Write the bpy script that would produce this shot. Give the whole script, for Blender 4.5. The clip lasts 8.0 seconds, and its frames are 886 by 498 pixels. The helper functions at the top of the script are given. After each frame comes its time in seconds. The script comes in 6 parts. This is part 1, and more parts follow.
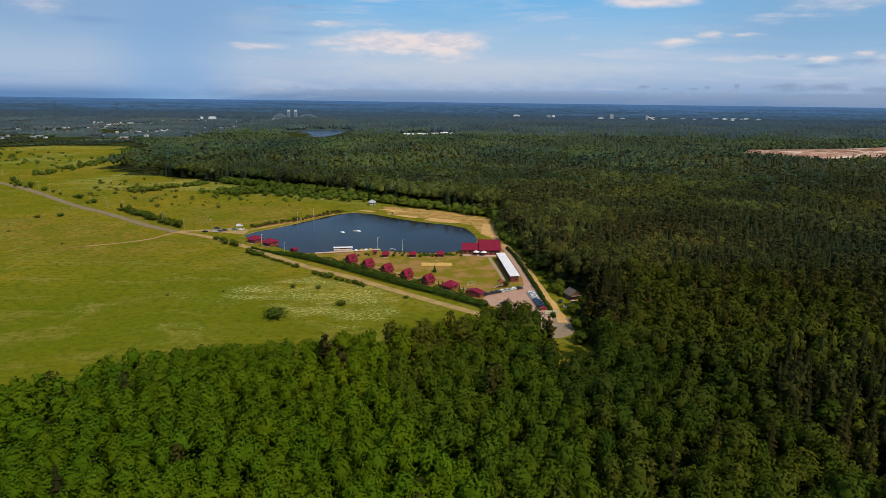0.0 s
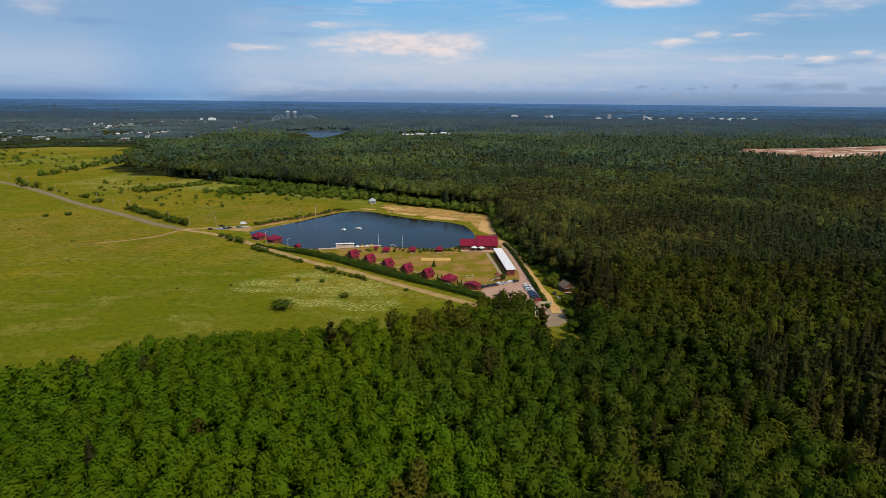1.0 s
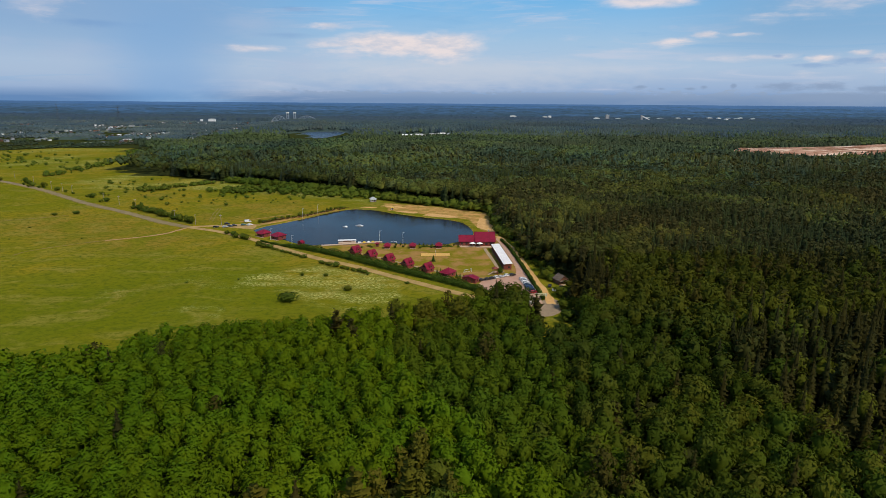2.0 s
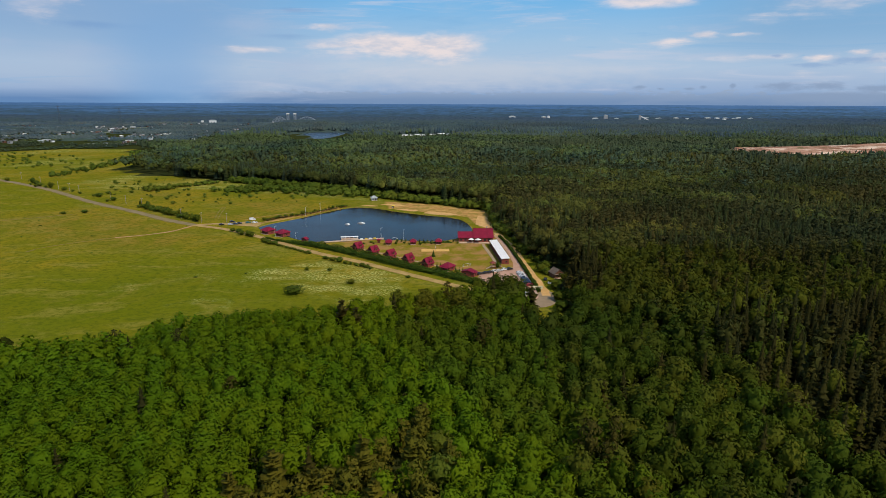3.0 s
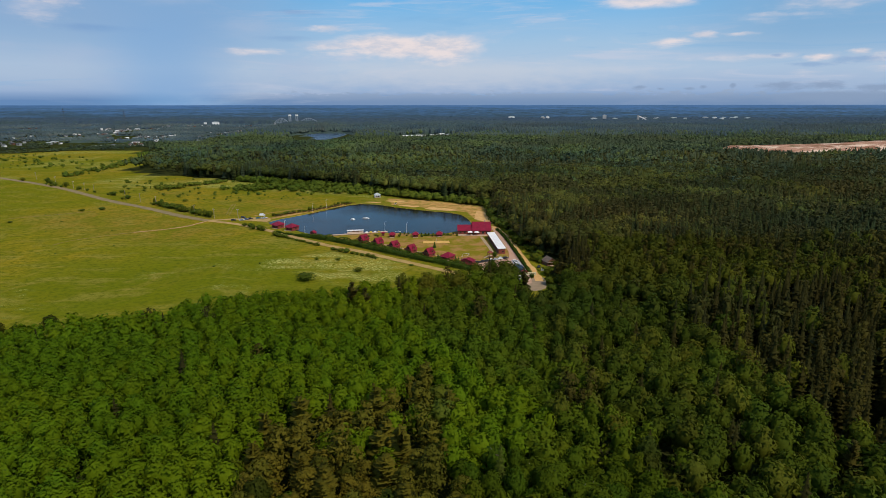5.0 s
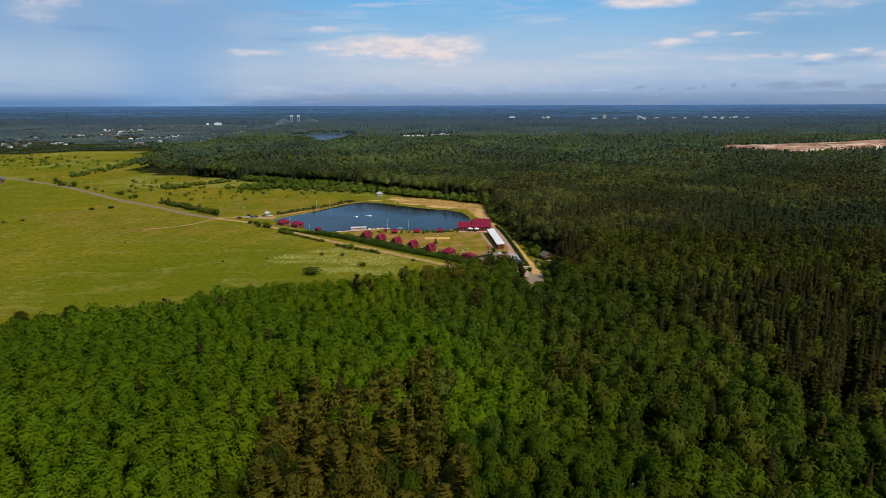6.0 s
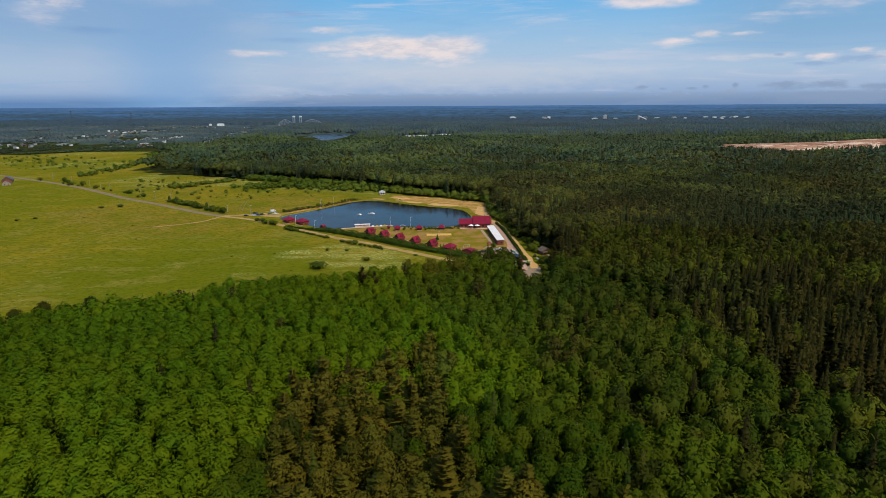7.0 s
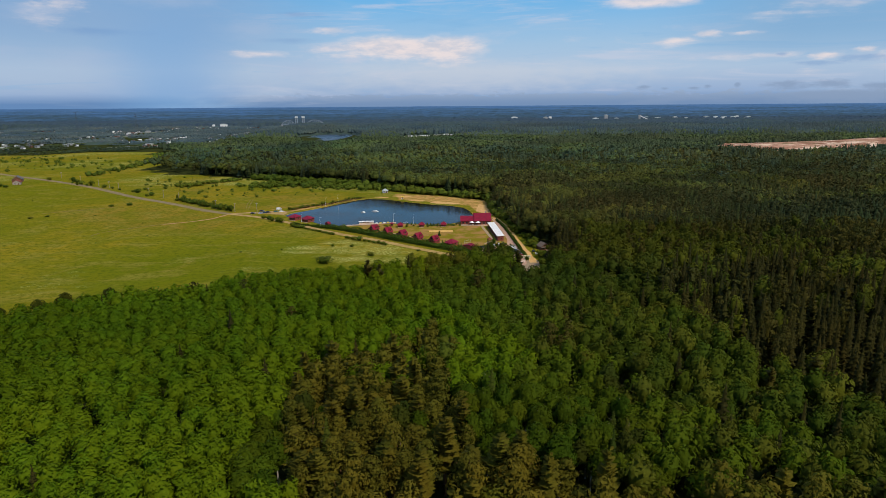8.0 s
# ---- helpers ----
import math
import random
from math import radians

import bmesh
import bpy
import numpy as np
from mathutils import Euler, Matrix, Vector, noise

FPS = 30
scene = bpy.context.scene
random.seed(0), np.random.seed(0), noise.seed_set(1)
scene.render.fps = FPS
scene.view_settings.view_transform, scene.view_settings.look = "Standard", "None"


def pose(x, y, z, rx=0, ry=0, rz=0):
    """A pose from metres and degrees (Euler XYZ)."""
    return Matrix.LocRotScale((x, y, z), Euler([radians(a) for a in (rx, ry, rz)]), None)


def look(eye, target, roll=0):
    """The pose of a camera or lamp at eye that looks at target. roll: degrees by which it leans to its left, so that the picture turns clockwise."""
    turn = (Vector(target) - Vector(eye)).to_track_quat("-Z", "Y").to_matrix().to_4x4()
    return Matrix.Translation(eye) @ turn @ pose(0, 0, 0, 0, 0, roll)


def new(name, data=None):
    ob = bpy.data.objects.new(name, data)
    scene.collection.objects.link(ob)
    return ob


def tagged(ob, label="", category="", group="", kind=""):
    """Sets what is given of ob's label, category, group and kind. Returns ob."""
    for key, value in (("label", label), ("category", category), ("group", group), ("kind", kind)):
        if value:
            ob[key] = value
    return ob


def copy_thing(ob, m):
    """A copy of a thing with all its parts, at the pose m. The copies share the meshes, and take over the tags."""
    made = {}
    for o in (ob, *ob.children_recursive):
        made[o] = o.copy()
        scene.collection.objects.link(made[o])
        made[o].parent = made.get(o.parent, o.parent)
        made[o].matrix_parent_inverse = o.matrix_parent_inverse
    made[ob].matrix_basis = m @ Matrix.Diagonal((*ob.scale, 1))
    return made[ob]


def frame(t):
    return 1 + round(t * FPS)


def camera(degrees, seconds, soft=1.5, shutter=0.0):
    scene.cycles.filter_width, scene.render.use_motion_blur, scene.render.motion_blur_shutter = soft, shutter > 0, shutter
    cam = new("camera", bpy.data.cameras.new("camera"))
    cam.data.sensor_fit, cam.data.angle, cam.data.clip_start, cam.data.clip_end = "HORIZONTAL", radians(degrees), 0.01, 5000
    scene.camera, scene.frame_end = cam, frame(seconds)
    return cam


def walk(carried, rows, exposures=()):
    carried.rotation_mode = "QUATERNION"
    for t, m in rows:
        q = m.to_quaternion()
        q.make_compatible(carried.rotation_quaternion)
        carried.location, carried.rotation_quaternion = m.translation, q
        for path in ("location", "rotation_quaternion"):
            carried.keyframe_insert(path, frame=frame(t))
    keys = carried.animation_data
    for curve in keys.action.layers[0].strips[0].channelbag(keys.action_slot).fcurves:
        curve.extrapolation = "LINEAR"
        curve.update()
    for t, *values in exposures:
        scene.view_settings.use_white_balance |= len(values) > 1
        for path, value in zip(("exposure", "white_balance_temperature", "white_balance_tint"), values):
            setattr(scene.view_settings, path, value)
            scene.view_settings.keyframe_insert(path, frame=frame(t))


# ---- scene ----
cam = camera(74.0, 8.0, 0.65)
# seconds, east, north, up, yaw, pitch, lean
ROWS = [
    (0.0, -0.22, 1.65, 102.37, 0.33, -14.47, -0.71),
    (0.5, -0.17, -4.94, 102.34, 0.25, -14.44, -0.63),
    (1.0, -0.12, -11.55, 102.32, 0.18, -14.41, -0.55),
    (1.5, -0.08, -18.18, 102.29, 0.12, -14.38, -0.47),
    (2.0, -0.03, -24.84, 102.27, 0.07, -14.35, -0.39),
    (2.5, 0.02, -31.51, 102.24, 0.04, -14.32, -0.31),
    (3.0, 0.07, -38.21, 102.22, 0.01, -14.29, -0.24),
    (3.5, 0.11, -44.93, 102.19, -0.00, -14.27, -0.17),
    (4.0, 0.16, -51.67, 102.16, -0.01, -14.24, -0.10),
    (4.5, 0.21, -58.43, 102.14, 0.00, -14.22, -0.03),
    (5.0, 0.25, -65.22, 102.11, 0.02, -14.20, 0.04),
    (5.5, 0.30, -72.03, 102.09, 0.05, -14.18, 0.11),
    (6.0, 0.35, -78.85, 102.06, 0.09, -14.16, 0.17),
    (6.5, 0.40, -85.70, 102.04, 0.15, -14.14, 0.23),
    (7.0, 0.44, -92.57, 102.01, 0.21, -14.12, 0.29),
    (7.5, 0.49, -99.47, 101.99, 0.29, -14.10, 0.35),
    (8.0, 0.54, -106.38, 101.96, 0.37, -14.09, 0.41),
]
walk(cam, [(t, pose(x, y, z, 90 + pitch, lean, yaw)) for t, x, y, z, yaw, pitch, lean in ROWS])

# ---- world, sun, exposure ----
scene.view_settings.exposure = 0.0
SUN_AZ, SUN_EL = radians(138), radians(50)      # clockwise from straight ahead, above the horizon

sun = new("sun", bpy.data.lights.new("sun", "SUN"))
sun.data.energy, sun.data.angle, sun.data.color = 3.6, radians(0.5), (1.0, 0.87, 0.70)
sun.matrix_world = look((math.sin(SUN_AZ) * math.cos(SUN_EL) * 900, math.cos(SUN_AZ) * math.cos(SUN_EL) * 900, math.sin(SUN_EL) * 900), (0, 0, 0))


class Nodes:
    """Short hand for node trees."""

    def __init__(self, tree):
        self.tree = tree
        tree.nodes.clear()

    def add(self, kind):
        return self.tree.nodes.new(kind)

    def put(self, socket, value):
        if isinstance(value, bpy.types.NodeSocket):
            self.tree.links.new(value, socket)
        elif value is not None:
            if socket.type == "RGBA" and len(value) == 3:
                value = (*value, 1)
            socket.default_value = value

    def math(self, op, a, b=None, c=None, clamp=False):
        node = self.add("ShaderNodeMath")
        node.operation, node.use_clamp = op, clamp
        for socket, value in zip(node.inputs, (a, b, c)):
            self.put(socket, value)
        return node.outputs[0]

    def step(self, value, low, high):
        node = self.add("ShaderNodeMapRange")
        node.interpolation_type = "SMOOTHSTEP"
        for key, v in (("Value", value), ("From Min", low), ("From Max", high)):
            self.put(node.inputs[key], v)
        return node.outputs["Result"]

    def mix(self, fac, a, b, blend="MIX"):
        node = self.add("ShaderNodeMix")
        node.data_type, node.blend_type = "RGBA", blend
        self.put(node.inputs[0], fac)
        self.put(node.inputs[6], a)
        self.put(node.inputs[7], b)
        return node.outputs[2]

    def noise(self, vector, scale, detail=3.0, rough=0.55, out="Fac", distortion=0.0):
        node = self.add("ShaderNodeTexNoise")
        self.put(node.inputs["Vector"], vector)
        for key, v in (("Scale", scale), ("Detail", detail), ("Roughness", rough), ("Distortion", distortion)):
            node.inputs[key].default_value = v
        return node.outputs[out]

    def attribute(self, name):
        node = self.add("ShaderNodeAttribute")
        node.attribute_name = name
        return node.outputs["Fac"]

    def scaled(self, vector, s):
        node = self.add("ShaderNodeVectorMath")
        node.operation = "MULTIPLY"
        self.put(node.inputs[0], vector)
        node.inputs[1].default_value = s
        return node.outputs[0]


def build_world():
    world = bpy.data.worlds.new("sky")
    scene.world = world
    world.use_nodes = True
    n = Nodes(world.node_tree)
    sky = n.add("ShaderNodeTexSky")
    sky.sky_type, sky.sun_disc, sky.sun_elevation, sky.sun_rotation = "NISHITA", False, SUN_EL, SUN_AZ
    sky.air_density, sky.dust_density, sky.ozone_density = 1.0, 0.6, 1.5
    blue = n.mix(1.0, sky.outputs[0], (0.105, 0.105, 0.105), "MULTIPLY")
    way = n.add("ShaderNodeTexCoord").outputs["Generated"]
    split = n.add("ShaderNodeSeparateXYZ")
    n.put(split.inputs[0], way)
    el = n.math("MULTIPLY", n.math("ARCSINE", split.outputs[2]), 180 / math.pi)
    az = n.math("MULTIPLY", n.math("ARCTAN2", split.outputs[0], split.outputs[1]), 180 / math.pi)
    flat = n.add("ShaderNodeCombineXYZ")
    n.put(flat.inputs[0], az)
    n.put(flat.inputs[1], n.math("MULTIPLY", el, 3.2))
    wisps = n.noise(flat.outputs[0], 0.045, 6.0, 0.6, distortion=0.6)
    curls = n.noise(flat.outputs[0], 0.22, 6.0, 0.62)

    # hazy air low over the land, clearer and bluer above
    ramp = n.add("ShaderNodeValToRGB")
    n.put(ramp.inputs[0], n.math("DIVIDE", n.math("MAXIMUM", el, 0.0), 25.0))
    stops = ((0.0, (0.13, 0.25, 0.47)), (0.03, (0.30, 0.42, 0.63)), (0.11, (0.44, 0.56, 0.72)), (0.2, (0.36, 0.54, 0.74)), (0.36, (0.15, 0.45, 0.79)), (0.6, (0.13, 0.25, 0.43)), (1.0, (0.085, 0.155, 0.30)))
    while len(ramp.color_ramp.elements) < len(stops):
        ramp.color_ramp.elements.new(0.5)
    for e, (at, colour) in zip(ramp.color_ramp.elements, stops):
        e.position, e.color = at, (*colour, 1)
    air = n.mix(n.step(el, 12.0, 35.0), ramp.outputs[0], blue)

    puffs = n.noise(flat.outputs[0], 0.42, 7.0, 0.6)
    tufts = n.noise(flat.outputs[0], 0.9, 6.0, 0.6)

    def blob(a, e, wide, high, rag=0.36, soft=0.5):
        u = n.math("DIVIDE", n.math("SUBTRACT", az, a), wide)
        v = n.math("DIVIDE", n.math("SUBTRACT", el, e), high)
        v = n.math("MULTIPLY", v, n.math("ADD", 0.75, n.math("MULTIPLY", n.step(v, -0.2, 0.2), 0.5)))
        r = n.math("SQRT", n.math("ADD", n.math("MULTIPLY", u, u), n.math("MULTIPLY", v, v)))
        r = n.math("ADD", r, n.math("MULTIPLY", n.math("SUBTRACT", tufts if wide < 3.0 else puffs, 0.5), rag * 3))
        return n.step(r, 0.85, 0.85 - soft)

    # thin veil of high cloud
    veil = n.math("MULTIPLY", n.step(wisps, 0.48, 0.72), 0.5)
    air = n.mix(veil, air, (0.47, 0.57, 0.70))
    # streaks of finer cloud
    thin = n.noise(n.scaled(flat.outputs[0], (0.5, 1.6, 1.0)), 0.16, 7.0, 0.62, distortion=0.8)
    air = n.mix(n.math("MULTIPLY", n.math("MULTIPLY", n.step(thin, 0.50, 0.70), n.step(az, -27.0, -12.0)), 0.5), air, (0.60, 0.62, 0.73))
    air = n.mix(n.math("MULTIPLY", n.step(thin, 0.44, 0.26), 0.4), air, (0.20, 0.44, 0.72))
    # grey-blue veil over the western sky, blue air in the east, pale air under the big cloud
    air = n.mix(n.math("MULTIPLY", n.step(az, -6.0, -24.0), n.math("MULTIPLY", n.step(el, 0.5, 7.0), 0.8)), air, (0.235, 0.38, 0.61))
    air = n.mix(n.math("MULTIPLY", n.step(az, 16.0, 30.0), n.math("MULTIPLY", n.step(el, 1.5, 6.0), 0.8)), air, (0.215, 0.405, 0.64))
    air = n.mix(n.math("MULTIPLY", blob(2.0, 2.6, 26.0, 2.4, 0.3, 0.8), 0.55), air, (0.58, 0.62, 0.70))
    # uneven pale cloud in the west and the blue rain shaft between its parts
    for a, e, wide, high, strong in ((-30.0, 3.6, 6.0, 1.7, 0.5), (-37.0, 4.0, 4.0, 0.8, 0.5), (-29.0, 1.7, 5.0, 1.0, 0.4), (-17.0, 6.3, 6.0, 1.5, 0.5), (-33.5, 7.0, 3.2, 1.2, 0.7), (-24.0, 8.3, 7.0, 0.8, 0.5), (-13.5, 3.0, 5.0, 1.6, 0.5)):
        air = n.mix(n.math("MULTIPLY", blob(a, e, wide, high, 0.34, 1.0), strong), air, (0.40, 0.50, 0.68))
    for a, e, wide, high, strong in ((-29.0, 5.7, 5.0, 0.5, 0.6), (-37.5, 6.6, 2.5, 0.7, 0.5), (-14.5, 5.4, 4.0, 0.4, 0.4), (-13.0, 7.6, 3.0, 0.4, 0.5)):
        air = n.mix(n.math("MULTIPLY", blob(a, e, wide, high, 0.4, 0.9), strong), air, (0.19, 0.34, 0.60))
    shaft = n.math("MULTIPLY", n.step(n.math("ABSOLUTE", n.math("ADD", az, n.math("ADD", 25.2, n.math("MULTIPLY", curls, -2.0)))), 7.5, 0.3), n.step(el, 9.5, 5.0))
    air = n.mix(n.math("MULTIPLY", shaft, 0.6), air, (0.21, 0.40, 0.68))
    # cumulus
    for a, e, wide, high, strong in ((-5.5, 5.1, 6.4, 1.5, 0.95), (0.2, 4.9, 5.0, 1.9, 0.95), (-3.0, 4.8, 6.6, 1.1, 0.95), (-9.5, 4.7, 5.0, 0.8, 0.8), (-17.5, 4.3, 3.4, 0.4, 0.8), (-10.6, 6.3, 2.2, 0.4, 0.8), (18.1, 8.3, 6.4, 0.75, 0.95), (31.5, 7.7, 6.0, 1.1, 0.5), (27.0, 6.6, 3.0, 0.5, 0.5),
                                     (20.3, 4.9, 2.9, 0.5, 0.9), (22.8, 5.45, 1.5, 0.5, 0.95), (25.6, 5.35, 1.8, 0.22, 0.9), (27.5, 3.5, 6.5, 0.35, 0.6), (31.4, 3.35, 1.7, 0.42, 0.95), (34.0, 3.7, 1.2, 0.34, 0.95), (36.0, 3.4, 3.0, 0.5, 0.7), (30.5, 2.2, 1.5, 0.3, 0.9), (35.5, 2.4, 1.5, 0.3, 0.8), (-32.8, 6.9, 2.0, 1.2, 0.6), (-31.5, 7.6, 2.2, 0.6, 0.6)):
        lit = n.mix(n.step(puffs, 0.66, 0.38), (0.60, 0.61, 0.69), (0.82, 0.73, 0.73))
        body = blob(a, e, wide, high, 0.34 if wide < 3.0 else 0.16, 0.75 if wide < 3.0 else 0.6) if strong > 0.94 else n.math("MULTIPLY", blob(a, e, wide * 1.25, high * 1.25, 0.42, 1.0), n.step(thin, 0.34, 0.58))
        air = n.mix(n.math("MULTIPLY", body, strong * 0.95), air, lit)
    for a, e, wide, high in ((34.0, 3.1, 2.9, 0.42), (28.4, 3.55, 0.7, 0.22), (31.0, 2.8, 2.6, 0.3)):
        air = n.mix(n.math("MULTIPLY", blob(a, e, wide, high, 0.35, 0.7), 0.6), air, (0.23, 0.38, 0.62))
    # low grey bank on the horizon, loose dark tufts above it
    rough_top = n.math("ADD", n.math("MULTIPLY", n.noise(flat.outputs[0], 0.5, 6.0, 0.65), 1.9), -0.35)
    bank = n.math("MULTIPLY", n.step(n.math("SUBTRACT", el, rough_top), 0.10, -0.14), n.step(az, -22.0, -8.0))
    air = n.mix(n.math("MULTIPLY", bank, 0.9), air, n.mix(n.step(el, -0.4, 1.2), (0.18, 0.28, 0.46), (0.33, 0.42, 0.57)))
    for a, e, wide, high in ((17.8, 1.15, 0.9, 0.26), (19.6, 1.0, 0.5, 0.2), (22.0, 1.0, 0.7, 0.2), (23.1, 1.15, 0.5, 0.25), (25.4, 1.25, 0.4, 0.35), (29.0, 1.2, 2.6, 0.55), (32.0, 1.2, 2.6, 0.5), (35.5, 1.0, 2.8, 0.45), (33.0, 0.3, 9.0, 0.8)):
        air = n.mix(n.math("MULTIPLY", blob(a, e, wide, high, 0.42, 0.7), 0.8), air, (0.25, 0.34, 0.50))
    back = n.add("ShaderNodeBackground")
    n.put(back.inputs[0], air)
    n.put(n.add("ShaderNodeOutputWorld").inputs[0], back.outputs[0])


build_world()


# ---- materials ----
def material(name):
    m = bpy.data.materials.new(name)
    m.use_nodes = True
    return m, Nodes(m.node_tree)


def finish(n, colour, rough=0.8, metal=0.0, bump=None, depth=0.05, spec=0.3):
    out, bsdf = n.add("ShaderNodeOutputMaterial"), n.add("ShaderNodeBsdfPrincipled")
    n.put(bsdf.inputs["Base Color"], colour)
    n.put(bsdf.inputs["Roughness"], rough)
    n.put(bsdf.inputs["Metallic"], metal)
    n.put(bsdf.inputs["Specular IOR Level"], spec)
    if bump is not None:
        node = n.add("ShaderNodeBump")
        node.inputs["Distance"].default_value = depth
        n.put(node.inputs["Height"], bump)
        n.put(bsdf.inputs["Normal"], node.outputs[0])
    n.put(out.inputs[0], bsdf.outputs[0])
    return bsdf


def place(n):
    return n.add("ShaderNodeNewGeometry").outputs["Position"]


def worn(name, colour, other, scale, rough=0.8, metal=0.0, depth=0.02, spec=0.3, grain=8.0):
    """A surface of two tones at one scale with a finer grain over them."""
    m, n = material(name)
    p = place(n)
    a = n.step(n.noise(p, scale, 4.0), 0.35, 0.65)
    c = n.mix(a, colour, other)
    g = n.noise(p, scale * grain, 3.0)
    c = n.mix(n.math("MULTIPLY", g, 0.35), c, [v * 0.55 for v in colour])
    finish(n, c, rough, metal, g, depth, spec)
    return m


def leaves(name, dark, light, own=False, sheer=0.36, grainy=1.0, warm=(1.15, 0.98, 0.9), cool=(0.82, 1.0, 1.25)):
    """Foliage: a tint and a hue for each tree (by attribute, or by object where each tree is its own), and a finer one from clump to clump."""
    m, n = material(name)
    geo = n.add("ShaderNodeNewGeometry")
    if own:
        tint = n.add("ShaderNodeObjectInfo").outputs["Random"]
        hue = n.math("FRACT", n.math("MULTIPLY", tint, 7.31))
    else:
        tint, hue = n.attribute("tint"), n.attribute("hue")
    c = n.mix(tint, dark, light)
    c = n.mix(n.step(hue, 0.55, 1.0), c, n.mix(1.0, c, warm, "MULTIPLY"))
    c = n.mix(n.step(hue, 0.45, 0.0), c, n.mix(1.0, c, cool, "MULTIPLY"))
    leaf = geo.outputs["Random Per Island"]
    c = n.mix(n.math("MULTIPLY", leaf, 0.20 * grainy), c, [v * 0.5 for v in dark])
    grain = n.noise(geo.outputs["Position"], 1.7, 4.0, 0.65)
    c = n.mix(n.math("MULTIPLY", n.step(grain, 0.52, 0.34), 0.25 * grainy), c, [v * 0.5 for v in dark])
    c = n.mix(n.math("MULTIPLY", n.step(grain, 0.52, 0.70), 0.28 * grainy), c, [v * 1.35 for v in light])
    out, add = n.add("ShaderNodeOutputMaterial"), n.add("ShaderNodeMixShader")
    a, b = n.add("ShaderNodeBsdfPrincipled"), n.add("ShaderNodeBsdfTranslucent")
    n.put(a.inputs["Base Color"], c)
    a.inputs["Roughness"].default_value = 0.75
    a.inputs["Specular IOR Level"].default_value = 0.06
    n.put(b.inputs[0], c)
    add.inputs[0].default_value = sheer
    n.put(add.inputs[1], a.outputs[0])
    n.put(add.inputs[2], b.outputs[0])
    n.put(out.inputs[0], add.outputs[0])
    return m


def ground_material():
    m, n = material("ground")
    p = place(n)
    big = n.noise(p, 0.006, 4.0, 0.6, distortion=0.8)
    mid = n.noise(p, 0.035, 5.0, 0.6)
    fine = n.noise(p, 0.5, 4.0, 0.65)
    streak = n.noise(n.scaled(p, (0.03, 0.055, 1.0)), 1.0, 5.0, 0.65, distortion=0.5)
    patch = n.noise(p, 0.018, 5.0, 0.65, distortion=1.2)
    grass = n.mix(n.step(big, 0.38, 0.62), (0.146, 0.146, 0.008), (0.234, 0.172, 0.014))
    def zone(name, low=0.4, high=0.6, rag=0.5):
        a = n.attribute(name)
        ragged = n.math("ADD", a, n.math("MULTIPLY", n.math("SUBTRACT", n.noise(p, 0.16, 4.0), 0.5), rag))
        return n.step(ragged, low, high)

    dry = zone("dry", 0.2, 0.9, 0.7)
    grass = n.mix(n.math("MULTIPLY", n.math("MULTIPLY", dry, n.step(patch, 0.30, 0.55)), 0.8), grass, n.mix(fine, (0.20, 0.138, 0.018), (0.28, 0.175, 0.034)))
    lush = zone("lush", 0.1, 1.0, 0.9)
    grass = n.mix(n.math("MULTIPLY", lush, 0.6), grass, (0.085, 0.112, 0.004))
    grass = n.mix(n.math("MULTIPLY", n.step(mid, 0.42, 0.62), 0.62), grass, (0.114, 0.128, 0.008))
    grass = n.mix(n.math("MULTIPLY", n.step(patch, 0.52, 0.66), 0.62), grass, (0.222, 0.176, 0.030))
    grass = n.mix(n.math("MULTIPLY", n.step(streak, 0.50, 0.66), 0.58), grass, (0.225, 0.190, 0.034))
    tufts = n.noise(n.scaled(p, (0.22, 0.30, 1.0)), 1.0, 6.0, 0.75)
    grass = n.mix(n.math("MULTIPLY", n.step(tufts, 0.46, 0.62), 0.8), grass, (0.080, 0.096, 0.007))
    grass = n.mix(n.math("MULTIPLY", n.step(fine, 0.45, 0.75), 0.4), grass, (0.070, 0.088, 0.008))

    # white umbels scattered in the meadow
    dots = n.noise(n.scaled(p, (0.55, 0.85, 1.0)), 1.0, 4.0, 0.8)
    drift = n.step(n.noise(n.scaled(p, (0.03, 0.09, 1.0)), 1.0, 4.0, 0.65), 0.36, 0.60)
    bloom = n.math("MULTIPLY", n.math("MULTIPLY", n.step(dots, 0.46, 0.62), drift), zone("bloom", 0.10, 0.6, 0.9))
    grass = n.mix(n.math("MULTIPLY", bloom, 0.74), grass, (0.52, 0.51, 0.17))
    lawn = n.mix(n.step(n.noise(p, 0.09, 5.0, 0.65), 0.46, 0.68), (0.190, 0.152, 0.014), (0.33, 0.19, 0.045))
    lawn = n.mix(n.math("MULTIPLY", n.step(n.noise(p, 0.075, 5.0, 0.65), 0.44, 0.62), 0.85), lawn, (0.36, 0.185, 0.075))
    lawn = n.mix(n.math("MULTIPLY", fine, 0.3), lawn, (0.08, 0.10, 0.01))
    c = n.mix(zone("lawn"), grass, lawn)
    sand = n.mix(n.step(n.noise(p, 0.12, 5.0, 0.65), 0.38, 0.62), (0.36, 0.20, 0.065), (0.48, 0.28, 0.10))
    sand = n.mix(n.math("MULTIPLY", n.step(n.noise(p, 0.11, 5.0, 0.65), 0.46, 0.58), 0.75), sand, (0.21, 0.165, 0.03))
    c = n.mix(zone("sand", 0.38, 0.6, 0.5), c, sand)
    clay = n.mix(n.step(n.noise(n.scaled(p, (0.028, 0.022, 0.1)), 1.0, 5.0, 0.7), 0.38, 0.62), (0.20, 0.095, 0.06), (0.40, 0.23, 0.16))
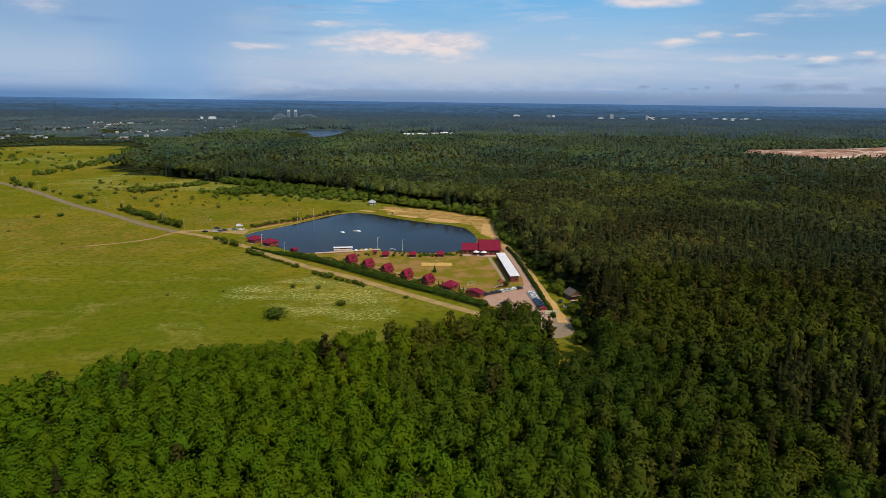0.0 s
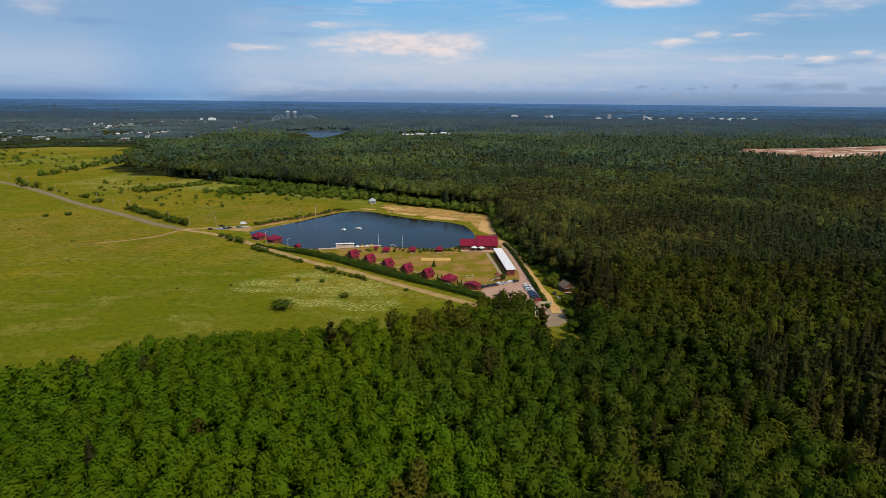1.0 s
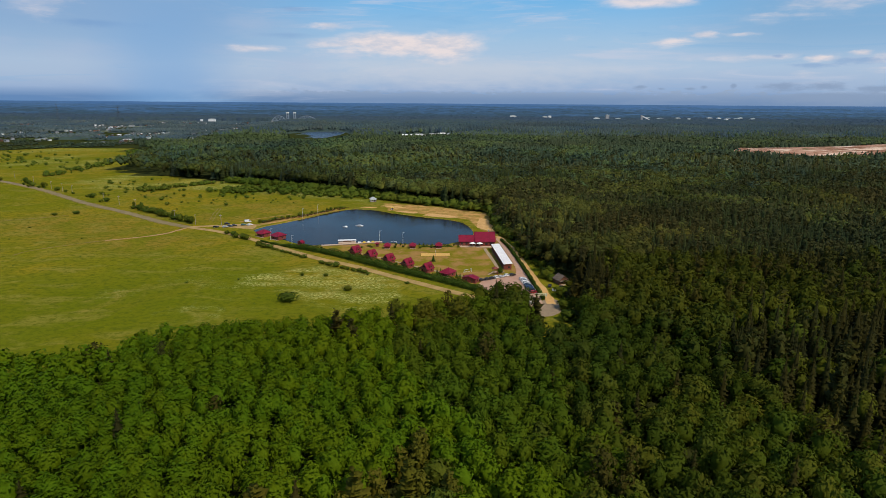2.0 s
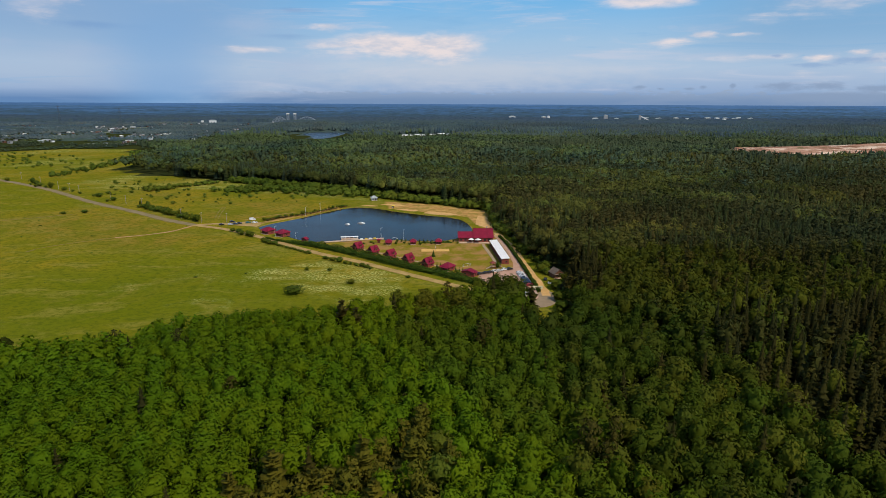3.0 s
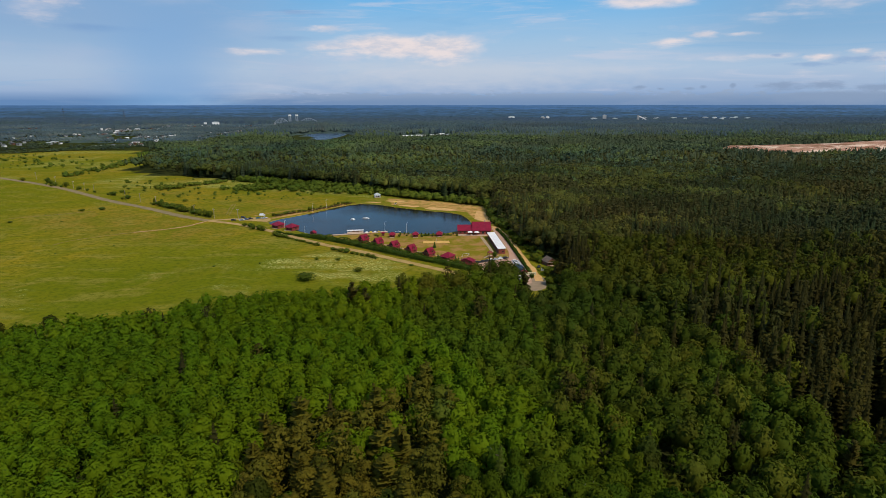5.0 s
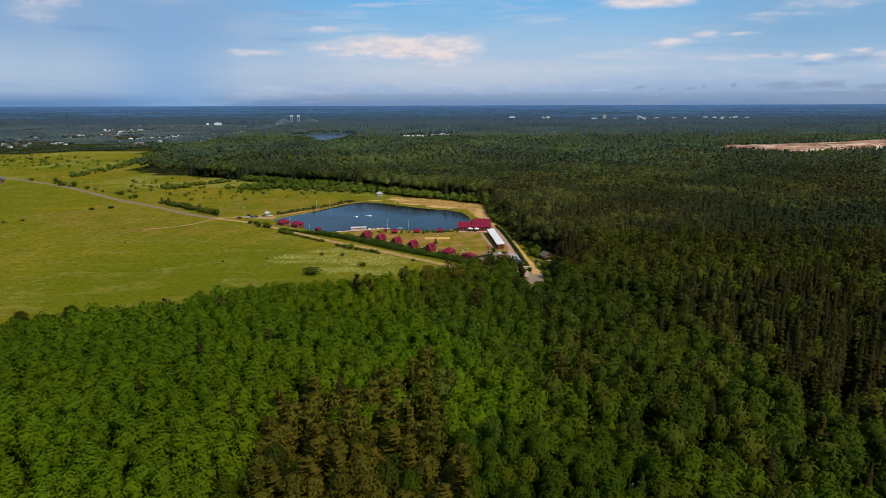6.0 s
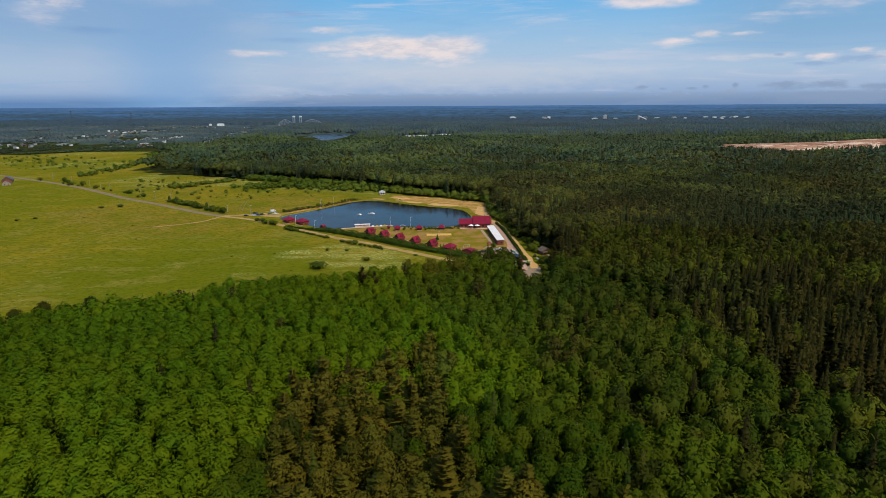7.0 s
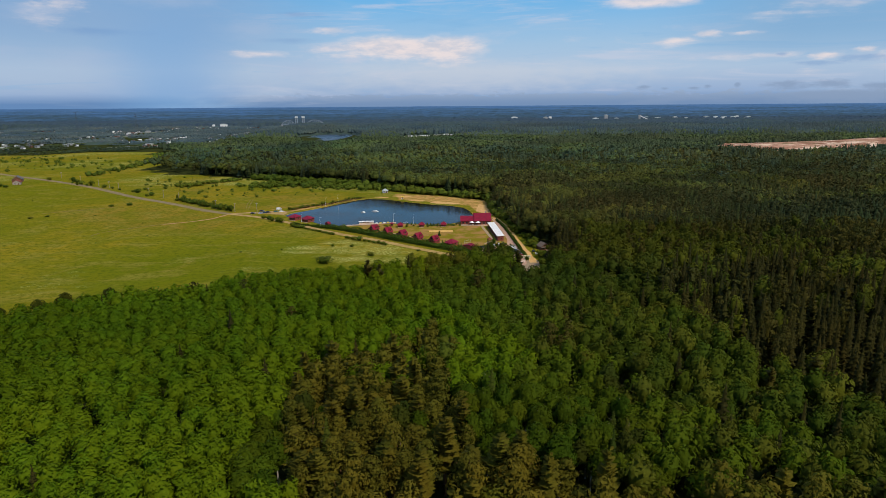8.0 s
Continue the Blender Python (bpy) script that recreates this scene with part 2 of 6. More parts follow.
    clay = n.mix(n.step(n.noise(n.scaled(p, (0.014, 0.016, 0.1)), 1.0, 4.0, 0.7), 0.52, 0.60), clay, (0.62, 0.47, 0.36))
    clay = n.mix(n.step(n.noise(n.scaled(p, (0.024, 0.026, 0.2)), 1.0, 4.0, 0.7), 0.56, 0.64), clay, (0.16, 0.12, 0.06))
    c = n.mix(zone("clay", 0.4, 0.6, 0.1), c, clay)
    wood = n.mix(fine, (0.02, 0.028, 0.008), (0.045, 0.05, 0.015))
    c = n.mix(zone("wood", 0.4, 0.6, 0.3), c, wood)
    finish(n, c, 0.95, 0.0, fine, 0.25, 0.0)
    return m


def water_material(name, base, waves=0.02, least=0.05):
    m, n = material(name)
    p = place(n)
    ripples = n.noise(n.scaled(p, (0.6, 1.2, 1.0)), 1.0, 4.0, 0.6)
    calm = n.step(n.noise(p, 0.02, 3.0), 0.35, 0.7)
    rough = n.math("ADD", least, n.math("MULTIPLY", calm, 0.14))
    finish(n, n.mix(calm, base, [v * 1.5 for v in base]), rough, 0.0, ripples, waves, 0.3).inputs["IOR"].default_value = 1.33
    return m


GROUND = ground_material()
WATER = water_material("water", (0.009, 0.009, 0.010))
FAR_WATER_SURFACE = water_material("far_water", (0.02, 0.035, 0.06), 0.35, 0.25)
DIRT = worn("dirt_road", (0.43, 0.285, 0.11), (0.32, 0.215, 0.08), 0.15, 0.95, 0.0, 0.02, 0.05)
ASPHALT = worn("asphalt", (0.215, 0.165, 0.088), (0.265, 0.205, 0.11), 0.12, 0.95, 0.0, 0.02, 0.05)
VERGE = worn("dry_verge", (0.22, 0.165, 0.05), (0.15, 0.125, 0.025), 0.15, 0.95, 0.0, 0.02, 0.05)
PINK_GRAVEL = worn("gravel", (0.43, 0.245, 0.165), (0.48, 0.30, 0.215), 0.2)
SAND = worn("sand", (0.63, 0.38, 0.14), (0.50, 0.28, 0.09), 0.25)
COURT = worn("court_sand", (0.66, 0.39, 0.10), (0.57, 0.33, 0.085), 0.5)
BARE_SOIL = worn("bare_soil", (0.37, 0.205, 0.075), (0.27, 0.16, 0.05), 0.2)
RED_SOIL = worn("red_soil", (0.42, 0.235, 0.09), (0.30, 0.175, 0.055), 0.12)
PALE_FIELD_GRASS = worn("pale_grass", (0.10, 0.125, 0.07), (0.15, 0.165, 0.10), 0.02)
FORECOURT = worn("forecourt_gravel", (0.30, 0.215, 0.135), (0.24, 0.175, 0.105), 0.3)
PAVING = worn("paving", (0.38, 0.28, 0.17), (0.30, 0.22, 0.13), 0.8)
PLANKS = worn("planks", (0.58, 0.42, 0.30), (0.47, 0.33, 0.24), 0.9)
RED_METAL = worn("red_roof", (0.235, 0.010, 0.034), (0.18, 0.009, 0.027), 0.4, 0.5, 0.0, 0.005, 0.2)
WHITE_METAL = worn("white_roof", (0.86, 0.84, 0.83), (0.78, 0.75, 0.75), 0.3, 0.5, 0.0, 0.005, 0.4)
GREY_METAL = worn("grey_roof", (0.42, 0.45, 0.44), (0.33, 0.36, 0.36), 0.4, 0.5)
RED_TIMBER = worn("red_timber", (0.25, 0.060, 0.045), (0.18, 0.042, 0.032), 1.2, 0.7)
BROWN_TIMBER = worn("brown_timber", (0.16, 0.075, 0.04), (0.11, 0.05, 0.03), 1.2, 0.7)
WHITE_PAINT = worn("white_paint", (0.88, 0.88, 0.87), (0.80, 0.80, 0.79), 0.7, 0.5)
CANVAS = worn("canvas", (0.82, 0.80, 0.76), (0.74, 0.72, 0.69), 1.0, 0.85)
PALE_WALL = worn("pale_wall", (0.36, 0.37, 0.38), (0.28, 0.29, 0.30), 0.06, 0.8)
STEEL = worn("steel", (0.42, 0.45, 0.48), (0.33, 0.36, 0.39), 0.4, 0.45, 0.6)
DARK_STEEL = worn("dark_steel", (0.05, 0.065, 0.08), (0.07, 0.085, 0.10), 0.05, 0.6)
DARK_ROOF = worn("dark_roof", (0.09, 0.10, 0.11), (0.14, 0.14, 0.15), 0.05, 0.8)
BRIDGE_STEEL = worn("bridge_steel", (0.22, 0.27, 0.33), (0.28, 0.33, 0.39), 0.05, 0.6)
GREY_WOOD = worn("weathered_wood", (0.34, 0.30, 0.25), (0.26, 0.23, 0.19), 0.8)
BARK = worn("bark", (0.12, 0.085, 0.06), (0.17, 0.13, 0.10), 0.8)
PINE_BARK = worn("pine_bark", (0.26, 0.12, 0.06), (0.18, 0.09, 0.05), 0.8)
BIRCH_BARK = worn("birch_bark", (0.52, 0.50, 0.45), (0.30, 0.28, 0.25), 0.9)
RUBBER = worn("rubber", (0.02, 0.02, 0.02), (0.03, 0.03, 0.03), 3.0)
GLASS_DARK = worn("window_glass", (0.02, 0.025, 0.03), (0.03, 0.035, 0.04), 0.5, 0.06, 0.0, 0.0, 0.6)
YELLOW = worn("yellow_paint", (0.75, 0.55, 0.06), (0.65, 0.47, 0.05), 2.0, 0.5)
BANNER = worn("banner", (0.78, 0.76, 0.50), (0.72, 0.70, 0.46), 1.0, 0.6)

LEAF_BIRCH = leaves("birch_leaves", (0.071, 0.116, 0.002), (0.127, 0.185, 0.004))
LEAF_GREEN = leaves("green_birch_leaves", (0.055, 0.086, 0.004), (0.100, 0.139, 0.005))
LEAF_MID = leaves("darker_birch_leaves", (0.039, 0.058, 0.004), (0.070, 0.096, 0.006))
LEAF_PINE = leaves("pine_needles", (0.079, 0.075, 0.007), (0.128, 0.111, 0.011), sheer=0.27, warm=(1.10, 0.98, 0.9), cool=(0.88, 1.0, 1.0))
LEAF_PINE_GREEN = leaves("green_pine_needles", (0.044, 0.043, 0.007), (0.073, 0.064, 0.011), sheer=0.27)
LEAF_SIDE = leaves("eastern_leaves", (0.041, 0.051, 0.004), (0.106, 0.118, 0.007))
LEAF_ASPEN = leaves("aspen_leaves", (0.048, 0.058, 0.005), (0.118, 0.131, 0.011))
OWN_ASPEN = leaves("near_aspen_leaves", (0.033, 0.043, 0.004), (0.056, 0.067, 0.006), own=True)
LEAF_SPRUCE = leaves("spruce_needles", (0.026, 0.026, 0.006), (0.046, 0.041, 0.007), sheer=0.27)
# muted leaf colours: light haze of the middle distance put into the colour
LEAF_MIXED_HAZED = leaves("hazed_mixed_leaves", (0.062, 0.080, 0.017), (0.151, 0.178, 0.036), grainy=0.6)
LEAF_ASPEN_HAZED = leaves("hazed_aspen_leaves", (0.048, 0.059, 0.013), (0.124, 0.132, 0.028), grainy=0.6)
LEAF_SPRUCE_HAZED = leaves("hazed_spruce_needles", (0.026, 0.036, 0.012), (0.046, 0.060, 0.017), sheer=0.2, grainy=0.6)
LEAF_PINE_HAZED = leaves("hazed_pine_needles", (0.034, 0.037, 0.011), (0.058, 0.058, 0.017), sheer=0.2, grainy=0.6)
# bluish leaf colours for far trees, the haze painted into them
LEAF_FAR = leaves("hazed_far_broadleaves", (0.055, 0.081, 0.032), (0.097, 0.134, 0.046), sheer=0.2, grainy=0.3)
LEAF_FAR_DARK = leaves("hazed_far_conifers", (0.038, 0.057, 0.032), (0.065, 0.090, 0.046), sheer=0.2, grainy=0.3)
LEAF_VILLAGE = leaves("hazed_village_leaves", (0.053, 0.081, 0.093), (0.095, 0.128, 0.127), sheer=0.1, grainy=0.45)
LEAF_DISTANT = leaves("hazed_distant_conifers", (0.036, 0.060, 0.092), (0.052, 0.078, 0.057), sheer=0.05, grainy=0.45)
LEAF_HAZE = leaves("hazed_distant_broadleaves", (0.043, 0.066, 0.072), (0.072, 0.103, 0.092), sheer=0.05, grainy=0.3)
LEAF_HAZE_DARK = leaves("hazed_distant_spruces", (0.034, 0.054, 0.065), (0.056, 0.082, 0.083), sheer=0.05, grainy=0.3)
LEAF_SCRUB = leaves("scrub_leaves", (0.082, 0.119, 0.012), (0.134, 0.177, 0.021))
LEAF_BUSH = leaves("bush_leaves", (0.071, 0.098, 0.009), (0.118, 0.144, 0.015), own=True)
LEAF_HEDGE = leaves("hedge_leaves", (0.060, 0.090, 0.008), (0.100, 0.132, 0.012))
LEAF_DRY = leaves("reddish_leaves", (0.130, 0.085, 0.028), (0.200, 0.130, 0.045), own=True)
OWN_BIRCH = leaves("near_birch_leaves", (0.041, 0.068, 0.002), (0.074, 0.109, 0.004), own=True)
OWN_PINE = leaves("near_pine_needles", (0.076, 0.072, 0.007), (0.124, 0.107, 0.010), own=True, sheer=0.27, warm=(1.10, 0.98, 0.9), cool=(0.88, 1.0, 1.0))
OWN_SPRUCE = leaves("near_spruce_needles", (0.034, 0.048, 0.005), (0.063, 0.075, 0.007), own=True, sheer=0.27)


# ---- mesh helpers ----
def quads_object(name, verts, quads, mat, tint=None, parent=None, normals=None, hue=None):
    """A mesh of quads from arrays, with one tint a corner point."""
    mesh = bpy.data.meshes.new(name)
    verts, quads = np.asarray(verts, np.float32), np.asarray(quads, np.int32)
    mesh.vertices.add(len(verts))
    mesh.vertices.foreach_set("co", verts.ravel())
    mesh.loops.add(quads.size)
    mesh.loops.foreach_set("vertex_index", quads.ravel())
    mesh.polygons.add(len(quads))
    mesh.polygons.foreach_set("loop_start", np.arange(0, quads.size, 4, dtype=np.int32))
    mesh.polygons.foreach_set("use_smooth", np.ones(len(quads), bool))
    mesh.update(calc_edges=True)
    if tint is not None:
        mesh.attributes.new("tint", "FLOAT", "POINT").data.foreach_set("value", np.asarray(tint, np.float32))
    if hue is not None:
        mesh.attributes.new("hue", "FLOAT", "POINT").data.foreach_set("value", np.asarray(hue, np.float32))
    if normals is not None:
        # foliage shades as rounded masses
        mesh.attributes.new("custom_normal", "FLOAT_VECTOR", "POINT").data.foreach_set("vector", np.asarray(normals, np.float32).ravel())
    mesh.materials.append(mat)
    ob = new(name, mesh)
    ob.parent = parent
    return ob


def part(name, bm, mat, parent=None, label=""):
    mesh = bpy.data.meshes.new(name)
    bm.normal_update()
    bm.to_mesh(mesh)
    bm.free()
    mesh.materials.append(mat)
    ob = new(name, mesh)
    ob.parent = parent
    return tagged(ob, label) if label else ob


def base(name, m, label, category, group="", kind=""):
    ob = new(name)
    ob.empty_display_size = 0.5
    ob.matrix_basis = m
    return tagged(ob, label, category, group, kind)


def box(bm, x0, x1, y0, y1, z0, z1, bevel=0.0):
    made = bmesh.ops.create_cube(bm, size=1.0, matrix=Matrix.LocRotScale(((x0 + x1) / 2, (y0 + y1) / 2, (z0 + z1) / 2), None, (x1 - x0, y1 - y0, z1 - z0)))
    if bevel:
        edges = list({e for v in made["verts"] for e in v.link_edges})
        bmesh.ops.bevel(bm, geom=edges, offset=bevel, segments=1, affect="EDGES")
    return bm


def boxes(*items, bevel=0.0):
    bm = bmesh.new()
    for item in items:
        box(bm, *item, bevel=bevel)
    return bm


def prism(bm, outline, shift):
    """Extrudes a closed outline of points by a vector."""
    low = [bm.verts.new(p) for p in outline]
    high = [bm.verts.new(Vector(p) + Vector(shift)) for p in outline]
    bm.faces.new(low[::-1])
    bm.faces.new(high)
    for i in range(len(low)):
        j = (i + 1) % len(low)
        bm.faces.new((low[i], low[j], high[j], high[i]))
    bmesh.ops.recalc_face_normals(bm, faces=bm.faces)
    return bm


def rod(bm, a, b, r0, r1=None, sides=8):
    a, b = Vector(a), Vector(b)
    m = Matrix.Translation((a + b) / 2) @ (b - a).to_track_quat("Z", "Y").to_matrix().to_4x4()
    bmesh.ops.create_cone(bm, cap_ends=True, segments=sides, radius1=r0, radius2=r0 if r1 is None else r1, depth=(b - a).length, matrix=m)
    return bm


def smooth_line(points, step):
    """A Catmull-Rom line through the points, as an array of places about a step apart."""
    p = np.array([points[0], *points, points[-1]], float)
    p[0], p[-1] = 2 * p[1] - p[2], 2 * p[-2] - p[-3]
    out = []
    for i in range(1, len(p) - 2):
        k = max(2, int(np.linalg.norm(p[i + 1] - p[i]) / step))
        for t in np.linspace(0, 1, k, endpoint=False):
            a, b, c, d = p[i - 1 : i + 3]
            out.append(0.5 * (2 * b + (c - a) * t + (2 * a - 5 * b + 4 * c - d) * t**2 + (3 * b - a - 3 * c + d) * t**3))
    out.append(p[-2])
    return np.array(out)


def lattice(ix, iy, seed):
    h = (ix * 374761393 + iy * 668265263 + seed * 974634777) & 0xFFFFFFFF
    h = ((h ^ (h >> 13)) * 1274126177) & 0xFFFFFFFF
    return ((h ^ (h >> 16)) & 0xFFFF) / 65535.0


def value_noise(x, y, size, seed=1):
    x, y = np.asarray(x, float) / size, np.asarray(y, float) / size
    ix, iy = np.floor(x).astype(np.int64), np.floor(y).astype(np.int64)
    u, v = x - ix, y - iy
    u, v = u * u * (3 - 2 * u), v * v * (3 - 2 * v)
    a, b = lattice(ix, iy, seed), lattice(ix + 1, iy, seed)
    c, d = lattice(ix, iy + 1, seed), lattice(ix + 1, iy + 1, seed)
    return (a * (1 - u) + b * u) * (1 - v) + (c * (1 - u) + d * u) * v


def outline_distance(x, y, outline):
    """Distance to a closed outline, negative inside."""
    x, y = np.asarray(x, float), np.asarray(y, float)
    near, inside = np.full(x.shape, 1e9), np.zeros(x.shape, bool)
    pts = np.asarray(outline, float)
    for (ax, ay), (bx, by) in zip(pts, np.roll(pts, -1, 0)):
        dx, dy = bx - ax, by - ay
        t = np.clip(((x - ax) * dx + (y - ay) * dy) / (dx * dx + dy * dy), 0, 1)
        near = np.minimum(near, np.hypot(x - ax - t * dx, y - ay - t * dy))
        if ay != by:
            cross = (ay > y) != (by > y)
            inside ^= cross & (x < dx * (y - ay) / dy + ax)
    return np.where(inside, -near, near)


def line_distance(x, y, line):
    x, y = np.asarray(x, float), np.asarray(y, float)
    near = np.full(x.shape, 1e9)
    pts = np.asarray(line, float)
    for (ax, ay), (bx, by) in zip(pts[:-1], pts[1:]):
        dx, dy = bx - ax, by - ay
        t = np.clip(((x - ax) * dx + (y - ay) * dy) / (dx * dx + dy * dy), 0, 1)
        near = np.minimum(near, np.hypot(x - ax - t * dx, y - ay - t * dy))
    return near


# ---- the plan ----
LAKE = [(-151, 433), (-146, 446), (-132, 464), (-115, 490), (-97, 518), (-84, 527), (-67, 523), (-45, 507), (-25, 494), (-10, 486), (4, 480), (16, 468), (22, 448),
        (24, 428), (21, 410), (12, 399), (0, 389), (-20, 389), (-40, 393), (-60, 392), (-80, 388), (-97, 384), (-111, 394), (-125, 408), (-140, 423), (-147, 427)]
ROAD = [(-1150, 1080), (-780, 850), (-657, 768), (-530, 687), (-446, 627), (-353, 548), (-290, 502), (-241, 463), (-206, 440), (-176, 425), (-143, 401), (-106, 368), (-80, 346), (-56, 330), (-28, 307), (-8, 291), (10, 277), (28, 264), (46, 256)]
TRACK = [(42, 416), (46, 395), (49.5, 366), (52, 332), (54, 303), (56, 280), (56.5, 262)]
HEDGE = [(-134, 392), (-117, 380), (-96, 369), (-75, 355), (-51, 336), (-29, 318), (-9, 303), (9, 289), (20, 279)]
SIDE_HEDGE = [(43.5, 401), (46.7, 380), (49.3, 345), (51.2, 312), (52.6, 283), (53.2, 268)]
LAWN = [(-100, 376), (-75, 360), (-28, 322), (22, 284), (52, 262), (50, 345), (44, 412), (22, 420), (10, 396), (-40, 394), (-90, 384)]
NEAR_WOOD = [(-520, -120), (-260, 96), (-190, 146), (-150, 174), (-130, 178), (-102, 196), (-64, 202), (-28, 210), (4, 222), (22, 233), (31, 241), (37, 226), (45, 196), (60, 206), (65, 250), (68, 284), (76, 290), (74, 306), (62, 318), (55, 370), (51, 410), (46, 440),
             (47, 508), (20, 532), (-17, 556), (-57, 580), (-85, 606), (-140, 638), (-194, 668), (-262, 702), (-323, 732), (-400, 768), (-466, 802), (-480, 860), (-520, 1060), (-640, 1190), (-760, 1185), (-850, 1118), (-1150, 1130),
             (-4200, 2300), (-4200, 4850), (4200, 4850), (4200, -700), (-520, -700)]
FAR_LAKE = [(-330, 1280), (-228, 1280), (-252, 1660), (-310, 1850), (-410, 1840), (-450, 1690)]
FAR_WATER = [(-453, 1812), (-388, 1681), (-332, 1520), (-312, 1560), (-296, 1728), (-318, 1850), (-402, 1857)]
PALE_FIELD = [(-112, 1425), (10, 1440), (34, 1720), (-55, 1720), (-136, 1640)]
QUARRY = [(500, 1085), (560, 1010), (640, 985), (760, 1000), (960, 1090), (1300, 1220), (1250, 1330), (980, 1300), (760, 1190), (600, 1150)]


def wooded(x, y):
    """Where tall trees stand."""
    ok = outline_distance(x, y, NEAR_WOOD) < 0
    for gap in (FAR_LAKE, PALE_FIELD, QUARRY):
        ok &= outline_distance(x, y, gap) > 4
    return ok


def far_rise(y):
    """The land climbs gently towards the horizon."""
    t = np.clip((np.asarray(y, float) - 3000) / 1850, 0, None)
    return 54 * (1 - (1 - np.clip(t, 0, 1)) ** 1.6)


def build_ground():
    def axis(low, a, b, high, fine):
        mid = np.arange(a, b + 0.01, fine)
        out, s = [b], fine
        while out[-1] < high:
            s *= 1.12
            out.append(out[-1] + s)
        back, s = [a], fine
        while back[-1] > low:
            s *= 1.12
            back.append(back[-1] - s)
        return np.concatenate([back[:0:-1], mid, out[1:]])

    xs, ys = axis(-4300, -170, 70, 4300, 2.0), axis(-900, 254, 536, 4850, 2.0)
    ys = np.minimum(ys, 4860)
    x, y = np.meshgrid(xs, ys)
    lake = outline_distance(x, y, LAKE)
    z = far_rise(y)
    z = z - 1.6 * np.clip((2.0 - lake) / 5.0, 0, 1)
    q = outline_distance(x, y, QUARRY)
    z = z + np.where(q < 0, 13 + 5 * value_noise(x, y, 40, 5) + 3 * value_noise(x, y, 13, 6), 0) * np.clip(-q / 12, 0, 1)
    f = outline_distance(x, y, FAR_WATER)
    z = z - 1.5 * np.clip((10 - f) / 20, 0, 1)
    wood = wooded(x, y)
    lawn = np.clip(0.5 - outline_distance(x, y, LAWN) / 3.0, 0, 1)
    bank = np.clip(1 - np.abs(lake - 1.0) / 3.0, 0, 1) * 0.55
    # the sandy far shore
    beach = outline_distance(x, y, [(-52, 520), (-20, 505), (2, 494), (22, 478), (30, 440), (42, 420), (46, 506), (20, 526), (-20, 548), (-60, 560)])
    bank = np.maximum(bank, np.clip(0.46 - beach / 12, 0, 0.62) * (lake > 0))
    bank = np.maximum(bank, np.clip(1.0 - line_distance(x, y, [(-206, 442), (-178, 447), (-158, 440), (-150, 452), (-120, 492), (-100, 522)]) / 4.0, 0, 0.7))
    bloom = np.clip(0.55 - outline_distance(x, y, [(-117, 297), (-106, 312), (-75, 327), (-48, 317), (-27, 296), (-24, 267), (-44, 254), (-60, 257), (-82, 281), (-108, 290)]) / 12, 0, 0.75)
    bloom = np.maximum(bloom, 0.55 * np.clip(0.6 - outline_distance(x, y, [(-330, 660), (-250, 640), (-60, 560), (-90, 590), (-250, 690)]) / 25, 0, 1))
    bloom = np.maximum(bloom, 0.5 * (value_noise(x, y, 60, 9) > 0.6) * (y > 560) * (y < 1150) * (x < -260))
    bloom = np.maximum(bloom, 0.22 * np.clip((value_noise(x, y, 30, 8) - 0.6) / 0.2, 0, 1) * (y < 330) * (x < -40))
    dry = 0.9 * np.clip(0.7 - outline_distance(x, y, [(-330, 500), (-250, 450), (-200, 428), (-160, 380), (-210, 360), (-300, 390), (-380, 460)]) / 40, 0, 1)
    dry = np.maximum(dry, 0.95 * np.clip(0.6 - outline_distance(x, y, [(-330, 590), (-290, 575), (-270, 595), (-300, 615)]) / 18, 0, 1))
    dry = np.maximum(dry, 0.95 * np.clip(0.6 - outline_distance(x, y, [(-210, 455), (-160, 470), (-120, 520), (-150, 570), (-230, 540)]) / 30, 0, 1))
    lush = 0.8 * np.clip(0.6 - outline_distance(x, y, [(-300, 100), (-180, 140), (-100, 210), (0, 232), (30, 262), (-60, 300), (-130, 330), (-250, 260)]) / 40, 0, 1)
    lush = np.maximum(lush, 0.7 * np.clip(0.6 - outline_distance(x, y, [(-260, 640), (-80, 545), (-60, 575), (-180, 660)]) / 30, 0, 1))
    ny, nx = x.shape
    idx = np.arange(nx * ny).reshape(ny, nx)
    quads = np.stack([idx[:-1, :-1], idx[:-1, 1:], idx[1:, 1:], idx[1:, :-1]], -1).reshape(-1, 4)
    ob = quads_object("ground", np.stack([x, y, z], -1).reshape(-1, 3), quads, GROUND)
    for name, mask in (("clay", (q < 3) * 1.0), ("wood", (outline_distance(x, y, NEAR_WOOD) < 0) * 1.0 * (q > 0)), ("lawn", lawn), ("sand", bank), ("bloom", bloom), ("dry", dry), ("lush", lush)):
        ob.data.attributes.new(name, "FLOAT", "POINT").data.foreach_set("value", mask.astype(np.float32).ravel())
    tagged(ob, "green and yellowish meadow, lawn, sandy banks and dark forest floor", "ground", kind="structure")


def sheet(name, outline, z, mat, label, category, step=3.0, rag=0.0):
    """A flat area laid on the ground, with a rounded, slightly ragged outline and a skirt."""
    line = smooth_line([*outline, outline[0]], step)[:-1]
    bm = bmesh.new()
    ring = []
    for i, (x, y) in enumerate(line):
        k = rag * (value_noise(x, y, 2.5, 3) - 0.5) * 2
        ring.append((x + k, y + k * 0.7, z))
    prism(bm, [(x, y, -0.3) for x, y, _ in ring], (0, 0, z + 0.3))
    bmesh.ops.triangulate(bm, faces=[f for f in bm.faces if len(f.verts) > 4])
    return tagged(part(name, bm, mat), label, category, kind="structure")


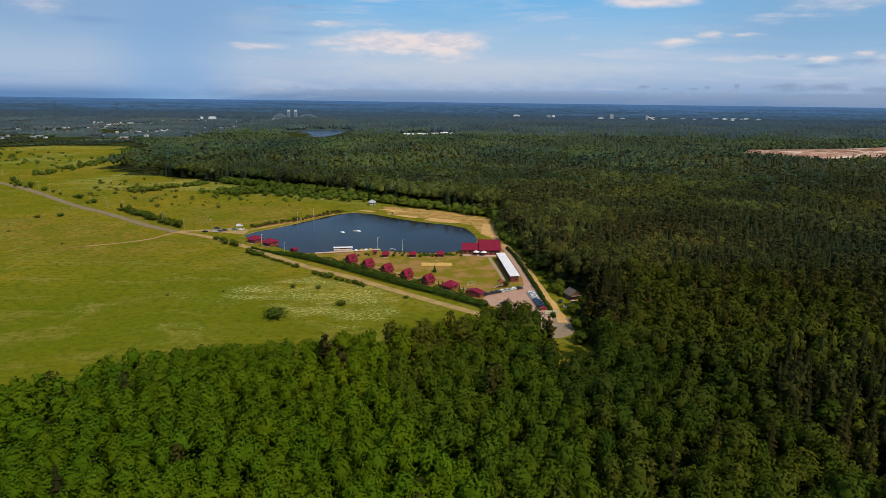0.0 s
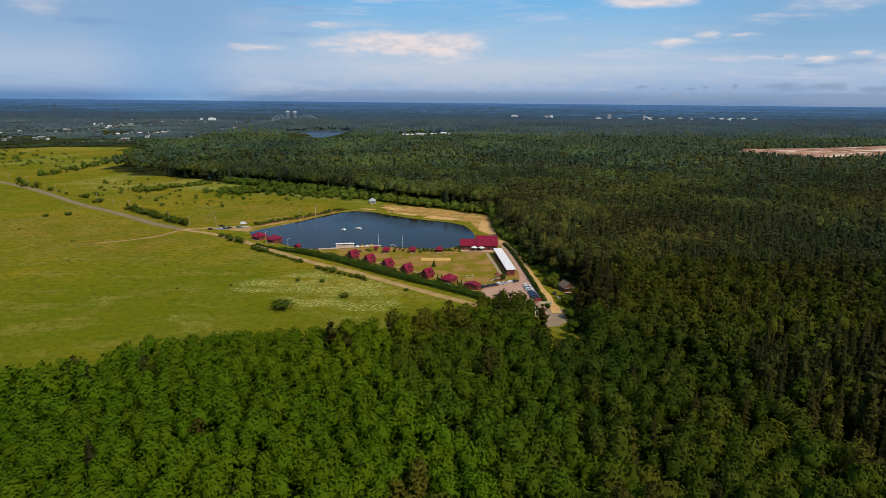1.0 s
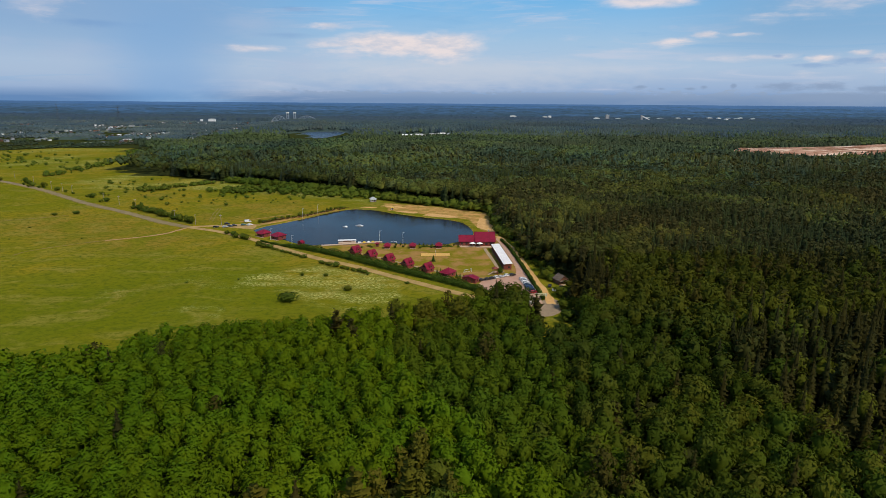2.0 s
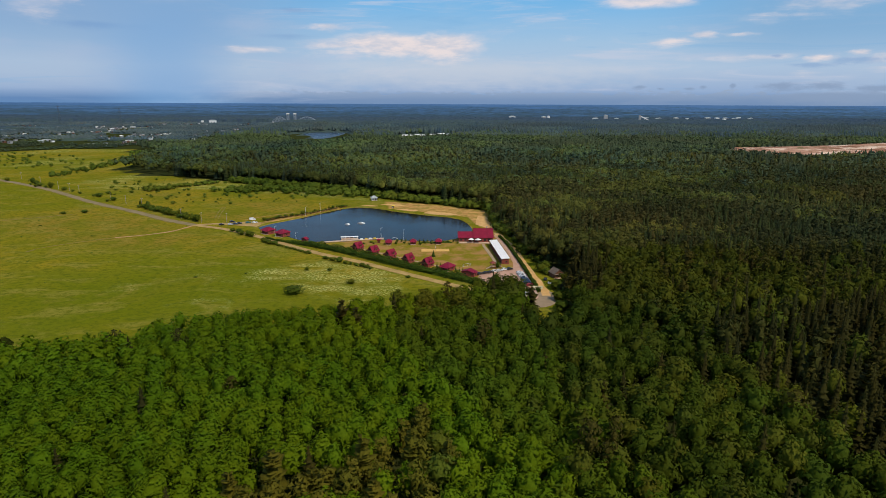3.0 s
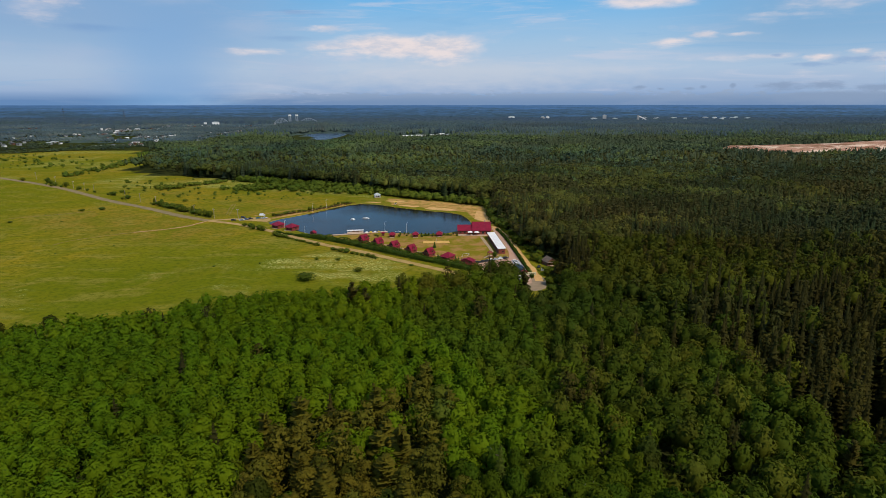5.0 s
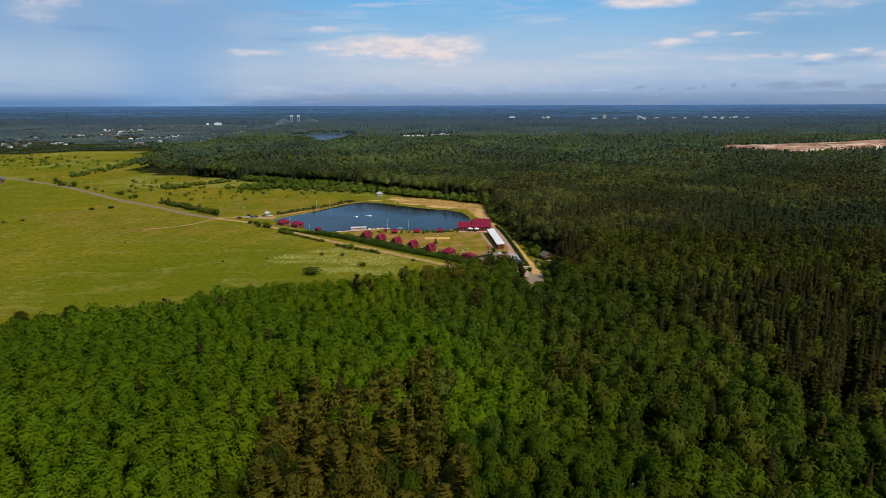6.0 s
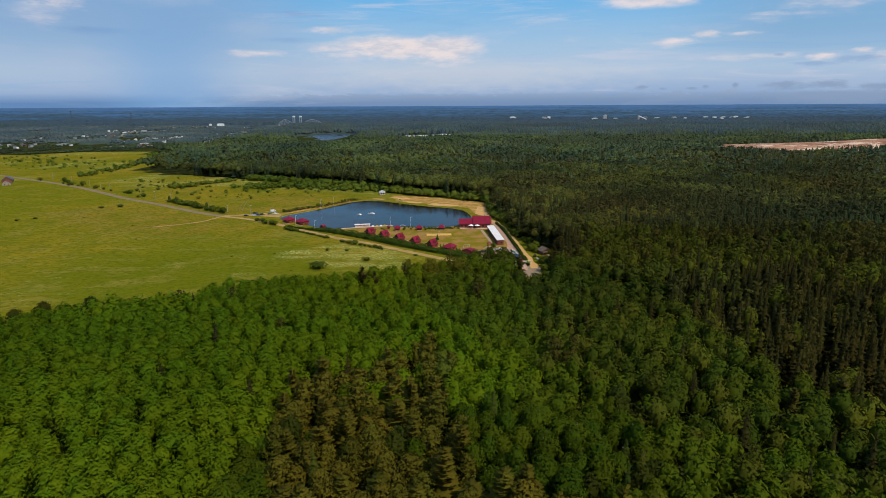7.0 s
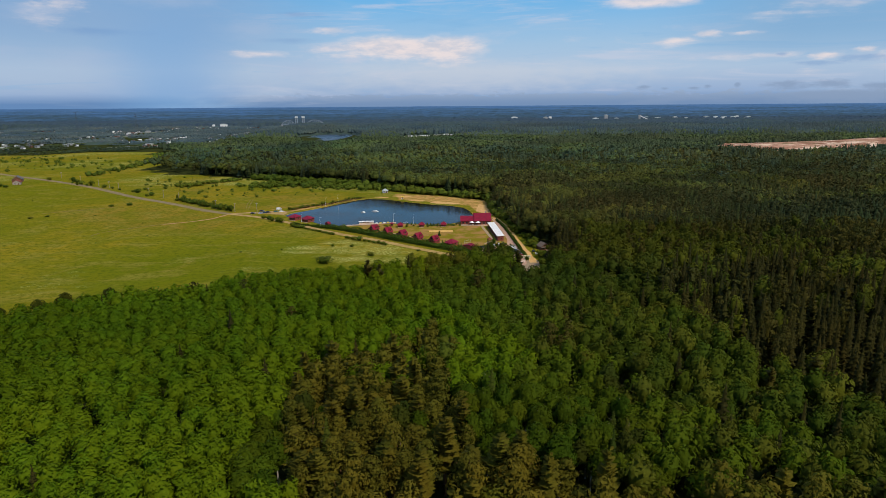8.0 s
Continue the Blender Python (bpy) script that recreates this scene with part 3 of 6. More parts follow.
def strip(name, line, width, z, mat, label, category, step=4.0, rag=0.25):
    """A road along a line."""
    p = smooth_line(line, step)
    d = np.gradient(p, axis=0)
    side = np.stack([d[:, 1], -d[:, 0]], 1) / np.linalg.norm(d, axis=1)[:, None]
    bm = bmesh.new()
    rows = []
    for i, (c, s) in enumerate(zip(p, side)):
        a, b = (rag * (value_noise(c[0], c[1], 5.0, k) - 0.5) * 2 for k in (11, 12))
        row = []
        for u, h in ((-0.5, -0.2), (-0.5, z), (0.0, z + 0.06), (0.5, z), (0.5, -0.2)):
            q = c + s * (u * width + (a if u < 0 else b if u > 0 else 0))
            row.append(bm.verts.new((q[0], q[1], h)))
        rows.append(row)
    for r0, r1 in zip(rows[:-1], rows[1:]):
        for k in range(4):
            bm.faces.new((r0[k], r0[k + 1], r1[k + 1], r1[k]))
    bmesh.ops.recalc_face_normals(bm, faces=bm.faces)
    return tagged(part(name, bm, mat), label, category, kind="structure")


build_ground()
tagged(part("water", prism(bmesh.new(), [(x * 1.0, y * 1.0, -1.4) for x, y in smooth_line([*LAKE, LAKE[0]], 4)[:-1]], (0, 0, 0.95)), WATER), "dark blue lake water, calm, mirroring the sky and woods", "lake", kind="structure")
tagged(part("water", prism(bmesh.new(), [(x, y, -1.4) for x, y in smooth_line([*FAR_WATER, FAR_WATER[0]], 30)[:-1]], (0, 0, 1.0)), FAR_WATER_SURFACE), "far blue-grey lake among the woods", "lake", kind="structure")
strip("road", ROAD[:9], 9.0, 0.06, VERGE, "dry grassy verge of the asphalt road", "verge", rag=1.2)
strip("road", ROAD[:9], 6.0, 0.12, ASPHALT, "grey asphalt country road between meadows", "road")
strip("road", ROAD[8:], 5.2, 0.14, DIRT, "pale sandy dirt road along the hedge", "road")
strip("road", TRACK, 4.7, 0.10, SAND, "sandy track along the forest edge", "track", rag=0.9)
strip("road", [(-206, 440), (-186, 447), (-172, 446), (-160, 440), (-152, 436)], 5.0, 0.08, DIRT, "sandy turn-off to the lake shore", "track", rag=0.8)
strip("road", [(-247, 393), (-228, 404), (-214, 417), (-206, 439)], 2.4, 0.05, RED_SOIL, "narrow reddish track across the meadow", "track", rag=0.8)
strip("road", [(-284, 350), (-281, 362), (-263, 381), (-247, 393)], 1.3, 0.04, VERGE, "faint grassy end of the meadow track", "track", rag=0.6)
for line in ([(-199, 466), (-207.5, 498), (-213, 525)], [(-195.5, 464), (-203.2, 493), (-210.5, 525)]):
    strip("road", line, 0.8, 0.04, VERGE, "thin wheel track in the meadow", "track", rag=0.4)
strip("road", [(-390, 447), (-375, 457), (-358, 467), (-343, 478), (-331, 487)], 1.4, 0.04, VERGE, "faint dry path across the meadow", "track", rag=0.7)
strip("road", [(-157, 447), (-147, 461), (-131.5, 484), (-117.5, 507), (-104, 527)], 2.0, 0.05, BARE_SOIL, "bare brown earth along the lake bank", "track", rag=1.0)
sheet("pavement", [(-188, 445), (-174, 453), (-160, 455), (-153, 447), (-152, 439), (-160, 437), (-176, 441)], 0.06, DIRT, "sandy parking corner at the lake shore", "car park", 3.0, 1.2)
strip("road", [(-172, 462), (-156, 482), (-136, 498)], 1.1, 0.04, BARE_SOIL, "worn footpath above the lake bank", "track", rag=0.8)
sheet("pavement", [(19, 289), (24, 302), (36, 311), (44, 316), (45.5, 335), (44, 360), (41.5, 392), (40, 407), (43, 409), (46.2, 384), (48.6, 341), (50.6, 309), (52, 268), (50, 257), (43, 258), (32, 276)], 0.10, PINK_GRAVEL, "pinkish gravel car park and lane", "car park", rag=0.2)
sheet("pavement", [(42, 259), (50, 262), (53, 268), (59, 270), (63, 262), (60, 252), (52, 244), (44, 247)], 0.085, FORECOURT, "worn grey gravel forecourt at the gate", "forecourt", 2.0, 0.6)
tagged(part("pavement", prism(bmesh.new(), [(-14.5, 355.0, -0.3), (5.0, 356.4, -0.3), (4.6, 363.4, -0.3), (-14.8, 362.6, -0.3)], (0, 0, 0.42)), COURT), "orange sand volleyball court on the lawn", "sand court", kind="structure")
strip("pavement", [(29.5, 377), (31, 362), (33, 345), (34.8, 326), (37, 318)], 2.2, 0.09, PAVING, "pale paved path beside the long shed", "path", 2.0, 0.1)
strip("pavement", [(-62, 366), (-44, 352), (-30, 341), (-18, 331), (-5, 321), (8, 312), (22, 306)], 1.5, 0.09, PAVING, "pale path behind the cottages", "path", 2.0, 0.2)
for outline in ([(-18, 497), (-4, 489), (6, 487), (14, 490), (2, 500), (-12, 506)], [(-46, 517), (-34, 509), (-26, 506), (-24, 510), (-36, 517)], [(-62, 542), (-46, 536), (-36, 534), (-40, 540), (-56, 546)], [(28, 446), (38, 432), (42, 430), (42, 470), (34, 486), (30, 470)], [(-80, 536), (-70, 531), (-64, 534), (-74, 538)]):
    sheet("sand_beach", outline, 0.07, SAND, "bare patch of pale sand by the lake", "sand", 2.0, 1.0)


# ---- trees ----
rng = np.random.default_rng(7)


def ball(rings, sides):
    """A closed round form of quads, unit size; its poles are tiny rings."""
    u = np.sin(np.linspace(-0.495, 0.495, rings + 1) * np.pi)
    a = np.arange(sides) * 2 * np.pi / sides
    r = np.sqrt(1 - u**2)
    v = np.stack([np.outer(r, np.cos(a)), np.outer(r, np.sin(a)), np.repeat(u[:, None], sides, 1)], -1).reshape(-1, 3)
    i = np.arange(rings * sides)
    k, j = i // sides, i % sides
    q = np.stack([k * sides + j, k * sides + (j + 1) % sides, (k + 1) * sides + (j + 1) % sides, (k + 1) * sides + j], -1)
    return v, q


def unit(v):
    return v / (np.linalg.norm(v, axis=-1, keepdims=True) + 1e-9)


def leaf_quads(at, out, size, loose):
    """Leaf sprays at places, facing outwards more or less: points, quads and normals."""
    n = len(at)
    out = unit(out)
    normal = unit(out + rng.normal(0, loose, (n, 3)))
    side = unit(np.cross(normal, rng.normal(0, 1, (n, 3))))
    up = np.cross(normal, side)
    a, b = size * rng.uniform(0.7, 1.4, (n, 1)), size * rng.uniform(0.35, 0.7, (n, 1))
    lift = normal * size * 0.1
    v = np.stack([at - side * a, at - up * b + lift, at + side * a, at + up * b + lift], 1).reshape(-1, 3)
    return v, np.arange(4 * n).reshape(n, 4), np.repeat(unit(out + rng.normal(0, 0.42, (n, 3))), 4, 0)


def joined(*pieces):
    vs, qs, ns, k = [], [], [], 0
    for v, q, n in pieces:
        vs.append(v)
        qs.append(q + k)
        ns.append(n)
        k += len(v)
    return np.concatenate(vs), np.concatenate(qs), np.concatenate(ns)


def directions(n):
    return unit(rng.normal(0, 1, (n, 3)))


def sprays_on(centre, radii, out, each, leaf, low=-0.3, loose=0.28, drift=0.16, lean=1.05):
    """Leaf sprays all over clumps; each clump shades as a small ball leaning to the crown's outside."""
    n = len(centre) * each
    d = directions(n)
    d[:, 2] = np.where(d[:, 2] < low, -d[:, 2], d[:, 2])
    o = np.repeat(unit(out), each, 0)
    d = np.where((d * o).sum(1, keepdims=True) < -0.2, -d, d)
    at = np.repeat(centre, each, 0) + d * np.repeat(radii, each, 0) * rng.uniform(0.78, 1.12, (n, 1))
    v, q, _ = leaf_quads(at, d + o * 0.35, leaf, loose)
    return v, q, np.repeat(unit(d + o * lean + rng.normal(0, drift, (n, 3))), 4, 0)


def flattened(form, aspect):
    """From true proportions to unit height."""
    v, q, n = form
    return v / (1.0, 1.0, aspect), q, n


def broadleaf(clumps, size, each, leaf, core=(4, 7), aspect=2.8, low=-0.45, point=0.36, fill=0.38, depth=0.28):
    """A domed crown of unit width made of leafy clumps round a dense middle, its top at 1."""
    i = np.arange(clumps) + 0.5
    z = low + (1 - low) * i / clumps
    a = i * 2.39996 + rng.uniform(0, 6.28)
    d = unit(np.stack([np.sqrt(1 - z**2) * np.cos(a), np.sqrt(1 - z**2) * np.sin(a), z], 1) + rng.normal(0, 0.11, (clumps, 3)))
    r = size * rng.uniform(0.72, 1.28, (clumps, 1))
    deep = depth * aspect
    lop = 1 + 0.16 * np.cos(a - rng.uniform(0, 6.28))[:, None]
    narrow = 1 - point * np.clip(d[:, 2:], 0, 1) ** 1.5
    wide = (0.5 - 0.6 * size) * narrow * lop * rng.uniform(0.84, 1.14, (clumps, 1))
    centre = np.concatenate([d[:, :2] * wide, aspect - deep + d[:, 2:] * (deep - size * 0.9) * rng.uniform(0.92, 1.03, (clumps, 1))], 1)
    v, q = ball(*core)
    inner = v * (fill, fill, deep * 2.15 * fill) * rng.uniform(0.8, 1.1, (len(v), 1)) + (0, 0, aspect - deep)
    shade = unit(v + rng.normal(0, 0.2, v.shape))
    return flattened(joined((inner, q, shade), sprays_on(centre, r * (1.0, 1.0, 0.9), d * (1, 1, 1.2) + (0, 0, 0.15), each, leaf)), aspect)


def pine(tiers, around, size, each, leaf, aspect=2.5, low=0.40):
    """An open crown of unit width in the upper part of the tree: flat tufts of needles on up-turned boughs, in uneven whorls."""
    n = tiers * around
    t = np.clip((np.repeat(np.arange(tiers), around) + 0.5 + rng.uniform(-0.25, 0.25, n)) / tiers, 0, 1)
    a = np.tile(np.arange(around) * 2 * np.pi / around, tiers) + np.repeat(rng.uniform(0, 6.28, tiers), around) + rng.normal(0, 0.35, n)
    reach = (0.5 - size * 0.6) * (1 - t**2.2) ** 0.8 * rng.uniform(0.45, 1.12, n) + 0.02
    z = aspect * (low + (0.965 - low) * t) + reach * 0.22
    centre = np.stack([np.cos(a) * reach, np.sin(a) * reach, z], 1)
    out = np.stack([np.cos(a) * 0.7, np.sin(a) * 0.7, 0.5 + 0.5 * t], 1)
    r = size * rng.uniform(0.75, 1.3, (n, 1)) * (1.08 - 0.35 * t[:, None])
    tufts = sprays_on(centre, r * (1.15, 1.15, 0.55), out, each, leaf, -0.15, 0.3, 0.16, 0.4)
    v, q = ball(3, 5)
    up = (v[:, 2:] + 1) / 2
    core = np.concatenate([v[:, :2] * (0.17 if n > 20 else 0.27), aspect * (low - 0.06 + (0.93 - low) * up)], 1)
    return flattened(joined(tufts, (core, q, unit(v * (1, 1, 0.2)))), aspect)


def spruce(tiers, around, twigs=1, aspect=3.9, core_sides=5, low=0.12, droop=(0.35, 0.75), power=0.8, broad=1.0):
    """A pointed crown of unit width: tiers of boughs, drooping or turned up, round a slim core."""
    n = tiers * around
    up_turned = droop[0] < 0
    shift = rng.uniform(-0.75, 0.75, n) if up_turned else rng.uniform(-0.3, 0.5, n)
    t = np.clip((np.repeat(np.arange(tiers), around) + shift) / tiers, 0, 0.97)
    a = np.tile(np.arange(around) * 2 * np.pi / around, tiers) + np.repeat(rng.uniform(0, 6.28, tiers), around) + rng.normal(0, 0.2, n)
    reach = 0.5 * (1 - t) ** power * rng.uniform(0.5 if up_turned else 0.74, 1.14, n) + 0.035
    z = aspect * (low + (1 - low) * t)
    drop = reach * rng.uniform(*droop, n)
    half = broad * reach * rng.uniform(0.34, 0.5, n) * (6 / around) ** 0.5 / twigs**0.5
    pieces = []
    for k in range(twigs):
        b = a + (k - (twigs - 1) / 2) * 0.42 + (rng.normal(0, 0.08, n) if twigs > 1 else 0)
        far = reach * (1.0 if twigs == 1 else rng.uniform(0.7, 1.0, n))
        o = np.stack([np.cos(b), np.sin(b), np.zeros(n)], 1)
        side = np.stack([-np.sin(b), np.cos(b), np.zeros(n)], 1)
        root = o * 0.02 + np.stack([0 * z, 0 * z, z + 0.10 * reach], 1)
        tip = o * far[:, None] + np.stack([0 * z, 0 * z, z - drop * 0.75 + 0.06 * far], 1)
        mid = o * (far * 0.62)[:, None] + np.stack([0 * z, 0 * z, z - drop * 0.62], 1)
        v = np.stack([root, mid - side * half[:, None], tip, mid + side * half[:, None]], 1).reshape(-1, 3)
        up = np.stack([0 * z, 0 * z, np.full(n, 0.8)], 1)
        e = np.stack([o * 0.35 + up, o * 0.6 + up - side * 0.55, o * 0.95 + up * 0.6, o * 0.6 + up + side * 0.55], 1) + rng.normal(0, 0.12, (n, 1, 3))
        pieces.append((v, np.arange(4 * n).reshape(n, 4), unit(e).reshape(-1, 3)))
    if up_turned:
        tuft, q, nrm = pieces[0]
        pieces.append((tuft * (0.8, 0.8, 1) - (0, 0, 0.11), q, unit(nrm * (1, 1, 0.4))))
    v, q = ball(2, core_sides)
    rise = (v[:, 2:] + 1) / 2
    slim = np.where(rise > 0.9, 0.01, np.where(rise < 0.1, 0.30, 0.17))
    flat = unit(v * (1, 1, 0))
    core = np.concatenate([flat[:, :2] * slim, aspect * (low + (0.985 - low) * rise)], 1)
    pieces.append((core, q, unit(flat + (0, 0, 0.4))))
    return flattened(joined(*pieces), aspect)


def feathery_pine(tiers, around, twigs):
    """A tall pine: whorls of up-turned feathery boughs, blunt at the top."""
    return spruce(tiers, around, twigs, 2.4, 5, 0.38, (-0.9, -0.25), 0.42, 1.2)


def scatter(x0, x1, y0, y1, gap):
    """Places on a jittered lattice."""
    x, y = np.meshgrid(np.arange(x0, x1, gap), np.arange(y0, y1, gap))
    x = x + (np.arange(x.shape[0]) % 2)[:, None] * gap / 2
    return (x + rng.uniform(-0.42, 0.42, x.shape) * gap).ravel(), (y + rng.uniform(-0.42, 0.42, x.shape) * gap).ravel()


def grove(name, forms, x, y, wide, high, mat, label, category, z0=0.0):
    """Many trees in one mesh."""
    vs, qs, ts, hs, ns, k = [], [], [], [], [], 0
    which = rng.integers(0, len(forms), len(x))
    loose = np.interp(y, [400, 900], [1.0, 0.4])
    level = np.interp(np.mean(y), [350, 1000], [0.0, 0.35])
    tint = np.clip(0.5 + 0.7 * (value_noise(x, y, 30, 21) - 0.5) + 1.3 * (value_noise(x, y, 95, 22) - 0.5) + loose * rng.uniform(-0.22, 0.22, len(x)), 0, 1)
    hue = np.clip(0.5 + 0.6 * (value_noise(x, y, 45, 23) - 0.5) + 0.8 * (value_noise(x, y, 130, 24) - 0.5) + loose * rng.uniform(-0.3, 0.3, len(x)), 0, 1)
    z0 = np.broadcast_to(z0, x.shape)
    for f, (v, q, nrm) in enumerate(forms):
        m = np.flatnonzero(which == f)
        if not len(m):
            continue
        a = rng.uniform(0, 2 * np.pi, len(m))
        c, s = np.cos(a)[:, None], np.sin(a)[:, None]
        w, h = wide[m][:, None], high[m][:, None]
        px = (v[:, 0] * c - v[:, 1] * s) * w + x[m][:, None]
        py = (v[:, 0] * s + v[:, 1] * c) * w + y[m][:, None]
        pz = v[:, 2] * h + z0[m][:, None]
        vs.append(np.stack([px, py, pz], -1).reshape(-1, 3))
        qs.append((q[None] + (np.arange(len(m)) * len(v))[:, None, None] + k).reshape(-1, 4))
        nrm = unit(nrm + (0, 0, level))
        nz = np.broadcast_to(nrm[:, 2], px.shape)
        ns.append(np.stack([nrm[:, 0] * c - nrm[:, 1] * s, nrm[:, 0] * s + nrm[:, 1] * c, nz], -1).reshape(-1, 3))
        ts.append(np.repeat(tint[m], len(v)))
        hs.append(np.repeat(hue[m], len(v)))
        k += len(m) * len(v)
    return tagged(quads_object(name, np.concatenate(vs), np.concatenate(qs), mat, np.concatenate(ts), None, np.concatenate(ns), np.concatenate(hs)), label, category, kind="stuff")


PINE_PATCH = [(-52, 74), (-40, 92), (-20, 92), (-8, 112), (4, 100), (1, 79), (3, 41), (6, 31), (30, 22), (54, 14), (98, 8), (120, -34), (-30, -40), (-34, 6), (-44, 30)]
SPRUCE_PATCH = [(97, 150), (112, 190), (190, 215), (205, 120), (180, 40), (128, 46), (117, 60), (104, 98)]
BIRCH_STAND = [(132, 262), (140, 232), (166, 218), (176, 236), (156, 258)]


def past_birches(x, y):
    """Metres east of the line where the bright broadleaf wood gives way to the mixed one."""
    return x - np.interp(y, [20, 44, 54, 95, 129, 182, 206, 214, 226, 250, 270], [128, 123, 116, 103, 96, 78, 70, 56, 46, 30, -20])


def kinds(x, y):
    """0 birch, 1 pine, 2 spruce, 3 darker mixed broadleaf."""
    r, n = rng.uniform(0, 1, len(x)), value_noise(x, y, 34, 31)
    right = np.clip((past_birches(x, y) + 40 * (n - 0.5)) / 25, 0, 1)
    right = np.where(y > 300, 1.0, right)
    stand = np.clip(0.44 + 1.6 * (value_noise(x, y, 110, 33) - 0.5) + 1.9 * (value_noise(x, y, 36, 36) - 0.5) + 0.40 * np.clip((x - 160) / 200, -0.35, 1), 0.05, 0.95)
    pines = np.clip(0.4 + 1.2 * (value_noise(x, y, 80, 34) - 0.5), 0.1, 0.8)
    few = np.clip((x - 10) / 50, 0, 1)
    p_pine = 0.005 + 0.05 * few * (n > 0.5) + right * stand * pines
    p_spruce = 0.006 + 0.07 * few * (n < 0.55) + right * stand * (1 - pines)
    p_mixed = 0.25 * few + right * (1 - stand) * np.where(value_noise(x, y, 45, 32) > 0.6, 0.3, 0.75)
    patch = outline_distance(x, y, PINE_PATCH) < 4 * (n - 0.5)
    p_pine, p_spruce, p_mixed = np.where(patch, 0.86, p_pine), np.where(patch, 0.02, p_spruce), np.where(patch, 0.06, p_mixed)
    edge = (y > 196) & (y < 262) & (x > -25) & (x < 60)
    p_pine, p_spruce, p_mixed = np.where(edge, 0.02, p_pine), np.where(edge, 0.08, p_spruce), np.where(edge, 0.3, p_mixed)
    s = outline_distance(x, y, SPRUCE_PATCH) < 0
    p_pine, p_spruce, p_mixed = np.where(s, 0.14, p_pine), np.where(s, 0.78, p_spruce), np.where(s, 0.06, p_mixed)
    rim = (x > 40) & (x < 95) & (y > 375) & (y < 470)
    p_pine, p_spruce, p_mixed = np.where(rim, 0.18, p_pine), np.where(rim, 0.44, p_spruce), np.where(rim, 0.25, p_mixed)
    b = outline_distance(x, y, BIRCH_STAND) < 0
    p_pine, p_spruce, p_mixed = np.where(b, 0.02, p_pine), np.where(b, 0.05, p_spruce), np.where(b, 0.05, p_mixed)
    return np.where(r < p_pine, 1, np.where(r < p_pine + p_spruce, 2, np.where(r < p_pine + p_spruce + p_mixed, 3, 0)))


def sizes(kind, x, y):
    n = len(x)
    grow = 1 + 0.18 * np.clip((x + 20) / 150, -0.9, 1) + 0.1 * (value_noise(x, y, 40, 41) - 0.5)
    high = np.choose(kind, [rng.uniform(15.5, 20.0, n), rng.uniform(17, 23, n), rng.uniform(16, 23.5, n), rng.uniform(15, 21.5, n)]) * grow
    wide = np.where(y > 300, np.interp(y, [300, 420, 520], [1.12, 1.2, 1.42]), 1.04 + 0.06 * np.clip((x - 10) / 70, 0, 1)) * np.choose(kind, [rng.uniform(4.4, 7.4, n), rng.uniform(5.0, 7.4, n), rng.uniform(4.6, 6.4, n), rng.uniform(4.8, 7.4, n)])
    wide = np.where((kind == 1) & (outline_distance(x, y, PINE_PATCH) < 0), wide * 1.2, wide)
    by_gate = (y > 203) & (y < 246) & (x > 2) & (x < 44)
    high, wide = np.where(by_gate, high * 1.06, high), np.where(by_gate, wide * 1.15, wide)
    rim = outline_distance(x, y, NEAR_WOOD)
    high = np.where((rim > -9) & (x > 20) & (y > 235) & (y < 530), high * np.clip(0.42 - rim / 16, 0.4, 1), high)
    return wide, high


def in_sight(x, y, margin=14):
    return np.abs(x) < (y + 112) * 0.775 + margin


def tree_trunk(kind, high):
    bm = bmesh.new()
    rod(bm, (0, 0, 0), (0.15, 0.1, high * 0.55), 0.22, 0.15, 7)
    rod(bm, (0.15, 0.1, high * 0.55), (0.05, 0.2, high * 0.86), 0.15, 0.04, 6)
    for i in range(7):
        h = high * (0.42 + 0.07 * i)
        a = i * 2.4
        rod(bm, (0.1, 0.1, h), (math.cos(a) * 1.2, math.sin(a) * 1.2, h + high * (0.05 if kind else 0.09)), 0.07, 0.025, 5)
    return bm


# nearest stretch: each tree a thing
OWN = (-52, 52, 16, 64)
x, y = scatter(-330, 330, -30, 300, 5.25)
ok = wooded(x, y) & in_sight(x, y) & (rng.uniform(0, 1, len(x)) > 0.12 * np.clip((x - 10) / 70, 0, 1))
ok &= (outline_distance(x, y, PINE_PATCH) > 0) | (rng.uniform(0, 1, len(x)) < 0.72)
x, y = x[ok], y[ok]
kind = kinds(x, y)
wide, high = sizes(kind, x, y)
own = (x > OWN[0]) & (x < OWN[1]) & (y > OWN[2]) & (y < OWN[3])

forms_near = ([broadleaf(26, 0.16, 26, 0.058, (5, 9)) for _ in range(4)], [f for _ in range(2) for f in (feathery_pine(11, 6, 4), pine(9, 5, 0.16, 24, 0.047), pine(9, 5, 0.15, 24, 0.047))], [spruce(18, 7, 3) for _ in range(3)], [broadleaf(24, 0.17, 26, 0.06, (5, 9), point=0.2) for _ in range(3)])
names = ("birch_tree", "pine_tree", "spruce_tree", "aspen_tree")
labels = ("bright green broadleaf tree with a rounded leafy crown", "olive brown pine with an open clumped crown", "dark green spruce with a pointed crown", "olive green broadleaf tree with a full crown")
originals = {}
for k in range(4):
    for f, (v, q, nrm) in enumerate(forms_near[k]):
        typical = (6.0, 6.8, 5.4, 6.6)[k], (18.0, 20.5, 21.0, 18.0)[k]
        mesh_v = v * (typical[0], typical[0], typical[1])
        originals[k, f] = (mesh_v, q, nrm, typical)
built = {}
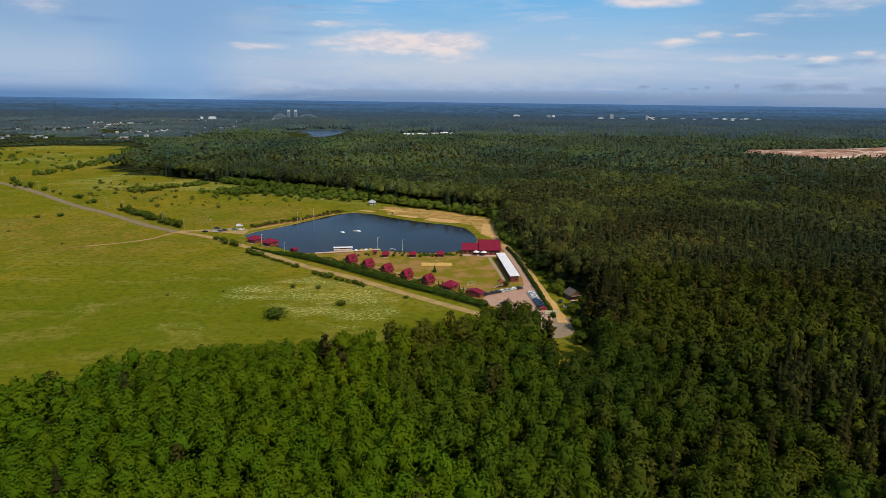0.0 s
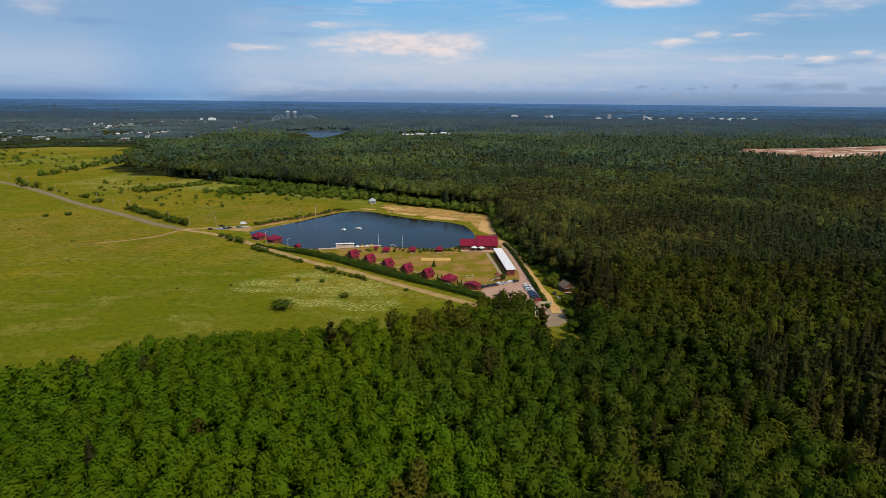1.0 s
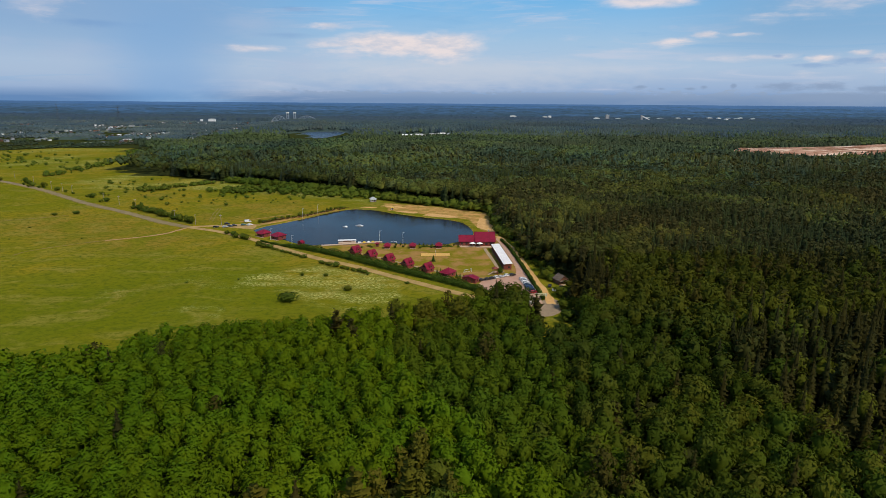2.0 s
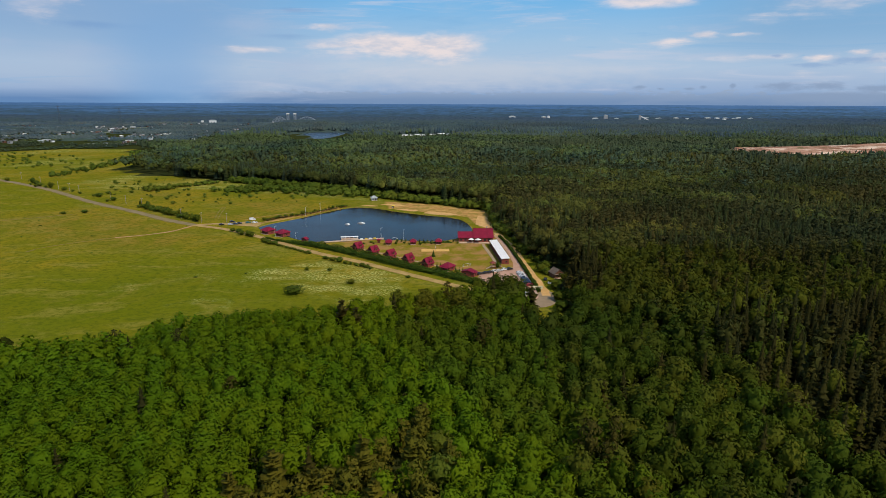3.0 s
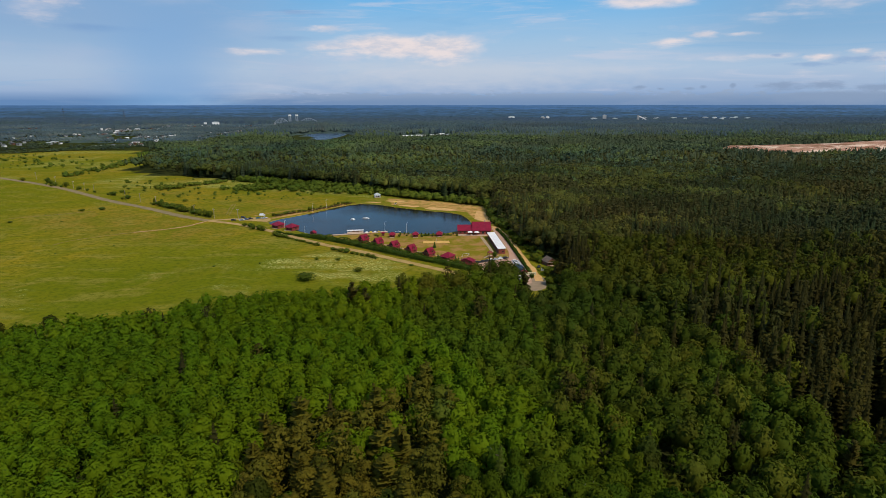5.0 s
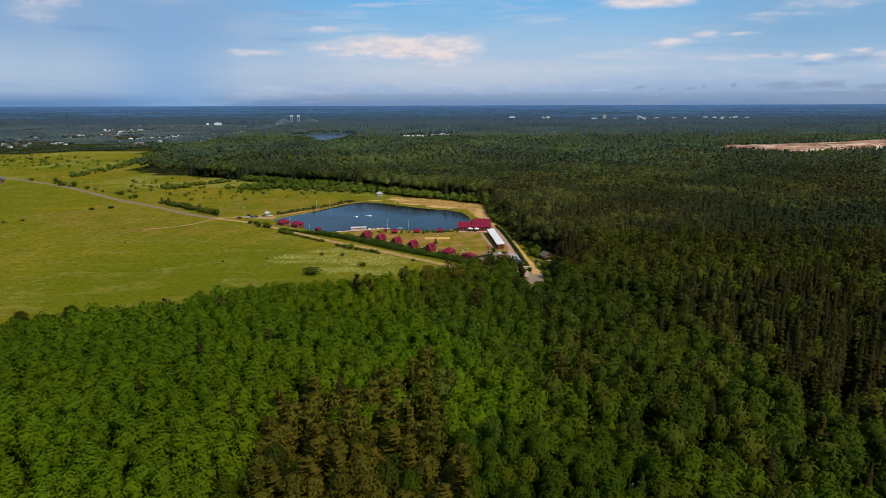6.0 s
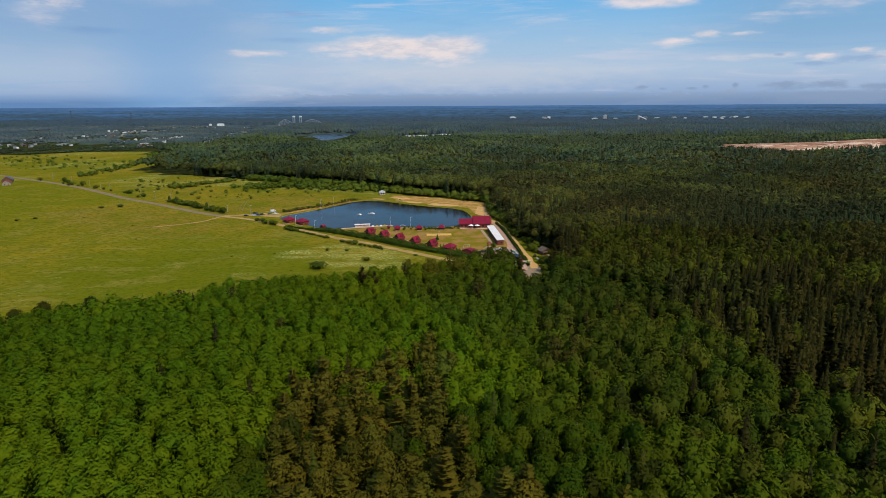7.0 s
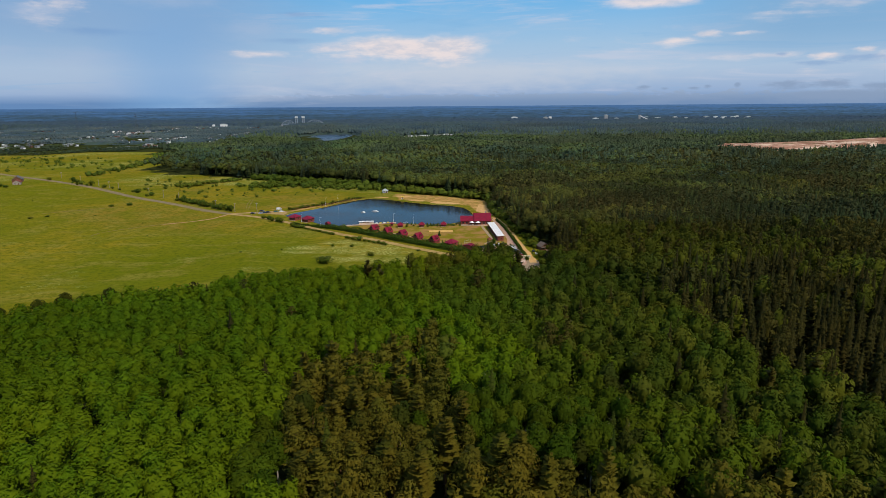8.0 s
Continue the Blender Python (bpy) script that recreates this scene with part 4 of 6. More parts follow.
for i in np.flatnonzero(own):
    k, f = int(kind[i]), int(rng.integers(0, len(forms_near[kind[i]])))
    v, q, nrm, (tw, th) = originals[k, f]
    m = pose(x[i], y[i], 0, 0, 0, rng.uniform(0, 360))
    if (k, f) not in built:
        thing = base(names[k], m, labels[k], "tree", "trees of the near wood")
        part("trunk", tree_trunk(k, th), (BIRCH_BARK, PINE_BARK, BARK, BARK)[k], thing)
        quads_object("crown", v, q, (OWN_BIRCH, OWN_PINE, OWN_SPRUCE, OWN_ASPEN)[k], None, thing, nrm)
        built[k, f] = thing
    else:
        thing = copy_thing(built[k, f], m)
    thing.scale = (1.1 * wide[i] / tw, 1.1 * wide[i] / tw, high[i] / th)

corner_kind = next(key for key in sorted(built, reverse=True) if key[0] in (0, 3))
for u, v, k in ((-206, 147, 0.52), (-199, 152, 0.44), (-193, 155, 0.56), (-184, 161, 0.62), (-178, 164, 0.5), (-168, 171, 0.58)):
    copy_thing(built[corner_kind], pose(u, v, 0, 0, 0, 47 * u)).scale = (k * 1.7, k * 1.7, k * 1.3)

rest = ~own
near = rest & ((y < 150) | ((y < 250) & (x > -115) & (x < 80)))
forms_b = ([broadleaf(16, 0.19, 13, 0.077, (3, 6)) for _ in range(8)], [f for _ in range(3) for f in (feathery_pine(9, 6, 2), pine(7, 5, 0.17, 10, 0.068), pine(8, 4, 0.16, 10, 0.068))], [spruce(13, 6) for _ in range(6)], [broadleaf(15, 0.195, 13, 0.078, (3, 6), point=0.2) for _ in range(6)])
forms_c = ([broadleaf(11, 0.2, 9, 0.108, (3, 6), fill=0.35) for _ in range(8)], [pine(5, 3, 0.2, 7, 0.11) for _ in range(6)], [spruce(10, 5) for _ in range(6)], [broadleaf(11, 0.21, 9, 0.108, (3, 6), point=0.2, fill=0.35) for _ in range(6)])
hazed = (LEAF_MIXED_HAZED, LEAF_PINE_HAZED, LEAF_SPRUCE_HAZED, LEAF_ASPEN_HAZED)
mats = (LEAF_BIRCH, LEAF_PINE_GREEN, LEAF_SPRUCE, LEAF_ASPEN)
in_patch = outline_distance(x, y, PINE_PATCH) < 3
stuff_names = ("birch_wood", "pine_wood", "spruce_wood", "aspen_wood")
stuff_labels = ("dense wood of bright green broadleaf trees", "olive brown pines standing among the wood", "dark green pointed spruces in the wood", "olive green broadleaf trees of the mixed wood")
# the wood grows darker and more mixed to the east
east = past_birches(x, y) + 54 * (value_noise(x, y, 30, 35) - 0.5) - 60 * (outline_distance(x, y, BIRCH_STAND) < 0)
for k in range(4):
    for forms, where in ((forms_b, near), (forms_c, rest & ~near)):
        for low, high_end, mat in ((-999, -88, mats[k]), (-88, -42, (LEAF_GREEN, *mats[1:])[k]), (-42, 4, (LEAF_MID, *mats[1:])[k]), (4, 999, (LEAF_SIDE, *mats[1:])[k])):
            m = where & (kind == k) & (east >= low) & (east < high_end)
            if k == 1 and (m & in_patch).any():
                p = m & in_patch
                grove("pine_wood", forms[1], x[p], y[p], wide[p] * 1.05, high[p], LEAF_PINE, "grove of olive brown pines", "forest")
                m &= ~in_patch
            if m.any():
                grove(stuff_names[k], forms[k], x[m], y[m], wide[m] * np.where(x[m] > 40, np.interp(y[m], [120, 200], [1.10, 1.2]), 1.17), high[m], mat, stuff_labels[k], "forest")

# the wood goes on below the camera
u, v = scatter(-90, 90, -130, -30, 7.4)
below = kinds(u, v)
w_below, h_below = sizes(below, u, v)
low_forms = [broadleaf(11, 0.21, 9, 0.105, (3, 6)) for _ in range(4)]
for k, forms in ((0, low_forms), (1, [pine(5, 4, 0.19, 6, 0.1) for _ in range(4)])):
    m = (below == k) if k else (below != 1)
    if m.any():
        grove(stuff_names[k], forms, u[m], v[m], w_below[m] * 1.5, h_below[m], (LEAF_BIRCH, LEAF_PINE)[k], stuff_labels[k], "forest")

# the mixed wood to the right of the lake and behind it
VILLAGE = [(-1700, 1120), (-850, 1100), (-640, 1190), (-540, 1240), (-560, 1500), (-640, 2500), (-2000, 2500)]
RIVER = [(-1800, 2110), (-1390, 1925), (-1250, 1860), (-1270, 1830), (-1400, 1850), (-1950, 1980)]
RIVER_BANKS = [(-1800, 2110), (-1390, 1925), (-1180, 1800), (-900, 1300), (-1100, 1290), (-1950, 1850)]


def wood(x, y, forms):
    kind = kinds(x, y)
    wide, high = sizes(kind, x, y)
    open_land = outline_distance(x, y, VILLAGE) < 0
    high = np.where(open_land, high * rng.uniform(0.25, 0.6, len(x)), high)
    tall = 14.5 + 6.5 * value_noise(x, y, 75, 42) + 3.0 * value_noise(x, y, 28, 43) + rng.uniform(-1.3, 1.3, len(x)) + np.choose(kind, [-0.5, 0.8, 1.6, -0.5])
    high = np.where(open_land, high, np.minimum(tall, np.where(x > 20, high * 1.25, 99)) if y.min() < 700 else tall)
    high = np.where(open_land, high * 0.6, high)
    keep = ~open_land | (value_noise(x, y, 45, 66) > 0.5)
    x, y, kind, wide, high = x[keep], y[keep], kind[keep], wide[keep], high[keep]
    # more trees get the bluish leaf colour with distance, as painted haze
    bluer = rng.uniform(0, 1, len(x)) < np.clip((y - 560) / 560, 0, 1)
    for k in range(4):
        m = (kind == k) & ~bluer
        if m.any():
            grove(stuff_names[k], forms[k], x[m], y[m], wide[m] * 1.2, high[m], hazed[k], stuff_labels[k], "forest")
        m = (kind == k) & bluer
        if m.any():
            grove("far_wood", forms[k], x[m], y[m], wide[m] * 1.5, high[m], LEAF_FAR_DARK if k in (1, 2) else LEAF_FAR, "far mixed woods, blue-green from haze painted into the leaves", "forest")


x, y = scatter(-520, 680, 300, 760, 5.7)
ok = wooded(x, y) & in_sight(x, y, 10)
ok &= np.hypot(x + 71.5, (y - 560) * 0.6) > 12
front = ok & (((x > 30) & (x < 260) & (y < 470)) | ((np.abs(outline_distance(x, y, NEAR_WOOD)) < 16) & (y > 440)))
forms_d = ([broadleaf(6, 0.23, 4, 0.16, (2, 5), 2.2, -0.1, fill=0.38, depth=0.34) for _ in range(6)], [pine(3, 2, 0.25, 3, 0.17, 2.2, 0.45) for _ in range(5)], [spruce(6, 4, 1, 3.0, 5) for _ in range(5)], [broadleaf(6, 0.24, 4, 0.16, (2, 5), 2.2, -0.1, 0.2, 0.38, 0.34) for _ in range(6)])
ok &= ~front
wood(x[front], y[front], forms_c)
wood(x[ok], y[ok], forms_d)
x, y = scatter(-1200, 1250, 760, 1420, 10.8)
ok = wooded(x, y) & in_sight(x, y, 10)
forms_e = ([broadleaf(3, 0.28, 2, 0.2, (2, 5), 1.9, 0.2) for _ in range(6)], [pine(2, 2, 0.26, 2, 0.22, 1.8) for _ in range(5)], [spruce(3, 3, 1, 2.4, 4, 0.3) for _ in range(5)], [broadleaf(3, 0.28, 2, 0.2, (2, 5), 1.9, 0.2, 0.2) for _ in range(6)])
wood(x[ok], y[ok], forms_e)

def canopy(name, y0, y1, dx, dy, mat, label, kind):
    """Far tree tops as a jagged sheet, falling to the ground in the clearings."""
    ys = np.arange(y0, y1, dy)
    half = 0.79 * (y1 + 112)
    x, y = np.meshgrid(np.arange(-half, half, dx), ys)
    x = x + rng.uniform(-0.4, 0.4, x.shape) * dx
    y = y + rng.uniform(-0.4, 0.4, x.shape) * dy * (y < y1 - 2 * dy)
    calm = np.clip((4700 - y) / 1700, 0.15, 1)
    z = far_rise(y) + np.where(y < 2200, 5, 9) + calm * (7 * value_noise(x, y, 120, 61) + 6.5 * rng.uniform(0, 1, x.shape) ** 1.2)
    bare = ~wooded(x + 14 * (value_noise(x, y, 25, 62) - 0.5), y + 60 * (value_noise(x, y, 40, 63) - 0.5))
    land = far_rise(y)
    inside = outline_distance(x, y, VILLAGE) < 0
    grown = np.where(inside, 0.42 * np.clip((value_noise(x, y * 0.5, 60, 51) - 0.36) / 0.2, 0, 1), 1.0)
    z = land + (z - land) * grown - 0.6 * (grown < 0.05)
    z[0] = land[0] - 0.6
    z = np.where(bare | (outline_distance(x, y, RIVER_BANKS) < 0), land - 0.6, z)
    shore = np.minimum(outline_distance(x, y, FAR_LAKE), outline_distance(x, y, PALE_FIELD))
    z = land - 0.6 + (z - land + 0.6) * np.clip(shore / 45, 0.1, 1)
    ny, nx = x.shape
    idx = np.arange(nx * ny).reshape(ny, nx)
    quads = np.stack([idx[:-1, :-1], idx[:-1, 1:], idx[1:, 1:], idx[1:, :-1]], -1).reshape(-1, 4)
    c = quads[:, 0]
    quads = quads[np.abs(x.ravel()[c]) < 0.785 * (y.ravel()[c] + 120) + 15]
    used = np.unique(quads)
    back = np.zeros(nx * ny, int)
    back[used] = np.arange(len(used))
    v = np.stack([x, y, z], -1).reshape(-1, 3)[used]
    # the tint shifts the colour to blue with distance: haze painted in
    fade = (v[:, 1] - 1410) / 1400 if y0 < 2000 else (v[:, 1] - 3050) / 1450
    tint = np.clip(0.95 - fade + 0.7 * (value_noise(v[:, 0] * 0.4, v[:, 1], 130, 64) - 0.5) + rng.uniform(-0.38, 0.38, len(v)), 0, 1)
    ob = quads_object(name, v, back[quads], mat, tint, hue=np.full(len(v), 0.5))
    ob.data.polygons.foreach_set("use_smooth", np.zeros(len(quads), bool))
    return tagged(ob, label, "forest", kind=kind)


canopy("far_wood", 1410, 3020, 10.0, 13.0, LEAF_DISTANT, "distant dark forest of tree tops, tinted bluer with distance as haze", "stuff")
forms_f = ([broadleaf(1, 0.3, 2, 0.2, (2, 5), 1.9, 0.6, fill=0.46, depth=0.4) for _ in range(6)], [spruce(2, 3, 1, 2.4, 4, 0.3) for _ in range(6)])
x, y = scatter(-1200, 1750, 1420, 2250, 14.5)
ok = wooded(x, y) & in_sight(x, y, 10) & (outline_distance(x, y, VILLAGE) > 0) & (outline_distance(x, y, RIVER_BANKS) > 0) & (outline_distance(x, y, FAR_LAKE) > 8)
x, y = x[ok], y[ok]
dark = kinds(x, y) % 3 > 0
# share of bluish leaf colours rises with distance, standing in for haze
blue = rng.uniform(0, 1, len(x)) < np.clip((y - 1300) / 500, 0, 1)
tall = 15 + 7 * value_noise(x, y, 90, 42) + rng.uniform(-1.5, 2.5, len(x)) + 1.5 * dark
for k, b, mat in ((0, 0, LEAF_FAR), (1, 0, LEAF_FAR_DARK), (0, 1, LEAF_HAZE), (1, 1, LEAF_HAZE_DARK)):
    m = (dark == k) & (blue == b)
    grove("far_wood", forms_f[k], x[m], y[m], rng.uniform(10.5, 15.5, m.sum()), tall[m], mat, "distant tree tops, blue-green from haze painted into the leaves", "forest")


x, y = scatter(-1750, -520, 1430, 2480, 12.0)
ok = (outline_distance(x, y, VILLAGE) < 0) & in_sight(x, y, 10) & (outline_distance(x, y, RIVER) > 8) & (value_noise(x, y * 0.5, 60, 51) > 0.38)
x, y = x[ok], y[ok]
grove("far_wood", forms_f[0], x, y, rng.uniform(8, 12, len(x)), rng.uniform(5, 11, len(x)), LEAF_VILLAGE, "dark trees between the far houses, haze painted into the leaves", "forest")


def horizon_material():
    # haze painted in: bluish base and a blue glow that strengthens with distance
    m, n = material("hazed_horizon_woods")
    p = place(n)
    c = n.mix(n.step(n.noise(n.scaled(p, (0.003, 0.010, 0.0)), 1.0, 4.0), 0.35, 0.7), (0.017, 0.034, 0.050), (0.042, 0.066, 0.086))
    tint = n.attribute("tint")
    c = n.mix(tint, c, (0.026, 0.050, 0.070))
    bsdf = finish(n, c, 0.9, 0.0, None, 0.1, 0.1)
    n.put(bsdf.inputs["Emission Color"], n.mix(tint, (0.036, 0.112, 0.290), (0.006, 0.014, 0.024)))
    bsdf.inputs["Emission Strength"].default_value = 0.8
    return m


HORIZON = horizon_material()
canopy("backdrop", 3000, 4850, 26.0, 20.0, HORIZON, "blue-green forest on the horizon, haze painted as blue colour and glow", "structure")
tagged(part("water", prism(bmesh.new(), [(x, y, -1.0) for x, y in smooth_line([*RIVER, RIVER[0]], 40)[:-1]], (0, 0, 1.2)), FAR_WATER_SURFACE), "far blue-grey river behind the village", "river", kind="structure")
for x, y, w, d in ((-1150, 1620, 90, 40), (-980, 1800, 120, 46), (-1240, 2150, 160, 60), (-860, 1500, 70, 30), (-1050, 2080, 130, 50), (-760, 1330, 60, 24), (-1420, 2230, 180, 50)):
    sheet("field", [(x - w, y - d * 0.6), (x + w * 0.8, y - d), (x + w, y + d * 0.5), (x - w * 0.7, y + d)], 0.25, PALE_FIELD_GRASS, "pale open field in the far village", "field", 30.0, 3.0)


# ---- buildings ----
def gable_body(w, l, eave, ridge):
    """Walls with gables at both ends; the ridge runs along y."""
    return prism(bmesh.new(), [(-w / 2, -l / 2, 0), (w / 2, -l / 2, 0), (w / 2, -l / 2, eave), (0, -l / 2, ridge), (-w / 2, -l / 2, eave)], (0, l, 0))


def gable_roof(w, l, eave, ridge, over=0.6, thick=0.16):
    """Two sloping slabs with ribs standing on the sheet metal."""
    bm = bmesh.new()
    slope = (ridge - eave) / (w / 2)
    for s in (-1, 1):
        lowx, lowz = s * (w / 2 + over), eave - slope * over
        prism(bm, [(0, -l / 2 - over, ridge + 0.02), (lowx, -l / 2 - over, lowz + 0.02), (lowx, -l / 2 - over, lowz + thick + 0.02), (0, -l / 2 - over, ridge + thick + 0.04)], (0, l + 2 * over, 0))
        n = max(4, int(l / 1.1))
        for i in range(n + 1):
            y = -l / 2 - over + (l + 2 * over) * i / n
            y = min(max(y, -l / 2 - over + 0.03), l / 2 + over - 0.03)
            prism(bm, [(s * 0.05, y - 0.03, ridge + thick), (lowx, y - 0.03, lowz + thick), (lowx, y - 0.03, lowz + thick + 0.07), (s * 0.05, y - 0.03, ridge + thick + 0.07)], (0, 0.06, 0))
    rod(bm, (0, -l / 2 - over, ridge + thick + 0.05), (0, l / 2 + over, ridge + thick + 0.05), 0.12, sides=6)
    return bm


def hip_roof(w, l, eave, top, over=0.6, thick=0.14):
    bm = bmesh.new()
    a, b = w / 2 + over, l / 2 + over
    r = max(0.05, (b - a) if b > a else 0.05)
    q = max(0.05, (a - b) if a > b else 0.05)
    low = [bm.verts.new(p) for p in ((-a, -b, eave), (a, -b, eave), (a, b, eave), (-a, b, eave))]
    mid = [bm.verts.new((v.co.x, v.co.y, eave + thick)) for v in low]
    high = [bm.verts.new(p) for p in ((-q, -r, top), (q, -r, top), (q, r, top), (-q, r, top))]
    bm.faces.new(low[::-1])
    bm.faces.new(high)
    for i in range(4):
        j = (i + 1) % 4
        bm.faces.new((low[i], low[j], mid[j], mid[i]))
        bm.faces.new((mid[i], mid[j], high[j], high[i]))
        rod(bm, mid[i].co.copy(), high[i].co.copy(), 0.09, sides=5)
    bmesh.ops.recalc_face_normals(bm, faces=bm.faces)
    return bm


def window_at(parent, x, y, z, w, h, along="x", frame_mat=None):
    """A window with its frame and pane, set proud of a wall that runs along x or y."""
    d = 0.06
    if along == "x":
        win = part("window", boxes((x - w / 2, x + w / 2, y - d, y + d, z, z + 0.09), (x - w / 2, x + w / 2, y - d, y + d, z + h - 0.09, z + h), (x - w / 2, x - w / 2 + 0.09, y - d, y + d, z + 0.09, z + h - 0.09), (x + w / 2 - 0.09, x + w / 2, y - d, y + d, z + 0.09, z + h - 0.09), (x - 0.03, x + 0.03, y - d, y + d, z + 0.09, z + h - 0.09)), frame_mat or BROWN_TIMBER, parent)
        part("pane", boxes((x - w / 2 + 0.09, x + w / 2 - 0.09, y - 0.03, y + 0.03, z + 0.09, z + h - 0.09)), GLASS_DARK, win)
    else:
        win = part("window", boxes((x - d, x + d, y - w / 2, y + w / 2, z, z + 0.09), (x - d, x + d, y - w / 2, y + w / 2, z + h - 0.09, z + h), (x - d, x + d, y - w / 2, y - w / 2 + 0.09, z + 0.09, z + h - 0.09), (x - d, x + d, y + w / 2 - 0.09, y + w / 2, z + 0.09, z + h - 0.09), (x - d, x + d, y - 0.03, y + 0.03, z + 0.09, z + h - 0.09)), frame_mat or BROWN_TIMBER, parent)
        part("pane", boxes((x - 0.03, x + 0.03, y - w / 2 + 0.09, y + w / 2 - 0.09, z + 0.09, z + h - 0.09)), GLASS_DARK, win)
    return win


def door_at(parent, x, y, w=0.9, h=2.0, mat=None):
    door = part("door", boxes((x - w / 2, x + w / 2, y - 0.06, y + 0.06, 0.12, 0.12 + h), bevel=0.02), mat or BROWN_TIMBER, parent)
    part("door_handle", boxes((x + w / 2 - 0.16, x + w / 2 - 0.1, y - 0.12, y - 0.06, 1.05, 1.2)), STEEL, door)
    return door


def cottage(m):
    w, l, eave, ridge = 5.2, 6.0, 2.6, 5.7
    t = base("cottage", m, "steep red-roofed timber holiday cottage with a porch", "house", "row of holiday cottages")
    part("wall", gable_body(w, l, eave, ridge - 0.12), RED_TIMBER, t)
    part("roof", gable_roof(w, l, eave, ridge - 0.1, 0.45), RED_METAL, t, "dark red sheet-metal gable roof")
    door_at(t, 0.9, -l / 2 - 0.03)
    window_at(t, -1.2, -l / 2 - 0.03, 1.0, 1.2, 1.1)
    window_at(t, 0, -l / 2 - 0.03, 3.3, 1.3, 1.1)
    window_at(t, w / 2 + 0.03, 1.0, 0.9, 1.1, 1.1, "y")
    part("porch_deck", boxes((-w / 2, w / 2, -l / 2 - 1.7, -l / 2 - 0.02, 0.0, 0.18)), PLANKS, t)
    for s in (-1, 1):
        part("porch_post", boxes((s * (w / 2 - 0.2) - 0.08, s * (w / 2 - 0.2) + 0.08, -l / 2 - 1.6, -l / 2 - 1.44, 0.18, 2.7)), BROWN_TIMBER, t)
    part("balcony", boxes((-w / 2 + 0.1, w / 2 - 0.1, -l / 2 - 1.65, -l / 2 - 0.02, 2.7, 2.84), (-w / 2 + 0.1, w / 2 - 0.1, -l / 2 - 1.65, -l / 2 - 1.57, 2.84, 3.6)), BROWN_TIMBER, t)
    bm = bmesh.new()
    prism(bm, [(0.7, -0.8, 2.6), (0.7, 1.6, 2.6), (0.7, 1.6, 4.0), (0.7, 0.4, 5.0), (0.7, -0.8, 4.0)], (1.95, 0, 0))
    dormer = part("dormer", bm, RED_TIMBER, t, "small timber dormer on the roof slope")
    roof = bmesh.new()
    for s in (-1, 1):
        prism(roof, [(0.3, 0.4, 5.02), (0.3, 0.4 + s * 1.5, 3.77), (0.3, 0.4 + s * 1.5, 3.89), (0.3, 0.4, 5.14)], (2.75, 0, 0))
    part("dormer_roof", roof, RED_METAL, dormer)
    window_at(dormer, 2.67, 0.4, 3.1, 1.1, 1.0, "y")
    return t


FIRST = cottage(pose(-59, 359.5, 0, 0, 0, -38))
for x, y, turn in ((-47, 349, -39), (-34.5, 339, -38), (-22, 328.5, -37), (-9.3, 319, -38)):
    copy_thing(FIRST, pose(x, y, 0, 0, 0, turn))


def cabin(name, m, w, l, eave, top, label, wall=RED_TIMBER, roof=RED_METAL, porch=True, group="", hip=True):
    t = base(name, m, label, "cabin", group)
    if hip:
        part("wall", boxes((-w / 2, w / 2, -l / 2, l / 2, 0, eave)), wall, t)
        part("roof", hip_roof(w, l, eave + 0.01, top), roof, t)
    else:
        part("wall", gable_body(w, l, eave, top - 0.12), wall, t)
        part("roof", gable_roof(w, l, eave, top - 0.1, 0.4), roof, t)
    door_at(t, w * 0.22, -l / 2 - 0.03)
    window_at(t, -w * 0.2, -l / 2 - 0.03, 0.95, min(1.2, w * 0.3), 0.95)
    window_at(t, w / 2 + 0.03, 0, 0.95, min(1.2, l * 0.3), 0.95, "y")
    if porch:
        part("porch_deck", boxes((-w / 2, w / 2, -l / 2 - 1.3, -l / 2 - 0.02, 0, 0.16)), PLANKS, t)
        for s in (-1, 1):
            part("porch_post", boxes((s * (w / 2 - 0.12) - 0.07, s * (w / 2 - 0.12) + 0.07, -l / 2 - 1.2, -l / 2 - 1.06, 0.16, eave)), BROWN_TIMBER, t)
        part("porch_roof", prism(bmesh.new(), [(-w / 2 - 0.3, -l / 2 - 1.5, eave - 0.25), (-w / 2 - 0.3, -l / 2 - 0.4, eave + 0.02), (-w / 2 - 0.3, -l / 2 - 0.4, eave + 0.1), (-w / 2 - 0.3, -l / 2 - 1.5, eave - 0.17)], (w + 0.6, 0, 0)), roof, t)
    return t


cabin("cabin", pose(3.5, 311.5, 0, 0, 0, -38), 6.2, 6.2, 2.4, 4.9, "square red cabin with a red hipped roof", group="row of holiday cottages")
cabin("cabin", pose(16.2, 299.5, 0, 0, 0, -30), 8.5, 4.4, 2.5, 3.7, "low red service cabin beside the car park", hip=False, porch=False)
lake_cabin = cabin("cabin", pose(-39, 376.5, 0), 4.0, 3.6, 2.2, 4.0, "small red lakeside cabin with a porch", group="small cabins by the lake")
for x, y in ((-21.2, 377.4), (-2.8, 379)):
    copy_thing(lake_cabin, pose(x, y, 0))
cabin("cabin", pose(-46.6, 381, 0), 2.0, 2.0, 2.1, 3.0, "tiny red changing cabin by the lake", porch=False, group="small cabins by the lake")
lodge = cabin("lodge", pose(-136, 411, 0, 0, 0, -36), 8.0, 7.0, 2.9, 5.2, "red-roofed lodge on the lake shore", group="lodges on the shore")
copy_thing(lodge, pose(-122.5, 402.5, 0, 0, 0, -36))
